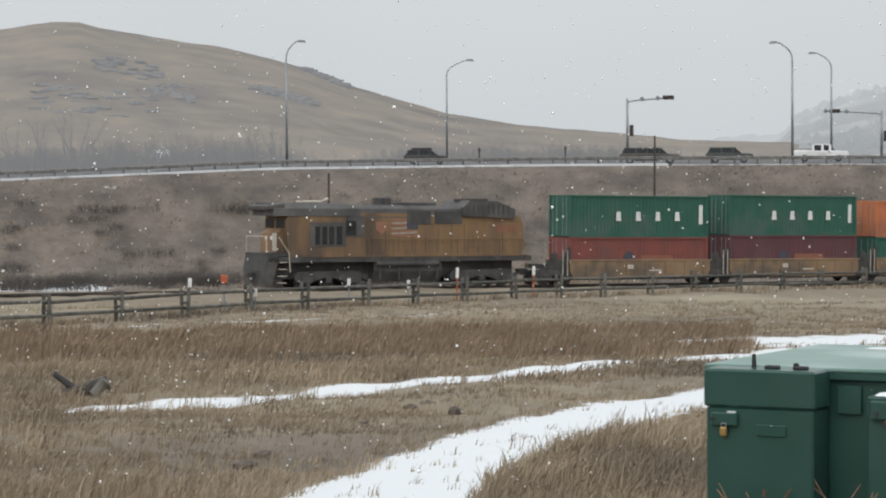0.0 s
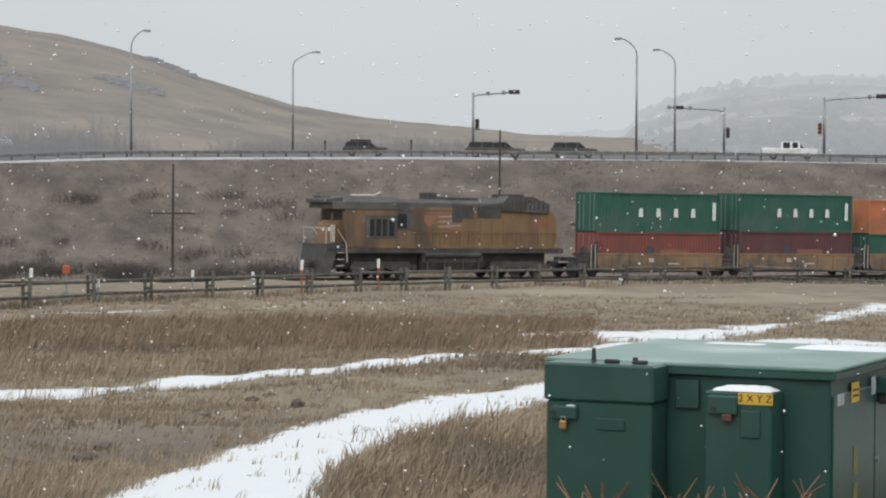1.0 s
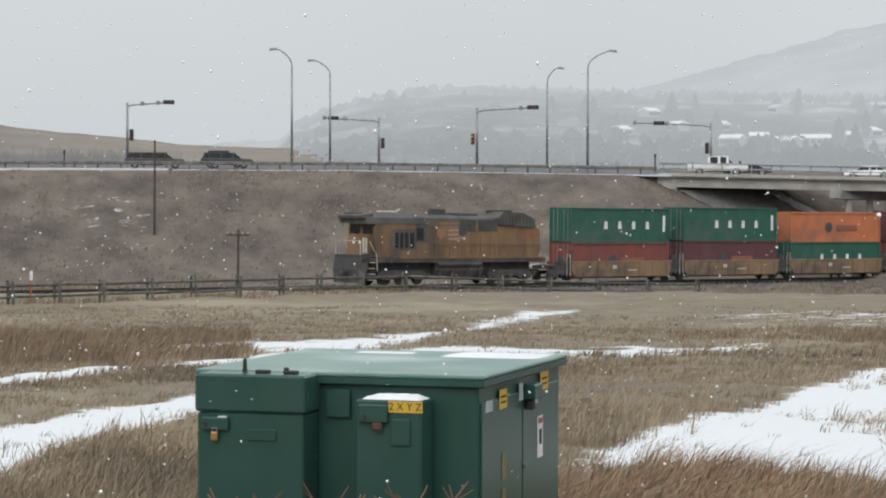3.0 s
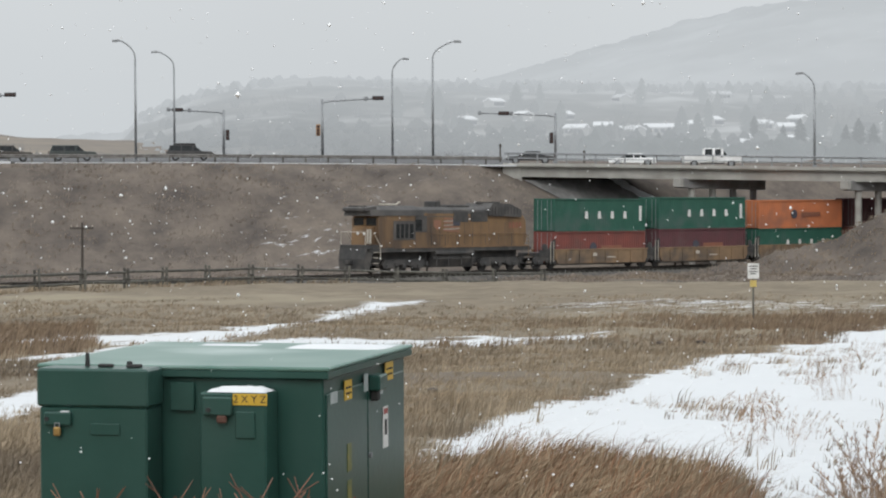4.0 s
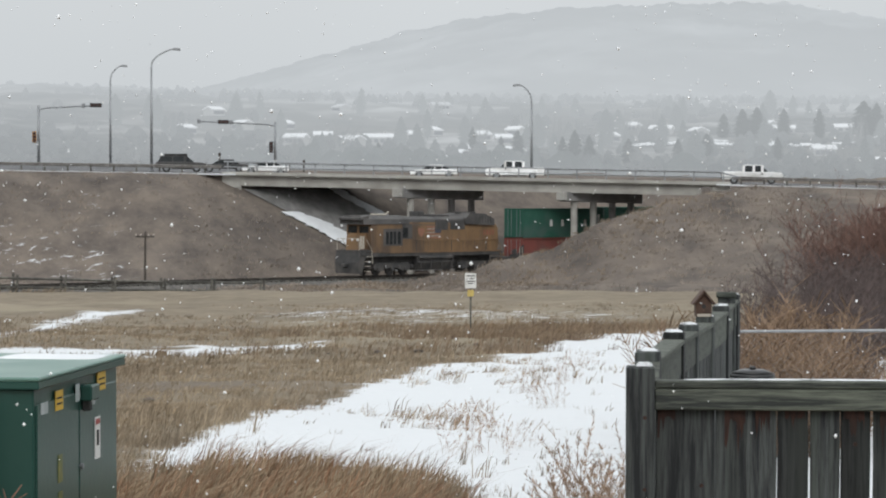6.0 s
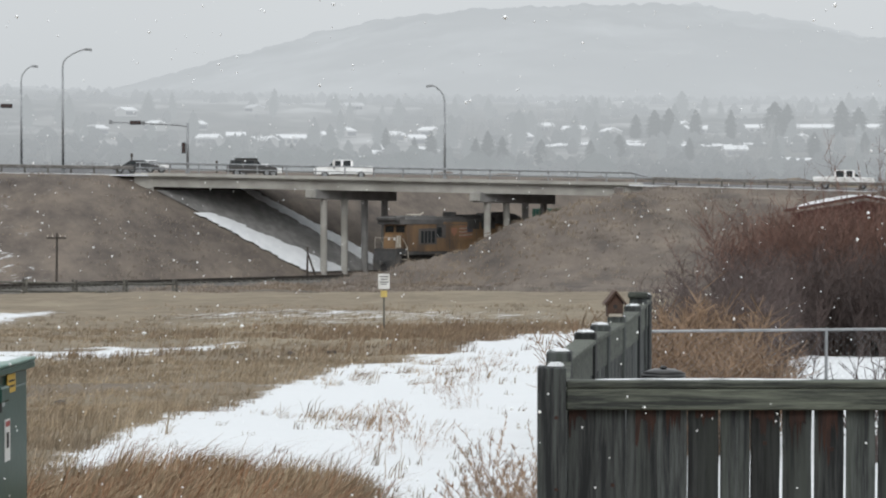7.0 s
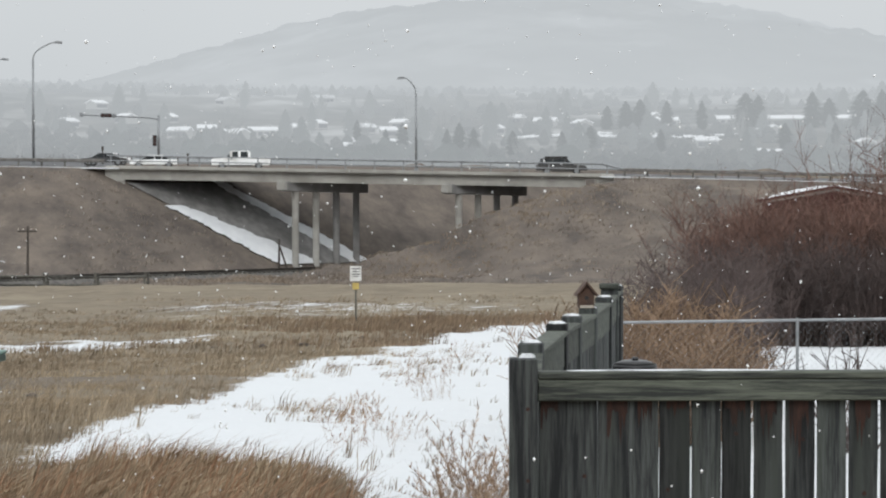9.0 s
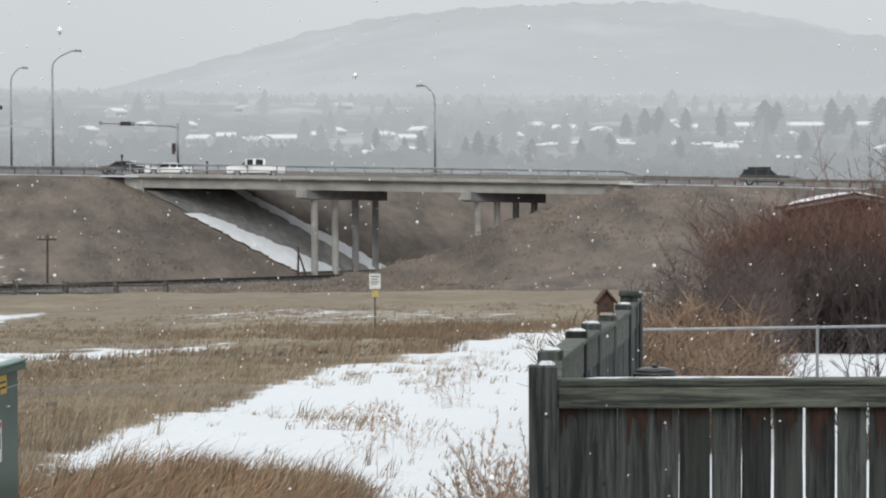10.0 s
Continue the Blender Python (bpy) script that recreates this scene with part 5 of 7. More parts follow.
part("box", prism(B(), (0.32, 0.2, 0.4), (0, -0.05, 1.55), bevel=0.03), M_ORANGE, bx)

# ---- warning sign in the field ----
sg = thing("warning_sign", "white warning sign above a small yellow plate", "sign", Matrix.Translation(on_ground(23.52, 86.6, -0.1)) @ pose(0, 0, 0, 0, 0, -23.5))
part("post", prism(B(), (0.07, 0.07, 2.1), (0, 0.03, 1.05)), M_OLDWOOD, sg)
bd = part("board", prism(B(), (0.42, 0.03, 0.56), (0, -0.03, 1.98), bevel=0.008), M_WHITE, sg, "white rectangular sign board")
for z, w in ((2.16, 0.3), (2.06, 0.24), (1.96, 0.3), (1.88, 0.2)):
    part("text_bar", prism(B(), (w, 0.006, 0.035), (0, -0.048, z)), M_DARKSTEEL, bd, "dark line of small text")
part("plate", prism(B(), (0.24, 0.03, 0.24), (0, -0.03, 1.52), bevel=0.006), mat("yellow sign", (0.55, 0.42, 0.13), (0.5, 0.38, 0.12), 5, 0.5), sg, "small yellow plate")


# ---- wooden yard fence, bird house and what stands behind it ----
def plank_mesh(w, h, t, seed):
    rg = random.Random(seed)
    bm = prism(B(), (w, t, h), (0, 0, h / 2), bevel=0.004)
    bmesh.ops.subdivide_edges(bm, edges=[e for e in bm.edges if abs(e.verts[0].co.z - e.verts[1].co.z) > h * 0.8], cuts=5)
    for v in bm.verts:
        v.co.x += rg.uniform(-0.003, 0.003)
        v.co.y += rg.uniform(-0.002, 0.002)
    return mesh_of("board", bm, M_WOOD)


def yard(az, d, z=0.0):
    """Bearings in the yard are taken from where the eye ends its swing."""
    return pol(az, d, z) + Vector((0.095, -0.07, 0))


CORNER = yard(27.53, 11.5)
front = thing("wooden_fence", "weathered grey-green wooden board fence with rusty nail stains", "fence", Matrix.Translation((CORNER.x, CORNER.y, 0)) @ pose(0, 0, 0, 0, 0, -25.4))
M_STAINED = mat("dark rust stain", (0.046, 0.018, 0.011), (0.012, 0.007, 0.006), 12, 0.85, stretch=(3, 3, 0.6), grain=0.7)
planks = [plank_mesh(0.143 - 0.0015 * (k % 2), 1.60, 0.022, k) for k in range(4)]
wide_planks = [plank_mesh(0.149 - 0.001 * (k % 2), 1.60, 0.022, 10 + k) for k in range(4)]
rg = random.Random(12)
bx_ = 0.15
for i in range(26):
    piece("board", (wide_planks if i < 5 else planks)[i % 4], front, pose(bx_ + 0.0, 0.03 + rg.uniform(-0.004, 0.004), -0.02 + rg.uniform(-0.01, 0.005), 0, rg.uniform(-0.25, 0.25), 0))
    if i % 4 != 1:
        # a dark soaked band under the rail with drips running down from it
        a, b = rg.uniform(-0.07, -0.03), rg.uniform(0.02, 0.07)
        n_ = 13
        deep = rg.uniform(0.05, 0.19)
        zs = [1.53 - deep * rg.uniform(0.25, 0.6) - (deep * rg.uniform(0.4, 1.3) if rg.random() < 0.35 else 0) for _ in range(n_)]
        xs_ = np.linspace(bx_ + b, bx_ + a, n_)
        part("nail_stain", extrude(B(), [(bx_ + a, 1.545), (bx_ + b, 1.545)] + list(zip(xs_, zs)), 0.003, "y", 0.0108), M_STAINED, front, "dark rust stain below the rail")
    if rg.random() < 0.55:
        kx, kz = bx_ + rg.uniform(-0.045, 0.045), rg.uniform(0.9, 1.45)
        part("knot", tube(B(), (kx, 0.016, kz), (kx, 0.011, kz), 0.011, 0.011, 8), M_STAINED, front)
    bx_ += 0.141 if i < 1 else 0.1515 + (0.004 if i > 5 else 0)
post_bm = prism(B(), (0.137, 0.137, 1.769), (0, 0, 0.862), bevel=0.008)
part("corner_post", post_bm, M_WOOD, front)
part("post_snow", snow_cap((0.07, 0.06, 0.02), (0.02, 0.02, 1.746), 71), M_SNOW, front, "small cap of snow")
part("rail_snow", snow_cap((1.1, 0.03, 0.007), (0.75, 0.045, 1.677), 72), M_SNOW, front, "thin line of snow along the rail")
part("rail_snow", snow_cap((0.8, 0.03, 0.007), (2.3, 0.045, 1.677), 73), M_SNOW, front, "thin line of snow along the rail")
part("top_rail", prism(B(), (4.0, 0.05, 0.103), (2.07, -0.012, 1.587), bevel=0.006), M_WOODRAIL, front)
part("cap_rail", prism(B(), (4.0, 0.12, 0.036), (2.07, 0.02, 1.660), bevel=0.006), M_WOODRAIL, front)
part("bottom_rail", prism(B(), (4.0, 0.05, 0.12), (2.07, 0.065, 0.3), bevel=0.006), M_WOODRAIL, front)
for x in (2.45,):
    part("post", prism(B(), (0.11, 0.09, 1.6), (x, 0.1, 0.8), bevel=0.006), M_WOOD, front)
for z in (1.5, 1.15, 0.95):
    part("knot", tube(B(), (0.02, -0.0675, z), (0.02, -0.0705, z), 0.010, 0.010, 8), M_STAINED, front)

side = thing("wooden_fence", "weathered wooden fence running back with snow on its posts", "fence")
SIDE = [(27.72, 12.55, 1.75), (28.36, 14.5, 1.735), (28.72, 15.6, 1.72), (29.12, 17.0, 1.70), (29.5, 18.6, 1.70), (29.75, 20.2, 1.72), (29.8, 22.5, 1.62)]
pts = [yard(27.63, 11.56)] + [yard(a, d) for a, d, _ in SIDE]
tops = [1.60] + [t for *_, t in SIDE]
for (a, d, top) in SIDE:
    p = yard(a, d)
    part("post", prism(B(), (0.13, 0.13, top + 0.5), (p.x, p.y, top / 2 - 0.25), pose(0, 0, 0, 0, 0, -33), 0.008), M_WOOD, side)
    part("post_snow", snow_cap((0.085, 0.085, 0.014), (p.x, p.y, top + 0.001), int(d * 10)), M_SNOW, side, "small cap of snow")
for i, (p, q) in enumerate(zip(pts, pts[1:])):
    d = q - p
    n = max(2, int(d.length / 0.15))
    zp, zq = tops[i] - 0.09, tops[i + 1] - 0.09
    ang = math.degrees(math.atan2(d.y, d.x))
    for k in range(n):
        r = p + d * ((k + 0.5) / n)
        piece("board", planks[k % 4], side, Matrix.Translation((r.x + 0.04, r.y, min(zp, zq) - 1.68)) @ pose(0, 0, 0, 0, 0, ang))
    mid = (p + q) / 2
    tilt = math.degrees(math.atan2(zq - zp, d.length))
    part("top_rail", prism(B(), (d.length, 0.045, 0.19), (mid.x + 0.0, mid.y - 0.05, (zp + zq) / 2 - 0.08), pose(0, 0, 0, 0, -tilt, ang), 0.006), M_WOODRAIL, side)
    part("cap_rail", prism(B(), (d.length, 0.13, 0.035), (mid.x, mid.y, (zp + zq) / 2 + 0.03), pose(0, 0, 0, 0, -tilt, ang), 0.006), M_WOODRAIL, side)
# taller screen where the side fence ends
p = yard(29.55, 19.6)
scr = thing("fence_screen", "tall weathered wooden panel at the end of the side fence", "fence", Matrix.Translation((p.x, p.y, -0.3)) @ pose(0, 0, 0, 0, 0, -30))
piece("board", planks[0], scr, Matrix.Translation((0.03, 0, 0.42)))
part("cap", prism(B(), (0.17, 0.08, 0.05), (0.03, 0, 2.04), bevel=0.01), M_WOODRAIL, scr)

bh_p = yard(29.06, 17.0, 1.70)
M_BIRD = mat("brown bird house wood", (0.085, 0.045, 0.03), (0.05, 0.03, 0.022), 9, 0.8, bump=0.003)
bh = thing("bird_house", "small dark brown wooden bird house on a fence post", "bird house", Matrix.Translation(bh_p) @ pose(0, 0, 0, 0, 0, -22) @ Matrix.Scale(0.86, 4))
part("box", extrude(B(), [(-0.065, 0.0), (0.065, 0.0), (0.065, 0.11), (0.0, 0.19), (-0.065, 0.11)], 0.13, "y"), M_BIRD, bh)
for k in (-1, 1):
    part("roof_board", prism(B(), (0.145, 0.19, 0.015), (k * 0.045, -0.01, 0.158), pose(0, 0, 0, 0, k * 51, 0)), M_BIRD, bh)
part("entrance", tube(B(), (0, -0.064, 0.085), (0, -0.067, 0.085), 0.018, 0.018, 12), M_BLACK, bh, "round dark entrance hole")
part("perch", tube(B(), (0, -0.06, 0.05), (0, -0.1, 0.05), 0.005, 0.005, 6), M_BIRD, bh)
part("ledge", prism(B(), (0.11, 0.03, 0.022), (0, -0.07, 0.012)), M_PALE, bh)

# a dark lid of a bin shows above the front fence
lid_p = yard(30.25, 13.2)
bn = thing("rubbish_bin", "slim dark bin with a round lid behind the fence", "bin", Matrix.Translation((lid_p.x, lid_p.y, 0)))
M_LID = mat("black plastic lid", (0.008, 0.008, 0.009), (0.016, 0.016, 0.017), 4, 0.35)
part("barrel", tube(B(), (0, 0, 0), (0, 0, 1.56), 0.10, 0.115, 20), M_LID, bn, smooth=True)
part("lid", tube(tube(B(), (0, 0, 1.56), (0, 0, 1.585), 0.125, 0.122, 22), (0, 0, 1.585), (0, 0, 1.607), 0.122, 0.07, 22), M_LID, bn, smooth=True)
part("lid_knob", prism(B(), (0.04, 0.03, 0.02), (0, 0, 1.615), bevel=0.008), M_LID, bn)

# chain link fence of the yard
cl = thing("chain_link_fence", "galvanised chain link fence with a round top rail", "fence")
cl0, cl1 = yard(29.62, 24.0), yard(40, 25.2)
zt = 2.6 - 0.0594 * 24
part("top_rail", pipe(B(), [(cl0.x, cl0.y, zt), (cl1.x, cl1.y, zt + 0.02)], 0.015, 8), M_STEEL, cl)
for az in (29.62, 34.05, 38.5):
    f = (az - 29.62) / (40 - 29.62)
    q = cl0.lerp(cl1, f)
    part("post", tube(B(), (q.x, q.y, -0.7), (q.x, q.y, zt + 0.03), 0.017, 0.017, 8), M_STEEL, cl)
bm = B()
d = (cl1 - cl0)
n = int(d.length / 0.075)
for k in range(-22, n):
    for s in (0, 1):
        a0, a1 = max(0, k), min(n, k + 22)
        z0, z1 = (a0 - k) / 22, (a1 - k) / 22
        if s:
            z0, z1 = 1 - z0, 1 - z1
        p, q = cl0 + d * (a0 / n), cl0 + d * (a1 / n)
        if (q - p).length > 0.05:
            tube(bm, (p.x, p.y, -0.55 + z0 * (zt + 0.55)), (q.x, q.y, -0.55 + z1 * (zt + 0.55)), 0.0007, 0.0007, 3, False)
part("mesh_wire", bm, M_STEEL, cl)["kind"] = "stuff"

# ---- shrubs ----
def shrub_mesh(name, seed, h, spread, stems, twigs, material, lean=0.35, thick=0.018, droop=0.0):
    """Many thin stems from the ground that fork into twigs."""
    rg = np.random.RandomState(seed)
    V, F = [], []

    def bar(p, q, r0, r1):
        d = q - p
        n = np.linalg.norm(d)
        if n < 1e-6:
            return
        d = d / n
        a = np.cross(d, [0.3, 0.9, 0.2])
        a /= np.linalg.norm(a)
        b = np.cross(d, a)
        i = len(V)
        for r, c in ((r0, p), (r1, q)):
            for k in range(3):
                t = 2.094 * k
                V.append(c + r * (a * math.cos(t) + b * math.sin(t)))
        for k in range(3):
            j = (k + 1) % 3
            F.append((i + k, i + j, i + 3 + j, i + 3 + k))

    for _ in range(stems):
        base = np.array([*(rg.normal(0, spread * 0.35, 2)), -0.15])
        ang = rg.uniform(0, 6.283)
        out = rg.uniform(0.1, lean)
        hh = h * rg.uniform(0.6, 1.05)
        p, nodes = base, [base]
        dirn = np.array([math.cos(ang) * out, math.sin(ang) * out, 1.0])
        segs = 4
        for k in range(segs):
            dirn = dirn + rg.normal(0, 0.12, 3) + np.array([0, 0, -droop * k])
            dirn /= np.linalg.norm(dirn)
            q = p + dirn * hh / segs
            bar(p, q, thick * (1 - k / segs) + 0.004, thick * (1 - (k + 1) / segs) + 0.003)
            p = q
            nodes.append(q)
        for _ in range(twigs):
            f = rg.uniform(0.8, segs - 0.05)
            k = int(f)
            s = nodes[k] + (nodes[k + 1] - nodes[k]) * (f - k)
            t = np.array([rg.normal(0, 0.55), rg.normal(0, 0.55), rg.uniform(0.25, 1.0)])
            t *= hh * rg.uniform(0.08, 0.26) / np.linalg.norm(t)
            e = s + t
            bar(s, e, 0.006, 0.003)
            if rg.rand() < 0.6:
                u = t * 0.5 + rg.normal(0, 0.06 * h / 3, 3)
                bar(s + t * 0.5, s + t * 0.5 + u, 0.004, 0.0025)
    me = bpy.data.meshes.new(name)
    me.from_pydata([tuple(v) for v in V], [], F)
    me.materials.append(material)
    return me


M_TWIGRED = mat("red-brown twigs", (0.155, 0.082, 0.060), (0.105, 0.062, 0.050), 0.8, 0.85, per_island=0.4)
M_TWIGGREY = mat("grey-purple twigs", (0.092, 0.066, 0.060), (0.064, 0.049, 0.046), 0.8, 0.85, per_island=0.4)
M_TWIGTAN = mat("tan dry stalks", (0.22, 0.145, 0.092), (0.145, 0.098, 0.066), 1.2, 0.9, per_island=0.35)
red = [shrub_mesh("shrub", 40 + k, 3.4, 1.7, 70, 34, M_TWIGRED, 0.26, 0.014) for k in range(2)]
grey = [shrub_mesh("shrub", 60 + k, 2.6, 1.6, 64, 40, M_TWIGGREY, 0.4, 0.013) for k in range(2)]
tan = [shrub_mesh("shrub", 80 + k, 1.5, 0.9, 60, 22, M_TWIGTAN, 0.5, 0.010) for k in range(2)]
rs = random.Random(77)


def shrub(meshes, az, d, scale, label, k):
    p = on_ground(az, d)
    ob = new("shrub", meshes[k % len(meshes)])
    ob.matrix_basis = Matrix.Translation(p) @ pose(0, 0, 0, 0, 0, rs.uniform(0, 360)) @ Matrix.Diagonal((scale * 1.1, scale * 1.1, scale, 1))
    return tagged(ob, label, "shrub", "bare shrubs behind the fence")


for k, (az, d, s) in enumerate(((31.7, 36, 0.55), (32.4, 37, 0.66), (31.6, 42, 0.66), (32.0, 44, 0.78), (32.1, 60, 1.05), (32.9, 64, 1.1), (33.7, 65, 1.1), (34.6, 66, 1.1), (35.5, 66, 1.1), (36.4, 67, 1.15), (37.4, 66, 1.2), (31.6, 48, 0.84))):
    shrub(grey, az, d, s, "dense bare shrub of grey-purple twigs", k)
for k, (az, d, s) in enumerate(((32.9, 70, 0.9), (33.2, 74, 1.3), (33.3, 71, 1.3), (33.5, 73, 1.15), (33.1, 72, 1.15), (33.8, 68, 1.15), (34.4, 70, 1.12), (35.0, 69, 1.12), (35.6, 70, 1.2), (36.2, 69, 1.2), (36.9, 70, 1.2), (37.8, 70, 1.25), (33.4, 78, 1.2), (34.2, 76, 1.2), (35.3, 74, 1.2), (36.3, 75, 1.25))):
    shrub(red, az, d, s, "dense bare shrub of red-brown twigs", k)
for k, (az, d, s) in enumerate(((30.1, 27, 0.95), (30.6, 28, 1.05), (31.1, 29, 1.1), (31.6, 29, 1.05), (32.0, 30, 0.95), (32.4, 31, 0.75), (30.4, 31, 1.2), (31.2, 32, 1.25), (31.9, 33, 1.0), (30.8, 35, 1.3), (31.5, 36, 1.3))):
    shrub(tan, az, d, s, "low tan dry shrub behind the fence", k)
tall = shrub_mesh("shrub", 97, 4.0, 1.5, 34, 9, M_TWIGRED, 0.11, 0.013)
for k, (az, d, s) in enumerate(((34.9, 80, 1.35), (35.5, 80, 1.55), (36.1, 79, 1.6), (36.7, 80, 1.7), (37.4, 80, 1.7))):
    shrub([tall], az, d, s, "tall thin upright bare shrub beside the shed", k)
bare = shrub_mesh("shrub", 95, 1.6, 0.22, 18, 6, M_TWIGGREY, 0.85, 0.013)
shrub([bare], 35.5, 27.5, 1.0, "small bare shrub with forked dark stems in the snow", 0)

# Haze is put into this twig colour by making it paler.
M_BANKTWIG = mat("grey-brown twigs lightened for haze", (0.21, 0.175, 0.15), (0.15, 0.13, 0.115), 0.8, 0.9, per_island=0.3)
bank_brush = shrub_mesh("shrub", 66, 1.8, 3.4, 50, 14, M_BANKTWIG, 0.7, 0.02)
for k, (az, d, s) in enumerate(((26.4, 210, 0.9), (26.7, 211, 0.8), (27.4, 207, 0.6), (27.9, 209, 0.7), (28.3, 205, 0.5), (28.8, 208, 0.6))):
    p = on_ground(az, d)
    ob = new("shrub", bank_brush)
    ob.matrix_basis = Matrix.Translation(p) @ pose(0, 0, -0.1, 0, 0, 50 * k) @ Matrix.Diagonal((s, s, s * 0.55, 1))
    tagged(ob, "low grey-brown shrub on the bank by the bridge", "shrub", "shrubs on the bank")

M_LEFTTWIG = mat("dark grey-brown twigs", (0.085, 0.073, 0.065), (0.055, 0.049, 0.045), 0.8, 0.9, per_island=0.35)
left_brush = [shrub_mesh("shrub", 160 + k, 2.2, 3.0, 60, 14, M_LEFTTWIG, 0.5, 0.022) for k in range(2)]
rb = random.Random(41)
for k in range(150):
    az, d = rb.uniform(-12.5, 0.4), rb.uniform(186, 216)
    if az > -4 and rb.random() < 0.5:
        continue
    s = rb.uniform(0.55, 1.0) * (1.15 if d < 198 else 0.75)
    ob = new("shrub", left_brush[k % 2])
    ob.matrix_basis = Matrix.Translation(on_ground(az, d)) @ pose(0, 0, -0.1, 0, 0, 70 * k) @ Matrix.Diagonal((s, s, s * 0.7, 1))
    tagged(ob, "low dark grey-brown bare shrub on the highway bank", "shrub", "shrubs on the bank")

# ---- red shed beyond the shrubs ----
M_SHEDRED = mat("dark red shed boards", (0.085, 0.026, 0.021), (0.06, 0.022, 0.019), 1.5, 0.8, stretch=(4, 4, 0.4))
sp = on_ground(35.15, 86)
zr = EYE - 0.0026 * 86 - sp.z
sd = thing("garden_shed", "dark red wooden shed with snow on its roof", "shed", Matrix.Translation(sp) @ pose(0, 0, 0, 0, 0, -35))
part("wall", extrude(B(), [(-2.6, 0), (2.6, 0), (2.6, zr - 0.55), (0.05, zr - 0.1), (-2.6, zr - 0.55)], 2.6, "y", 1.3), M_SHEDRED, sd)
for k in (-1, 1):
    rf_ = part("roof_slope", prism(B(), (2.95, 3.0, 0.1), (k * 1.4, 1.3, zr - 0.2), pose(0, 0, 0, 0, k * 10.5, 0), 0.01), M_SHEDRED, sd)
    part("roof_snow", snow_cap((2.4, 2.6, 0.14), (0, 0, 0), 30 + k), M_SNOW, rf_, "thin snow on the roof").matrix_basis = Matrix.Translation((k * 1.1 - 0.2, 1.5, zr - 0.16)) @ pose(0, 0, 0, 0, k * 10.5, 0)
for x in (-2.55, 2.55):
    part("corner_board", prism(B(), (0.12, 0.04, zr - 0.45), (x, -0.02, (zr - 0.45) / 2)), M_SHEDRED, sd)


# ---- distance: hills, houses and trees, haze mixed into their materials ----
# Hill colours with painted haze: each hill emits part of the sky's grey.
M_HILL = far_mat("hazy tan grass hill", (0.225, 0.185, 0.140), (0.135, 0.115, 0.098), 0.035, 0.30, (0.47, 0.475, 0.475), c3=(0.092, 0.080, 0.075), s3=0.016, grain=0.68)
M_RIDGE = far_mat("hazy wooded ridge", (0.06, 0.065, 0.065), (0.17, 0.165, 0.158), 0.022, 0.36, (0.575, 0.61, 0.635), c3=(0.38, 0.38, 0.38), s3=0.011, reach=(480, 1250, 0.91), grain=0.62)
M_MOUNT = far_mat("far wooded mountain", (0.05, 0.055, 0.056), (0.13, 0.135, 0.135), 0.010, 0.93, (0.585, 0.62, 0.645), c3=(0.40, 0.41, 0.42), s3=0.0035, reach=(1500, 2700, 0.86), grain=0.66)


def ridge(name, crest, d0, d1, base_z, material, label, bumps, az_step=0.12, power=1.0):
    az_c, el_c = zip(*crest)
    az_ = np.arange(az_c[0], az_c[-1], az_step)
    dd = np.linspace(d0, d1 * 1.25, 46)

    def zf(x, y):
        d, az = np.hypot(x, y), np.degrees(np.arctan2(x, y))
        top = EYE + np.interp(az, az_c, el_c) * d1
        f = np.clip((d - d0) / (d1 - d0), 0, 1)
        f = (f * f * (3 - 2 * f)) ** power
        z = base_z + (top - base_z) * f
        z = np.where(d > d1, top - (d - d1) * 0.25, z)
        return z + bumps * (fbm(x, y, 0.02, 31, 3) * 1.6 + fbm(x, y, 0.11, 33, 3)) * f

    return sheet(name, az_, dd, zf, material, label, "hill")[0]


LEFT = [(-60, 0.02), (-30, 0.05), (-20, 0.058), (-10.65, 0.0662), (-9.5, 0.0690), (-8.77, 0.0692), (-8.3, 0.0672), (-7.3, 0.0645), (-5.25, 0.0583), (-4.16, 0.0543), (-3.2, 0.0490), (-2.24, 0.0425), (-1, 0.0360), (0.11, 0.0304), (1.5, 0.0262), (3.0, 0.0229), (5.7, 0.0189), (8, 0.0170), (11, 0.0155), (15, 0.0135), (20, 0.010), (30, 0.004)]
MIDDLE = [(2, 0.008), (6, 0.012), (8.1, 0.0175), (8.5, 0.0250), (9.5, 0.0322), (10.8, 0.0382), (12.2, 0.0410), (14.3, 0.0404), (16.0, 0.0393), (18, 0.0385), (22, 0.037), (28, 0.036), (34, 0.035), (45, 0.034), (60, 0.03)]
FAR = [(6, 0.015), (11, 0.028), (14, 0.034), (16.6, 0.0405), (18.65, 0.0512), (20.7, 0.0606), (23.45, 0.0703), (24.8, 0.0741), (26.5, 0.0775), (28.4, 0.0787), (31.1, 0.0764), (33.8, 0.0676), (36.1, 0.060), (45, 0.045), (62, 0.03)]
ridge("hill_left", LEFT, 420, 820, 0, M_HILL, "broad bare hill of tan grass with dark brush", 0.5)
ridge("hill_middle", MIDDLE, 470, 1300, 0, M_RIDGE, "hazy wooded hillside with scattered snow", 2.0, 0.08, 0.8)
ridge("hill_far", FAR, 1500, 2700, 10, M_MOUNT, "pale wooded mountain with thick haze painted in", 4.0, 0.08)


def middle_z(az, d):
    top = EYE + float(np.interp(az, [c[0] for c in MIDDLE], [c[1] for c in MIDDLE])) * 1300
    f = min(max((d - 470) / 830, 0), 1)
    return (top) * (f * f * (3 - 2 * f)) ** 0.8


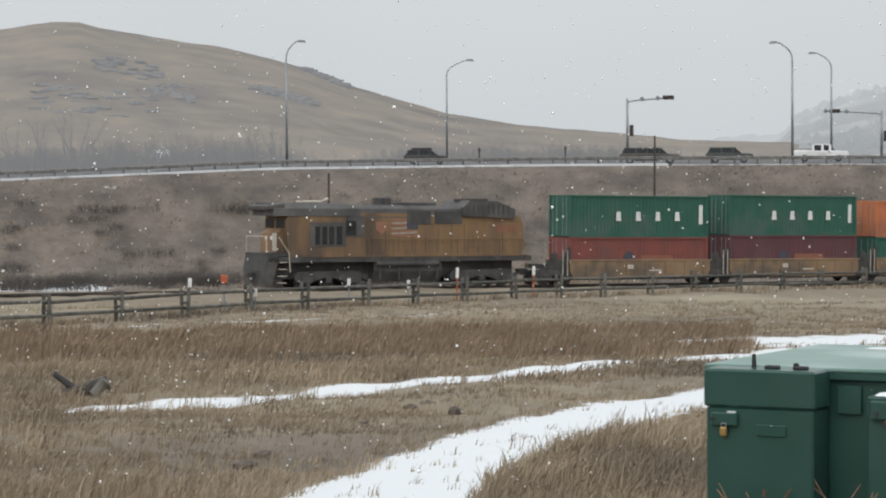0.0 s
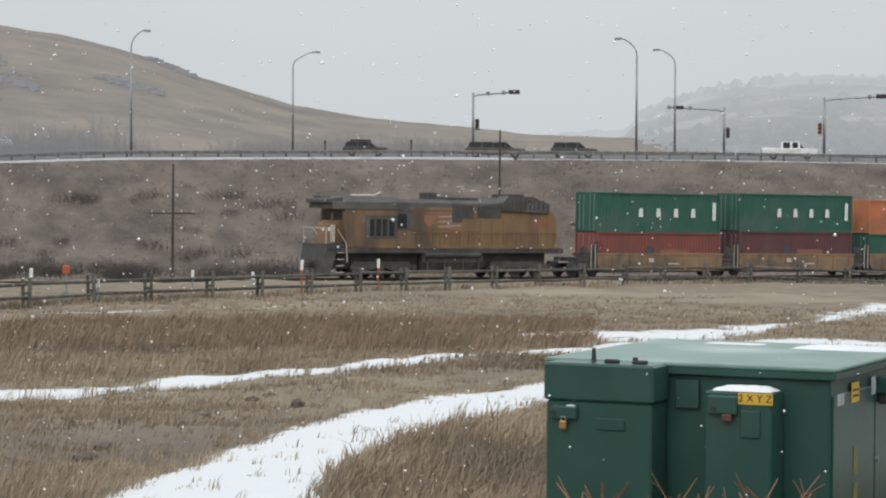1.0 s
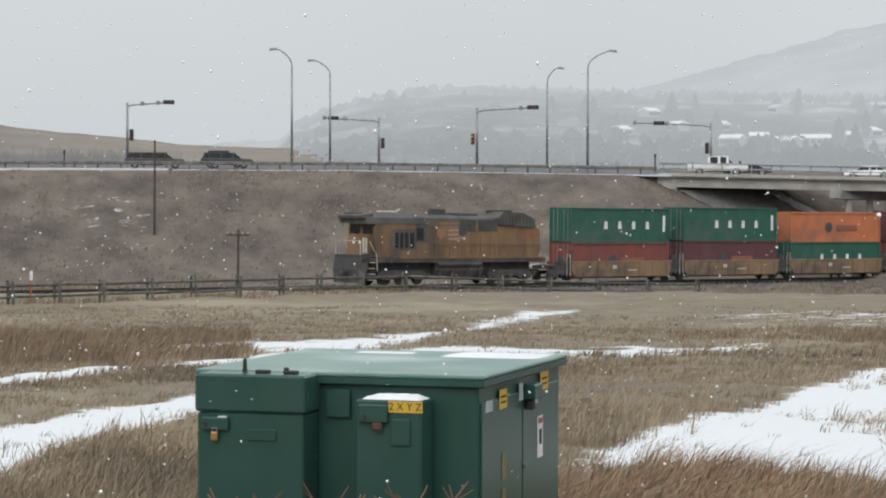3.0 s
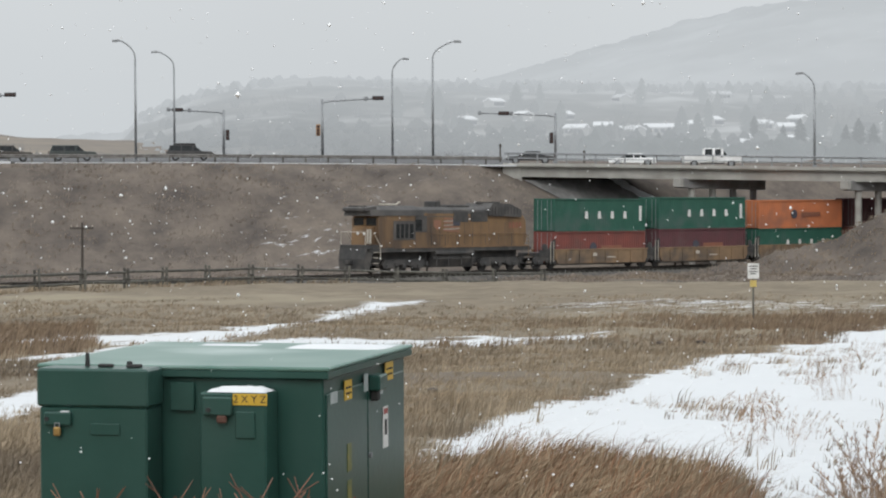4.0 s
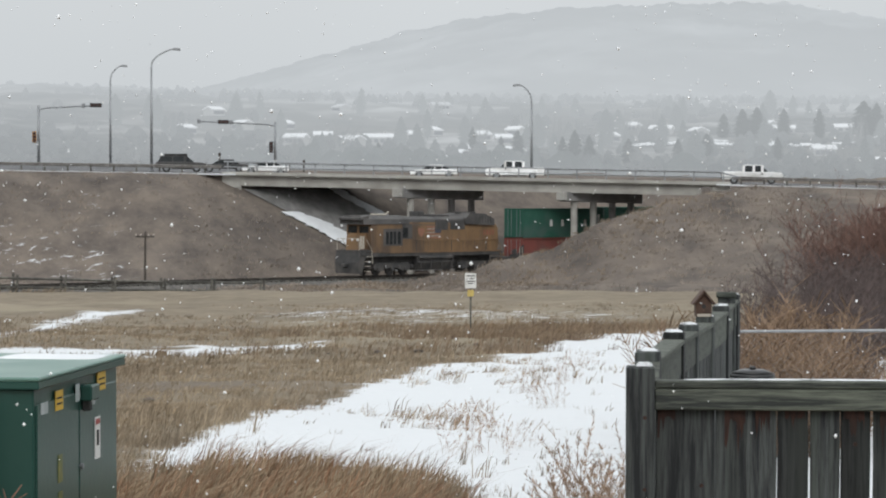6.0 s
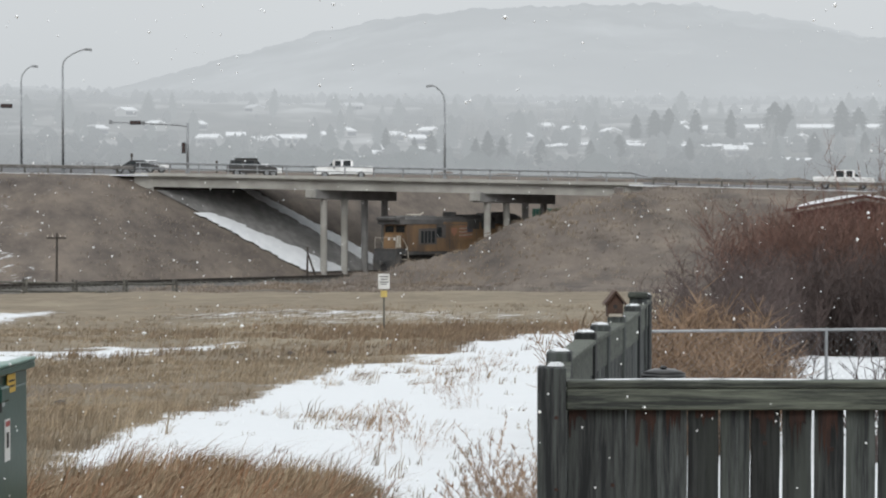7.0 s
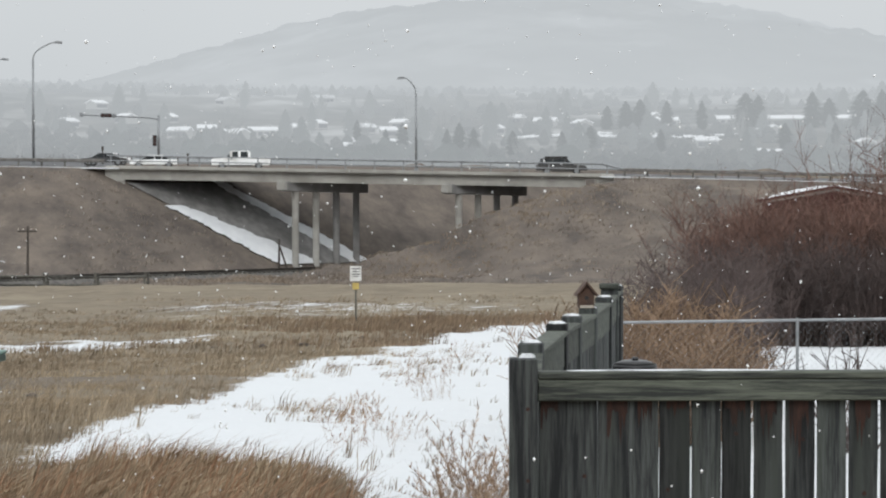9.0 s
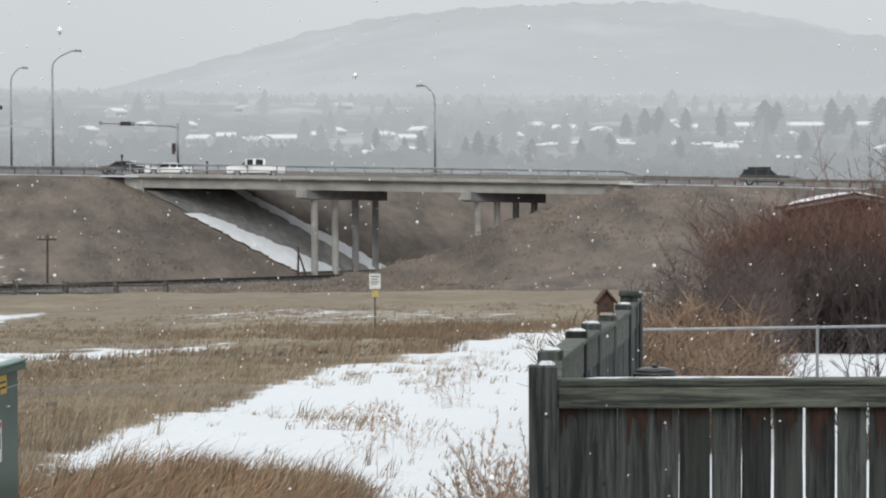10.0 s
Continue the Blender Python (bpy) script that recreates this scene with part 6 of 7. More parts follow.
def left_z(az, d):
    top = EYE + float(np.interp(az, [c[0] for c in LEFT], [c[1] for c in LEFT])) * 820
    f = min(max((d - 420) / 400, 0), 1)
    return top * f * f * (3 - 2 * f)


def hill_d(az, el):
    """The distance at which the hillside shows at this elevation."""
    lo, hi = 472.0, 1290.0
    for _ in range(24):
        mid = (lo + hi) / 2
        if (middle_z(az, mid) - EYE) / mid < el:
            lo = mid
        else:
            hi = mid
    return lo


# trees
def conifer_mesh(name, seed, h, r, material):
    rg = np.random.RandomState(seed)
    V, F = [], []
    for k in range(520):
        f = rg.rand()
        z = h * (0.08 + 0.92 * f)
        rad = r * min(1.0, 1.6 * (1 - f) ** 0.62, 0.55 + 2.2 * f) * rg.uniform(0.45, 1.1) + 0.05
        a = rg.uniform(0, 6.283)
        w = rg.uniform(0.12, 0.26) * (1.3 - f) * r
        tip = np.array([math.cos(a) * rad, math.sin(a) * rad, z - rg.uniform(0.1, 0.5)])
        root = np.array([math.cos(a) * rad * 0.15, math.sin(a) * rad * 0.15, z + 0.35])
        s = np.array([-math.sin(a) * w, math.cos(a) * w, 0])
        i = len(V)
        V += [root, (root + tip) / 2 + s, tip, (root + tip) / 2 - s, (root + tip) / 2 + np.array([0, 0, 0.3])]
        F += [(i, i + 1, i + 4), (i + 1, i + 2, i + 4), (i + 2, i + 3, i + 4), (i + 3, i, i + 4)]
    me = bpy.data.meshes.new(name)
    me.from_pydata([tuple(v) for v in V], [], F)
    me.materials.append(material)
    return me


# Tree and twig colours with haze mixed in as emission, stronger farther off.
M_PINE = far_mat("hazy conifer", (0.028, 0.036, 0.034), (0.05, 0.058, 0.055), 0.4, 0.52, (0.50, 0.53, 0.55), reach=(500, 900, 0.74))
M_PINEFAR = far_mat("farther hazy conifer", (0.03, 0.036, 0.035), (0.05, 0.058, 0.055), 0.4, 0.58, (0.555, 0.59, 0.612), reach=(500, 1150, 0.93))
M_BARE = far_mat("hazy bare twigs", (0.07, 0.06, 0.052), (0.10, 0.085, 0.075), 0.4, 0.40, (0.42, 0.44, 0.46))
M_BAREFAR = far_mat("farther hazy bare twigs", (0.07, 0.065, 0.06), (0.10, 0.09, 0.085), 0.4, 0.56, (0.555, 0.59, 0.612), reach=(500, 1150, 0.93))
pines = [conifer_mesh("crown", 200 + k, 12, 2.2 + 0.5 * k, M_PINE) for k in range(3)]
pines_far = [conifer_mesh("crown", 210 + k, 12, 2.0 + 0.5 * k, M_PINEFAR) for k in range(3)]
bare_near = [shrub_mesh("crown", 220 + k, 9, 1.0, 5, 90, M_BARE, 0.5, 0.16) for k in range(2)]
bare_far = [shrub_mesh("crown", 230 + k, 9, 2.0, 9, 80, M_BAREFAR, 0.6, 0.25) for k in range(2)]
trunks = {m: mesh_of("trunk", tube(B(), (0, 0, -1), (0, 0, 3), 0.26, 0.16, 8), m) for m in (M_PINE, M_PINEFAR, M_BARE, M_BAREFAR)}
# Skyline trees show almost only the emitted haze colour.
M_SKYLINE = far_mat("skyline trees with haze painted in", (0.05, 0.055, 0.055), (0.07, 0.075, 0.075), 0.4, 0.93, (0.56, 0.59, 0.612))
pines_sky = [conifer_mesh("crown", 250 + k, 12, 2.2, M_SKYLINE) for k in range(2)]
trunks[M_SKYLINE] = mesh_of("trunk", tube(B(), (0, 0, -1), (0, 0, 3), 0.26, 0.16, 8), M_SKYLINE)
rt = random.Random(31)


def tree(meshes, p, h, wide, label, category, group, full):
    t = thing("conifer_tree" if category == "conifer" else "bare_tree", label, category, Matrix.Translation(p) @ pose(0, 0, 0, 0, 0, rt.uniform(0, 360)), group)
    me = rt.choice(meshes)
    piece("trunk", trunks[me.materials[0]], t, Matrix.Diagonal((h / full, h / full, h / full, 1)))
    piece("crown", me, t, Matrix.Diagonal((wide * h / full, wide * h / full, h / full, 1)))


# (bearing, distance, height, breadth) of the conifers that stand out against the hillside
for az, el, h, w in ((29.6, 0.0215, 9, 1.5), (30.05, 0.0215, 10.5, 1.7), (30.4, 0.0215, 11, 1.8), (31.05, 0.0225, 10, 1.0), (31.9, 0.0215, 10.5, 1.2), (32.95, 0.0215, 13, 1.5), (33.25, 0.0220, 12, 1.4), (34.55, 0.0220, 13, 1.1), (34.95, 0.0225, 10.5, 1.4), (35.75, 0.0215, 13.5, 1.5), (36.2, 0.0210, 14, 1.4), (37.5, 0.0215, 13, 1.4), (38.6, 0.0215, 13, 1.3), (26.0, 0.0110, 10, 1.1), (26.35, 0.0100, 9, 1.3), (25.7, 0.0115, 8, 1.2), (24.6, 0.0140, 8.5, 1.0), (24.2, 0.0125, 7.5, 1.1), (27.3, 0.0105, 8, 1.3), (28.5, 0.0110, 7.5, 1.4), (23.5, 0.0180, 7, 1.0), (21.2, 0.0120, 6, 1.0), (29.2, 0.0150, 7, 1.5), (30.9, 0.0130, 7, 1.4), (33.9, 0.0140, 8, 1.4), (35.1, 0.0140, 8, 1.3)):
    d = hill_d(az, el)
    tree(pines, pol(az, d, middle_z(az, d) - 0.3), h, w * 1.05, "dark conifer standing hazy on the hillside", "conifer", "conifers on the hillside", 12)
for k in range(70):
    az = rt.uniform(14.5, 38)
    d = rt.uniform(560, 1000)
    tree(pines_far, pol(az, d, middle_z(az, d) - 0.3), rt.uniform(6, 12), rt.uniform(0.9, 1.5), "pale grey conifer with haze in its colour", "conifer", "far conifers on the hillside", 12)
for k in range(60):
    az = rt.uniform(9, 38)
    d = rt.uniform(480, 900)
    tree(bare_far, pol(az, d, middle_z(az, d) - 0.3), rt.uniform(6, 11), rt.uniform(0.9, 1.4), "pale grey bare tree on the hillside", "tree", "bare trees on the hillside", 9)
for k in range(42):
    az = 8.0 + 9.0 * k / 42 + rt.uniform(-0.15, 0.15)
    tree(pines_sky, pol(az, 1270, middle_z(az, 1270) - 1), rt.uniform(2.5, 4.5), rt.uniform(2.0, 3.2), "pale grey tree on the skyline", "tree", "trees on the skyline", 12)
# bare trees and brush beyond the road on the left
for az, d, h in ((-8.95, 310, 11), (-9.7, 318, 8.5), (-10.3, 330, 9), (-8.2, 335, 8), (-7.0, 350, 7), (-4.6, 330, 8.0), (-4.1, 335, 8.2), (-3.6, 340, 7), (-5.2, 345, 7.2), (-11.5, 320, 9.5), (-6.2, 360, 6.5)):
    p = pol(az, d)
    tree(bare_near, Vector((p.x, p.y, ground(p.x, p.y))), h, 1.0, "leafless tree beyond the highway", "tree", "leafless trees beyond the highway", 9)
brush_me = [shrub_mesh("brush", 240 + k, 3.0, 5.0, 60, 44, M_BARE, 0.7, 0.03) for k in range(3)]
for k in range(130):
    az = -12.5 + 30.5 * k / 130 + rt.uniform(-0.2, 0.2)
    d = rt.uniform(318, 350)
    p = pol(az, d)
    ob = new("brush", brush_me[k % 3])
    ob.matrix_basis = Matrix.Translation((p.x, p.y, ground(p.x, p.y) - 0.2)) @ pose(0, 0, 0, 0, 0, rt.uniform(0, 360)) @ Matrix.Diagonal((1.2, 1.2, rt.uniform(0.8, 1.2) * float(np.interp(az, [-12, -4, -3.2, -1.6, -1.0, 4.5, 6, 18], [1.9, 1.7, 0.7, 0.7, 1.5, 1.5, 0.9, 0.7])), 1))
    tagged(ob, "low grey thicket of bare brush beyond the highway", "brush", "brush beyond the highway")

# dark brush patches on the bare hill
# The brush emits some veil colour as painted haze.
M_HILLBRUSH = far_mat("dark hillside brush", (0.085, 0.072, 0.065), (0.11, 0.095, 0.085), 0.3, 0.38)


def hill_brush(az0, az1, el0, el1, n, seed, thick):
    rg = random.Random(seed)
    bm = B()
    for k in range(n):
        f = rg.random()
        az = az0 + (az1 - az0) * f
        el = el0 + (el1 - el0) * f + rg.uniform(-thick, thick)
        lo, hi = 430.0, 818.0
        for _ in range(24):
            mid = (lo + hi) / 2
            if (left_z(az, mid) - EYE) / mid < el:
                lo = mid
            else:
                hi = mid
        p = pol(az, lo, left_z(az, lo))
        bmesh.ops.create_icosphere(bm, subdivisions=1, radius=1.0, matrix=Matrix.Translation(p) @ pose(0, 0, 0, 0, 0, rg.uniform(0, 90)) @ Matrix.Diagonal((rg.uniform(1.5, 3.2), rg.uniform(1.2, 3.0), rg.uniform(0.25, 0.7), 1)))
    for v in bm.verts:
        v.co += Vector((rg.uniform(-0.4, 0.4), rg.uniform(-0.4, 0.4), rg.uniform(-0.3, 0.3)))
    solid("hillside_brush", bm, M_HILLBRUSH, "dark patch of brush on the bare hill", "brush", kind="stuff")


hill_brush(-4.6, -3.15, 0.0432, 0.0362, 90, 1, 0.0009)
hill_brush(-3.5, -2.3, 0.0520, 0.0428, 60, 2, 0.0006)
hill_brush(-7.3, -6.0, 0.0445, 0.0385, 30, 3, 0.0030)
hill_brush(-8.4, -6.9, 0.0535, 0.0495, 26, 4, 0.0034)
hill_brush(-9.8, -7.0, 0.0390, 0.0330, 40, 5, 0.0060)

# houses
# Walls, roofs and windows emit a pale grey that stands in for haze.
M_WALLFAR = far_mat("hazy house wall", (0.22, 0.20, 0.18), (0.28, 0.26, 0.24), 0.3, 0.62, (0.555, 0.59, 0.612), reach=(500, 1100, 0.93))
M_ROOFSNOW = far_mat("snowy far roof with haze glow", (0.78, 0.80, 0.82), (0.70, 0.72, 0.75), 0.3, 0.62, (0.63, 0.66, 0.68))
M_ROOFPALE = far_mat("snowy roof with haze painted in", (0.62, 0.64, 0.66), (0.52, 0.54, 0.57), 0.3, 0.86, (0.58, 0.61, 0.635))
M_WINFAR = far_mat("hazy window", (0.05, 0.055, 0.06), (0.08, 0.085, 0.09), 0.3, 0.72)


def house(az, d, w, h, turn, label):
    p = pol(az, d, (middle_z(az, d) if az > 8 else left_z(az, d)) - 0.3)
    o = thing("house", label, "house", Matrix.Translation(p) @ pose(0, 0, 0, 0, 0, -az + turn), group="houses on the hillside")
    w, h = w * 0.8, h * 0.85
    dp, rise = 6.0, 1.1
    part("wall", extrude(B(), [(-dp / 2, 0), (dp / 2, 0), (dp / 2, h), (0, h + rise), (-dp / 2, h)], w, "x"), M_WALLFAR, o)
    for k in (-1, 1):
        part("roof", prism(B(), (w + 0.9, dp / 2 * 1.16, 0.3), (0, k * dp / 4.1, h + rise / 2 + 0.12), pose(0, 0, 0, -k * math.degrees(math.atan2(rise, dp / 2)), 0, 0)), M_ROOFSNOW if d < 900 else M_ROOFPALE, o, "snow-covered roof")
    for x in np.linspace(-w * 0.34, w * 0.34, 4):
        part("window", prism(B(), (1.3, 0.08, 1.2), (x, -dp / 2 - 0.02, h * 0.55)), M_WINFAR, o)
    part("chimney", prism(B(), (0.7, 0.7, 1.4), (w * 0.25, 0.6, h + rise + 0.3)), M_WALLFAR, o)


for az, el, w, turn in ((31.05, 0.0240, 9, 0), (32.5, 0.0245, 13, -4), (33.75, 0.0245, 12, 4), (34.3, 0.0245, 8, 0), (35.3, 0.0245, 13, 6), (36.4, 0.0245, 14, 0), (27.3, 0.0255, 9, 20), (28.1, 0.0240, 9, -12), (26.9, 0.0245, 7, 0), (24.55, 0.0235, 6, -30), (23.65, 0.0215, 8, 25), (24.25, 0.0200, 6, 10), (21.2, 0.0200, 11, 5), (20.4, 0.0190, 6, 30), (19.85, 0.0210, 7, 0), (19.2, 0.0200, 8, -20), (22.0, 0.0215, 5, 20), (22.7, 0.0345, 9, 15), (20.3, 0.0335, 6, -50), (17.2, 0.0320, 7, 40), (16.5, 0.0240, 6, 40), (17.9, 0.0260, 6, -45), (22.4, 0.0110, 8, 30), (30.6, 0.0165, 9, -20), (32.0, 0.0150, 8, 10)):
    house(az, hill_d(az, el), w, 2.6, turn, "low house with a snow-covered roof on the hazy hillside")
for az, d, w, turn in ((-6.85, 520, 3, 10), (-4.75, 500, 4, -10)):
    house(az, d, w, 1.7, turn, "low house with a snow-covered roof on the hazy hillside")
for k in range(9):
    az = 18.5 + 19 * k / 9 + rt.uniform(-0.5, 0.5)
    house(az, hill_d(az, rt.uniform(0.013, 0.027)), rt.uniform(4, 7), 2.4, rt.choice((-60, -40, 35, 50, 70)), "low house with a snow-covered roof on the hazy hillside")
# long snowy banks on the hillside
for az0, az1, el0, el1 in ((27.3, 28.7, 0.0190, 0.0202), (28.6, 29.4, 0.0200, 0.0196), (22.6, 23.0, 0.0115, 0.0150), (31.3, 32.0, 0.0190, 0.0196), (32.9, 33.5, 0.0135, 0.0130)):
    bm = B()
    rg = random.Random(az0)
    for k in range(90):
        f = k / 45
        az, el = az0 + (az1 - az0) * f, el0 + (el1 - el0) * f + rg.uniform(-0.0004, 0.0004)
        lo = hill_d(az, el)
        bmesh.ops.create_icosphere(bm, subdivisions=1, radius=1.0, matrix=Matrix.Translation(pol(az, lo, middle_z(az, lo) + 0.4)) @ Matrix.Diagonal((rg.uniform(0.8, 2.6), 2.5, rg.uniform(0.15, 0.4), 1)))
    # this snow shares the haze glow of the far roofs
    solid("snow_bank", bm, M_ROOFSNOW, "long bank of snow on the hazy hillside", "snow", kind="stuff")


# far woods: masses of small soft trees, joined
# Woods colour with emitted haze that grows towards the ridge top.
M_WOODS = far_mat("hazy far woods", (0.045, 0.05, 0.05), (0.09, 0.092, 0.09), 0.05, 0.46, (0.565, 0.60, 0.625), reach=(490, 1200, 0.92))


def woods(name, n, seed, az0, az1, d0, d1, zf, h0, h1, dens, material, label):
    rg = np.random.RandomState(seed)
    az, d = rg.uniform(az0, az1, n), d0 * (d1 / d0) ** rg.rand(n)
    x, y = d * np.sin(np.radians(az)), d * np.cos(np.radians(az))
    ok = rg.rand(n) < dens(x, y, az, d)
    V, F = [], []
    for a, b in zip(az[ok], d[ok]):
        p = pol(a, b, zf(a, b) - 0.5)
        h = rg.uniform(h0, h1)
        r = h * rg.uniform(0.35, 0.75)
        i = len(V)
        rings = ((0.02, 0.7), (0.35, 1.0), (0.72, 0.7), (1.0, 0.2))
        for f, k in rings:
            for q in range(6):
                t = 1.047 * q + rg.uniform(-0.3, 0.3)
                e = r * k * rg.uniform(0.7, 1.25)
                V.append((p.x + e * math.cos(t), p.y + e * math.sin(t), p.z + h * (f + rg.uniform(-0.05, 0.05))))
        for k in range(3):
            for q in range(6):
                s = (q + 1) % 6
                F.append((i + 6 * k + q, i + 6 * k + s, i + 6 * k + 6 + s, i + 6 * k + 6 + q))
        F.append(tuple(i + 18 + q for q in range(6)))
    me = bpy.data.meshes.new(name)
    me.from_pydata(V, [], F)
    me.materials.append(material)
    tagged(new(name, me), label, "woods", kind="stuff")


def wood_cover(x, y, az, d):
    low = np.clip(0.45 + 1.1 * fbm(x, y, 0.016, 51), 0, 1) * np.interp(d, [480, 640, 820, 900, 1060, 1150, 1300], [1, 0.75, 0.25, 0.12, 0.35, 0.8, 1])
    return low


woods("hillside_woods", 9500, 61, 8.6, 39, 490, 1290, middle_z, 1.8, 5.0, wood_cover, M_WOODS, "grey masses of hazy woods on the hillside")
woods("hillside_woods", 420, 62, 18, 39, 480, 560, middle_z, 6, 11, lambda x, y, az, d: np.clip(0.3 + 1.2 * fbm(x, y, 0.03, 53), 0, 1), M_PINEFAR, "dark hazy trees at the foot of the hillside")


# ---- grass of the field ----
M_GRASS = mat("dry grass blades", (0.32, 0.257, 0.180), (0.205, 0.163, 0.118), 0.45, 0.9, per_island=0.4, c3=(0.155, 0.128, 0.100), s3=0.12, wet=0.15)
M_FORE = mat("tan dry grass", (0.37, 0.285, 0.19), (0.21, 0.155, 0.105), 0.9, 0.9, per_island=0.45, c3=(0.17, 0.115, 0.075), s3=0.5, wet=0.15)
M_FORERED = mat("red-brown dry grass", (0.27, 0.15, 0.088), (0.18, 0.10, 0.062), 0.9, 0.9, per_island=0.4, wet=0.15)
M_REDGRASS = mat("reddish dry grass", (0.245, 0.182, 0.125), (0.17, 0.125, 0.090), 0.5, 0.9, per_island=0.4, wet=0.15)


def grass(name, points, h, blades, spread, width, material, label, seed, bend=0.5, wind=0.34):
    """Tufts of narrow, bent, two-part blades at points, joined."""
    rg = np.random.RandomState(seed)
    pts = np.asarray(points)
    n = len(pts) * blades
    base = np.repeat(pts, blades, 0)
    hh = np.repeat(h * rg.uniform(0.55, 1.25, len(pts)), blades) * rg.uniform(0.5, 1.15, n)
    a = rg.uniform(0, 2 * np.pi, n)
    r = spread * np.sqrt(rg.rand(n))
    bx, by = base[:, 0] + r * np.cos(a), base[:, 1] + r * np.sin(a)
    lean = rg.normal(0, bend, (n, 2)) * hh[:, None] * 0.5
    lean[:, 0] += hh * wind
    w = width * rg.uniform(0.6, 1.4, n)
    sa = rg.uniform(-0.7, 0.7, n)
    sx, sy = np.cos(sa) * w, np.sin(sa) * w
    z0 = base[:, 2] - 0.06
    V = np.empty((n, 5, 3))
    V[:, 0] = np.stack([bx - sx, by - sy, z0], 1)
    V[:, 1] = np.stack([bx + sx, by + sy, z0], 1)
    mx, my, mz = bx + lean[:, 0] * 0.35, by + lean[:, 1] * 0.35, z0 + hh * 0.62
    V[:, 2] = np.stack([mx + sx * 0.7, my + sy * 0.7, mz], 1)
    V[:, 3] = np.stack([mx - sx * 0.7, my - sy * 0.7, mz], 1)
    V[:, 4] = np.stack([bx + lean[:, 0], by + lean[:, 1], z0 + hh * (1 - 0.25 * np.minimum(1, np.hypot(lean[:, 0], lean[:, 1]) / hh))], 1)
    i = np.arange(n)[:, None] * 5
    quads, tris = i + np.array([0, 1, 2, 3]), i + np.array([3, 2, 4])
    me = bpy.data.meshes.new(name)
    me.vertices.add(n * 5)
    me.vertices.foreach_set("co", V.ravel())
    loops = np.concatenate([np.concatenate([quads, tris], 1).ravel()])
    me.loops.add(len(loops))
    me.loops.foreach_set("vertex_index", loops.astype(np.int32))
    me.polygons.add(2 * n)
    starts = (np.arange(n)[:, None] * 7 + np.array([0, 4])).ravel()
    me.polygons.foreach_set("loop_start", starts.astype(np.int32))
    me.update(calc_edges=True)
    me.materials.append(material)
    return tagged(new(name, me), label, "grass", kind="stuff")


def scatter(n, az0, az1, d0, d1, seed, dens=None, snow_max=0.45, keep=0.02, even=1.0):
    rg = np.random.RandomState(seed)
    az = rg.uniform(az0, az1, n)
    d = d0 * (d1 / d0) ** (rg.rand(n) ** even)
    x, y = d * np.sin(np.radians(az)), d * np.cos(np.radians(az))
    s = snow_at(az, d)
    ok = (s < snow_max) | (rg.rand(n) < keep)
    if dens is not None:
        ok &= rg.rand(n) < dens(x, y)
    # keep the cabinet's and the fence's ground free
    ok &= ~((np.abs(az - 10.6) < 5.0) & (d > 13.2) & (d < 17.5))
    ok &= ~((az > 27.3) & (d < 60))
    x, y = x[ok], y[ok]
    return np.stack([x, y, land(x, y)], 1)


def patchy(sc, seed, lo, hi):
    return lambda x, y: np.clip(lo + hi * fbm(x, y, sc, seed), 0.0, 1)


grass("short_grass", scatter(62000, -11.5, 29, 18, 56, 1, patchy(0.5, 4, 0.8, 0.6)), 0.17, 7, 0.10, 0.005, M_GRASS, "short matted dry brown grass", 1)
grass("tall_grass", scatter(9000, -11.5, 29, 19, 62, 2, patchy(0.22, 8, 0.25, 0.9)), 0.40, 9, 0.12, 0.006, M_GRASS, "tufts of tall dry tan grass", 2)
grass("far_grass", scatter(40000, -12, 30, 45, 122, 3, patchy(0.13, 12, 0.5, 0.7)), 0.22, 6, 0.22, 0.012, M_GRASS, "dry brown grass of the middle field", 3)
grass("grass_ridge", scatter(4200, -11.5, 7.5, 56, 84, 4, patchy(0.12, 15, 0.45, 1.0)), 0.42, 9, 0.25, 0.012, M_REDGRASS, "band of taller reddish-brown grass", 4, 0.35)
grass("grass_ridge", scatter(3600, 15.5, 28.6, 62, 94, 5, patchy(0.12, 17, 0.45, 1.0)), 0.40, 9, 0.25, 0.012, M_REDGRASS, "band of taller reddish-brown grass", 5, 0.35)
grass("grass_in_snow", scatter(4200, 15.2, 26.5, 24, 62, 6, patchy(0.35, 19, -0.1, 1.2), 0.8, 0.0), 0.24, 10, 0.14, 0.005, M_FORE, "dry grass tufts standing out of the snow", 6, 0.6, 0.8)
def fringe(x, y):
    """Thick in the foreground, thinning raggedly towards the drift."""
    az, d = np.degrees(np.arctan2(x, y)), np.hypot(x, y)
    n = fbm(x, y, 0.9, 71) + 0.6 * fbm(x, y, 2.6, 73)
    far = np.interp(az, [13.8, 17, 20, 22.4, 24.5], [21.5, 24.4, 25.2, 23.6, 19.5])
    return np.clip((far - d + 3.4 * n) / 4.0, 0, 1) * np.clip((24.2 - az + 1.2 * n) / 1.6, 0, 1)


grass("foreground_grass", scatter(4600, 13.8, 24.4, 17.0, 30, 7, fringe, 2.0), 0.40, 10, 0.13, 0.0045, M_FORE, "thick tan grass in the foreground", 7, 0.55, 0.75)
grass("foreground_grass", scatter(1100, 13.8, 24.6, 17.0, 30, 17, fringe, 2.0), 0.54, 6, 0.16, 0.004, M_FORERED, "taller reddish grass in the foreground", 17, 0.5, 0.8)
grass("foreground_grass", scatter(3000, 0.8, 8.0, 18, 30, 8, patchy(0.6, 25, 0.7, 0.5), 0.5), 0.28, 10, 0.12, 0.005, M_GRASS, "thick tan grass in the foreground", 8, 0.8)
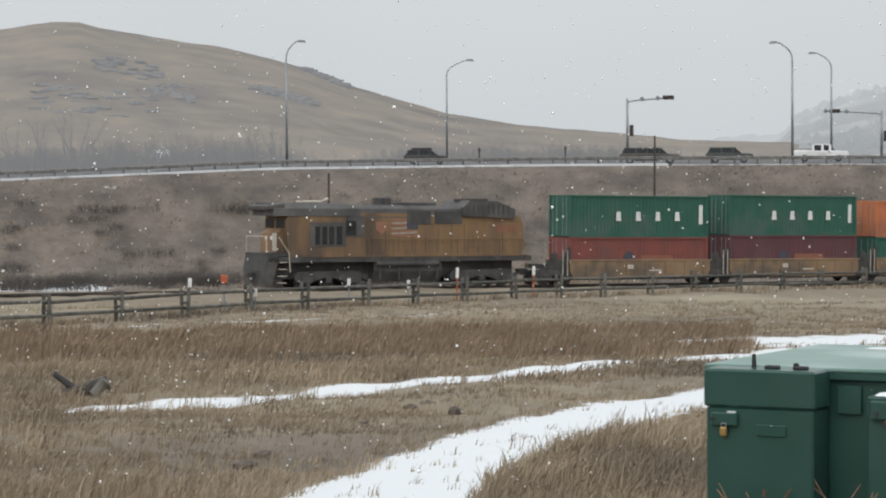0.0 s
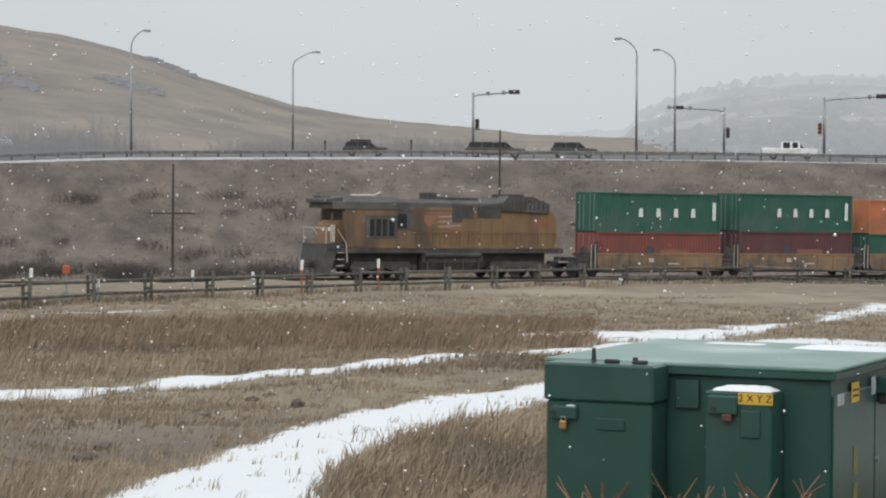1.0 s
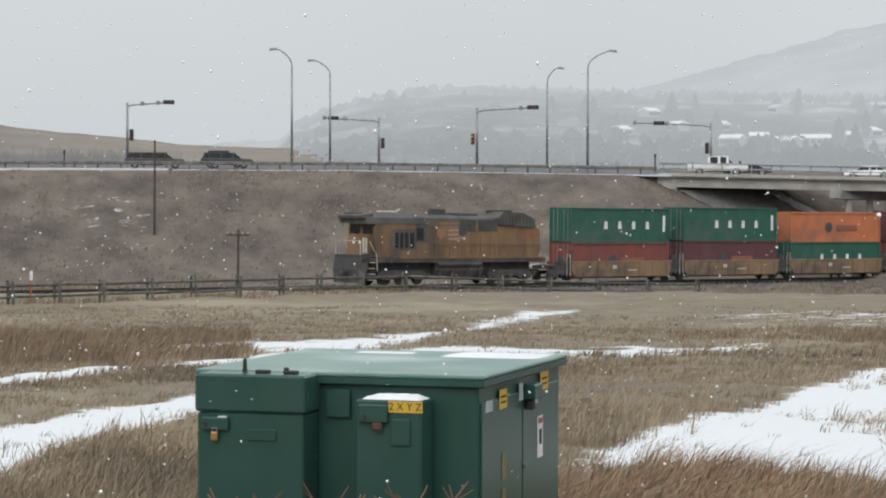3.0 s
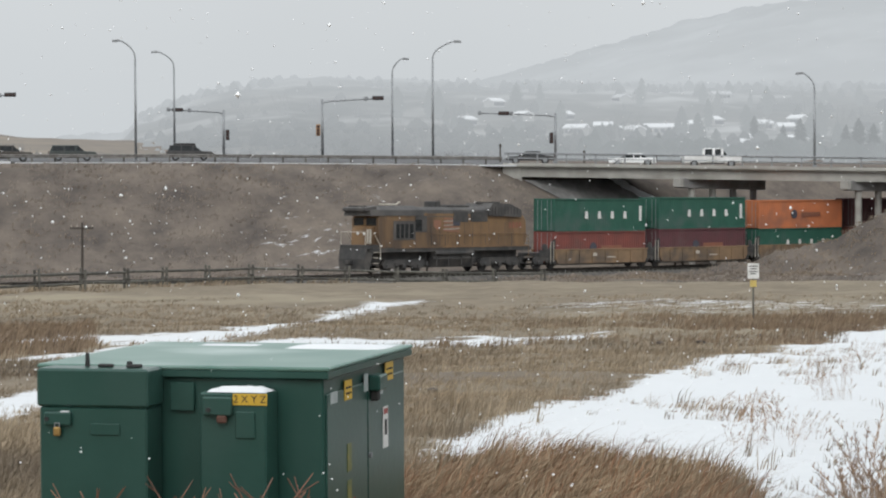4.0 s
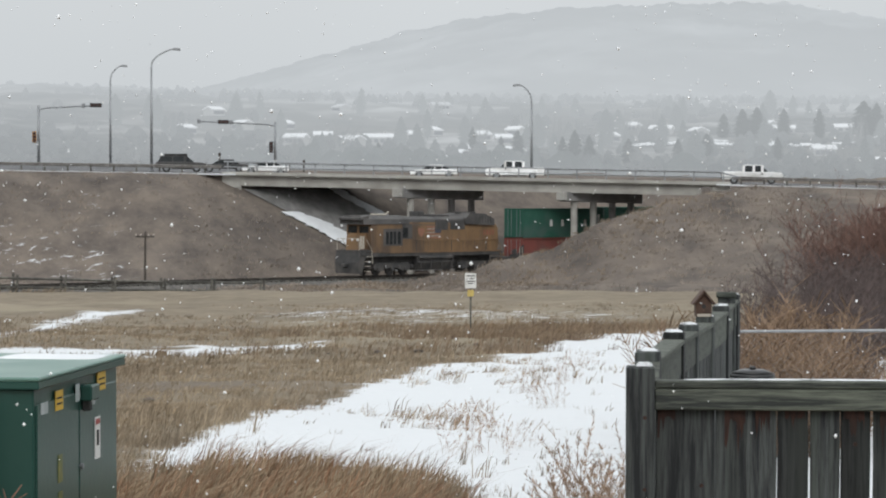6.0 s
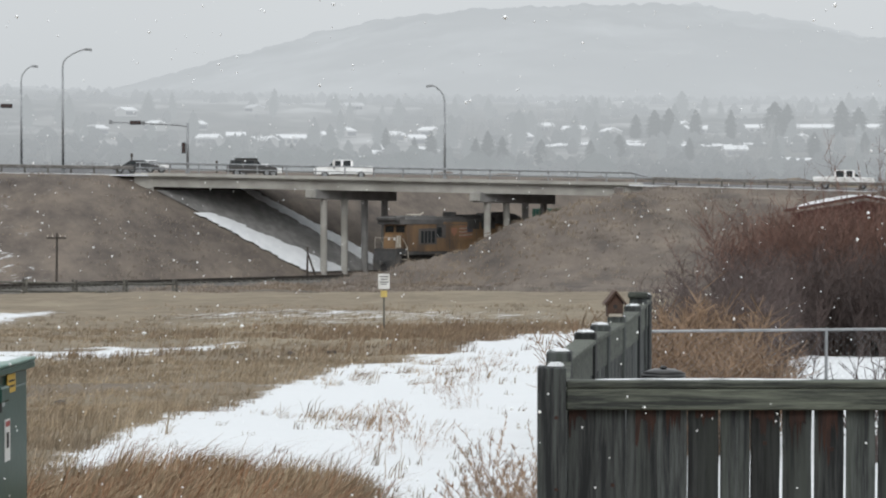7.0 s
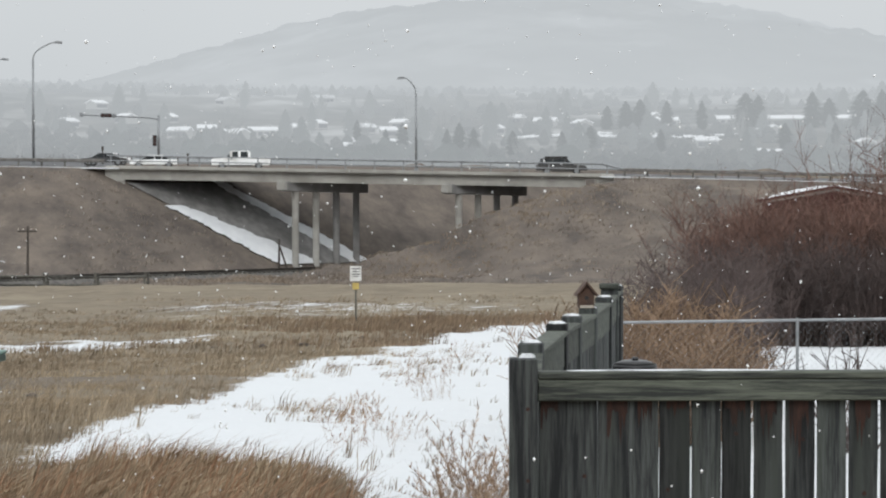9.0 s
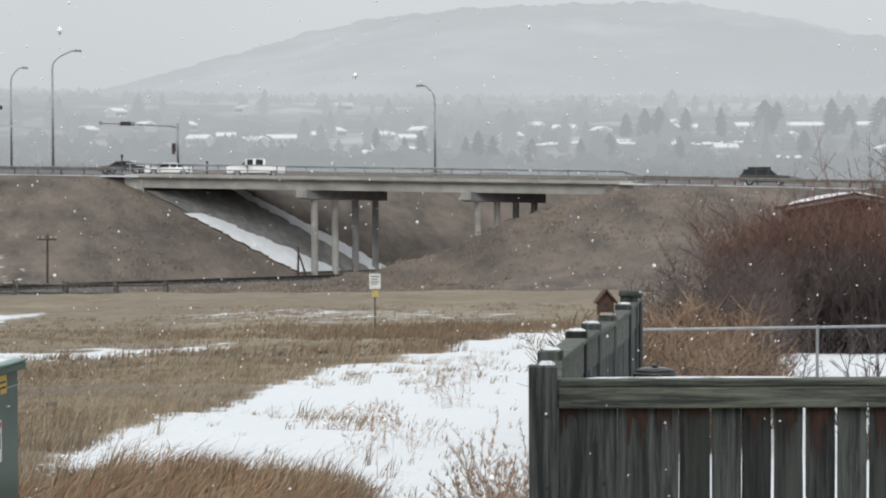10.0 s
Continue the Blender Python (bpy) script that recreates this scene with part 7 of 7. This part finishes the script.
grass("bank_grass", scatter(42000, -12, 37, 163, 221, 9, lambda x, y: patchy(0.10, 29, 0.45, 0.8)(x, y) * np.where(x < -4, 0.45, 1.0), 0.12, 0.25, 0.6), 0.34, 6, 0.55, 0.030, mat("grey-brown bank brush", (0.25, 0.21, 0.172), (0.16, 0.135, 0.115), 0.12, 0.95, per_island=0.35, c3=(0.23, 0.175, 0.12), s3=0.04), "sparse grey-brown brush on the highway bank", 9, 0.7)
rg = np.random.RandomState(3)
az = np.interp(rg.rand(900), [0, 1], [-12, 22])
fz = np.array([[*pol(a, fence_d(a) + e).xy, 0] for a, e in zip(az, rg.uniform(-1.5, 3, 900))])
fz[:, 2] = land(fz[:, 0], fz[:, 1])
grass("fence_grass", fz, 0.45, 8, 0.3, 0.014, M_GRASS, "dry tan grass along the rail fence", 10)


# seed-headed stalks by the fence and before the cabinet
def spot(az, d):
    return tuple(pol(az, d).xy)


M_SEEDRED = mat("reddish seed heads", (0.23, 0.12, 0.075), (0.15, 0.078, 0.055), 3, 0.9, per_island=0.3)
M_STALK = mat("pale dry stalks", (0.36, 0.25, 0.165), (0.24, 0.15, 0.10), 3, 0.9, per_island=0.4)


def seed_stalks(seed, n, h, spread):
    """A tuft of thin bent stalks with loose seed heads and a few hanging blades."""
    rs = np.random.RandomState(seed)
    V, F = [], []

    def bar(p, q, r0, r1):
        i = len(V)
        for c, r in ((p, r0), (q, r1)):
            V.extend([c + np.array([r, 0, 0]), c + np.array([-0.5 * r, 0.87 * r, 0.2 * r]), c + np.array([-0.5 * r, -0.87 * r, -0.2 * r])])
        F.extend([(i + k, i + (k + 1) % 3, i + 3 + (k + 1) % 3, i + 3 + k) for k in range(3)])

    for _ in range(n):
        hh = h * rs.uniform(0.35, 1.0)
        p = np.array([rs.normal(0, spread), rs.normal(0, spread), -0.05])
        d = np.array([rs.normal(0.04, 0.16), rs.normal(0, 0.16), 1.0])
        bend = np.array([rs.normal(0.05, 0.10), rs.normal(0, 0.10), -0.03])
        line = [p]
        for k in range(7):
            p = p + d / np.linalg.norm(d) * hh / 7
            d = d + bend
            line.append(p)
        for a, b in zip(line, line[1:]):
            bar(a, b, 0.0022, 0.0019)
        for k in range(14):
            f = rs.uniform(4.9, 7)
            i = min(6, int(f))
            a = line[i] + (line[i + 1] - line[i]) * (f - i)
            out = np.array([rs.normal(0, 0.018), rs.normal(0, 0.018), rs.uniform(0.015, 0.05)])
            bar(a, a + out, 0.0038, 0.0015)
        for k in range(2):
            a = line[rs.randint(1, 5)]
            o = np.array([rs.normal(0.02, 0.08), rs.normal(0, 0.08), 0])
            m = a + o * 0.6 + np.array([0, 0, 0.06])
            bar(a, m, 0.003, 0.003)
            bar(m, m + o + np.array([0, 0, -0.07]), 0.003, 0.001)
    me = bpy.data.meshes.new("dry_stalks")
    me.from_pydata([tuple(v) for v in V], [], F)
    me.materials.append(M_STALK)
    return me


sprig_tall = [seed_stalks(300 + k, 16, 1.0, 0.10) for k in range(3)]
sprig_red = [shrub_mesh("dry_stalks", 310 + k, 0.95, 0.20, 7, 26, M_SEEDRED, 0.5, 0.0028, 0.03) for k in range(2)]
sprig_low = [seed_stalks(320 + k, 22, 0.75, 0.25) for k in range(2)]


def sprigs(meshes, spots, label, shrink=1.0):
    for k, (az, d) in enumerate(spots):
        x, y = spot(az, d)
        ob = new("dry_stalks", meshes[k % len(meshes)])
        s = shrink * (0.85 + 0.3 * ((k * 37) % 10) / 10)
        ob.matrix_basis = pose(x, y, ground(x, y), 0, 4, 61 * k) @ Matrix.Diagonal((s, s, s, 1))
        tagged(ob, label, "grass", "dry stalks", "stuff")


sprigs(sprig_tall, ((26.75, 17.6), (27.1, 18.2), (26.4, 18.4), (27.2, 17.0), (26.9, 19.2), (26.1, 19.0), (26.95, 16.4), (27.2, 19.6), (26.6, 16.8), (27.05, 17.4)), "dry seed-headed stalks in the snow by the fence post")
sprigs(sprig_red, ((9.4, 13.3), (10.0, 13.0), (10.7, 12.9), (12.2, 12.7), (12.7, 12.6), (8.7, 13.2), (11.3, 12.8), (7.9, 13.6), (13.0, 12.5)), "reddish dry stalks before the cabinet", 1.2)
sprigs(sprig_tall, ((28.75, 10.95),), "thin dry stalks before the fence", 0.9)
sprigs(sprig_low, ((24.7, 29), (23.6, 28), (25.5, 38), (24.0, 33), (25.9, 46), (24.9, 42), (26.3, 55), (23.3, 31)), "dry seed-headed stalks in the snow", 0.7)

# a weathered stump with a dark snag on the left
st = thing("tree_stump", "weathered dark tree stump with a broken snag", "tree stump", Matrix.Translation(on_ground(-8.75, 41.4, -0.05)))
part("stump", tube(B(), (-0.35, 0, 0), (0.42, 0.1, 0.26), 0.16, 0.12, 10), M_POLE, st)
part("snag", tube(B(), (-0.1, 0, 0.1), (-0.52, 0, 0.42), 0.08, 0.045, 8), M_BLACK, st)
part("bare_end", tube(B(), (0.2, -0.08, 0.05), (0.40, -0.1, 0.30), 0.11, 0.09, 10), M_OLDWOOD, st, "pale bare end of wood")

# clods and stones where the grass is thin
M_CLOD = mat("dark earth clods", (0.075, 0.06, 0.05), (0.12, 0.10, 0.085), 3, 0.95)
bm = B()
rg = random.Random(8)
for k in range(80):
    az, d = rg.uniform(-10, 26), 24 * (70 / 24) ** rg.random()
    if float(snow_at(np.array([az]), np.array([d]))[0]) > 0.02:
        continue
    p = on_ground(az, d)
    s = rg.uniform(0.04, 0.13)
    bmesh.ops.create_icosphere(bm, subdivisions=1, radius=s, matrix=Matrix.Translation(p) @ Matrix.Diagonal((rg.uniform(1, 1.8), 1, rg.uniform(0.5, 0.9), 1)))
for v in bm.verts:
    v.co += Vector((rg.uniform(-0.02, 0.02), rg.uniform(-0.02, 0.02), rg.uniform(-0.02, 0.02)))
solid("earth_clods", bm, M_CLOD, "dark earth clods and stones in the grass", "stones", kind="stuff")


# ---- falling snow: clouds of flakes that sink and drift as rigid pieces ----
M_FLAKE = mat("snow flake", (0.92, 0.93, 0.94), (0.88, 0.89, 0.90), 5, 0.7, wet=0.1)


def flakes(seed, n, d0, d1, size, top, fall, drift, label):
    rg = np.random.RandomState(seed)
    az = np.radians(rg.uniform(-22, 48, n))
    d = (d0 ** 3 + (d1 ** 3 - d0 ** 3) * rg.rand(n)) ** (1 / 3)
    c = np.stack([d * np.sin(az), d * np.cos(az), rg.uniform(-2.0, top, n)], 1)
    s = size * rg.uniform(0.5, 1.25, n)
    octa = np.array([(1, 0, 0), (-1, 0, 0), (0, 1, 0), (0, -1, 0), (0, 0, 1), (0, 0, -1)], float)
    V = c[:, None, :] + octa[None] * s[:, None, None] * rg.uniform(0.6, 1.3, (n, 6, 1))
    tri = np.array([(0, 2, 4), (2, 1, 4), (1, 3, 4), (3, 0, 4), (2, 0, 5), (1, 2, 5), (3, 1, 5), (0, 3, 5)])
    F = (np.arange(n)[:, None, None] * 6 + tri[None]).reshape(-1, 3)
    me = bpy.data.meshes.new("snowfall")
    me.from_pydata(V.reshape(-1, 3).tolist(), [], F.tolist())
    me.materials.append(M_FLAKE)
    me.shade_smooth()
    ob = tagged(new("snowfall", me), label, "falling snow", kind="stuff")
    MOVING.append((ob, [(t, pose(drift[0] * t + 0.08 * math.sin(1.3 * t + seed), drift[1] * t, -fall * t)) for t in range(0, 11)]))


flakes(1, 2600, 3.2, 10, 0.0032, 16, 1.25, (-0.25, -0.2), "small white snowflakes falling close by")
flakes(2, 5600, 5.0, 18, 0.0056, 15, 1.10, (-0.35, -0.1), "white snowflakes drifting down over the field")
flakes(3, 7000, 10, 34, 0.0085, 14, 0.95, (-0.20, -0.3), "white snowflakes drifting down farther off")


def motions():
    for ob, rows in MOVING:
        walk(ob, rows)


motions()
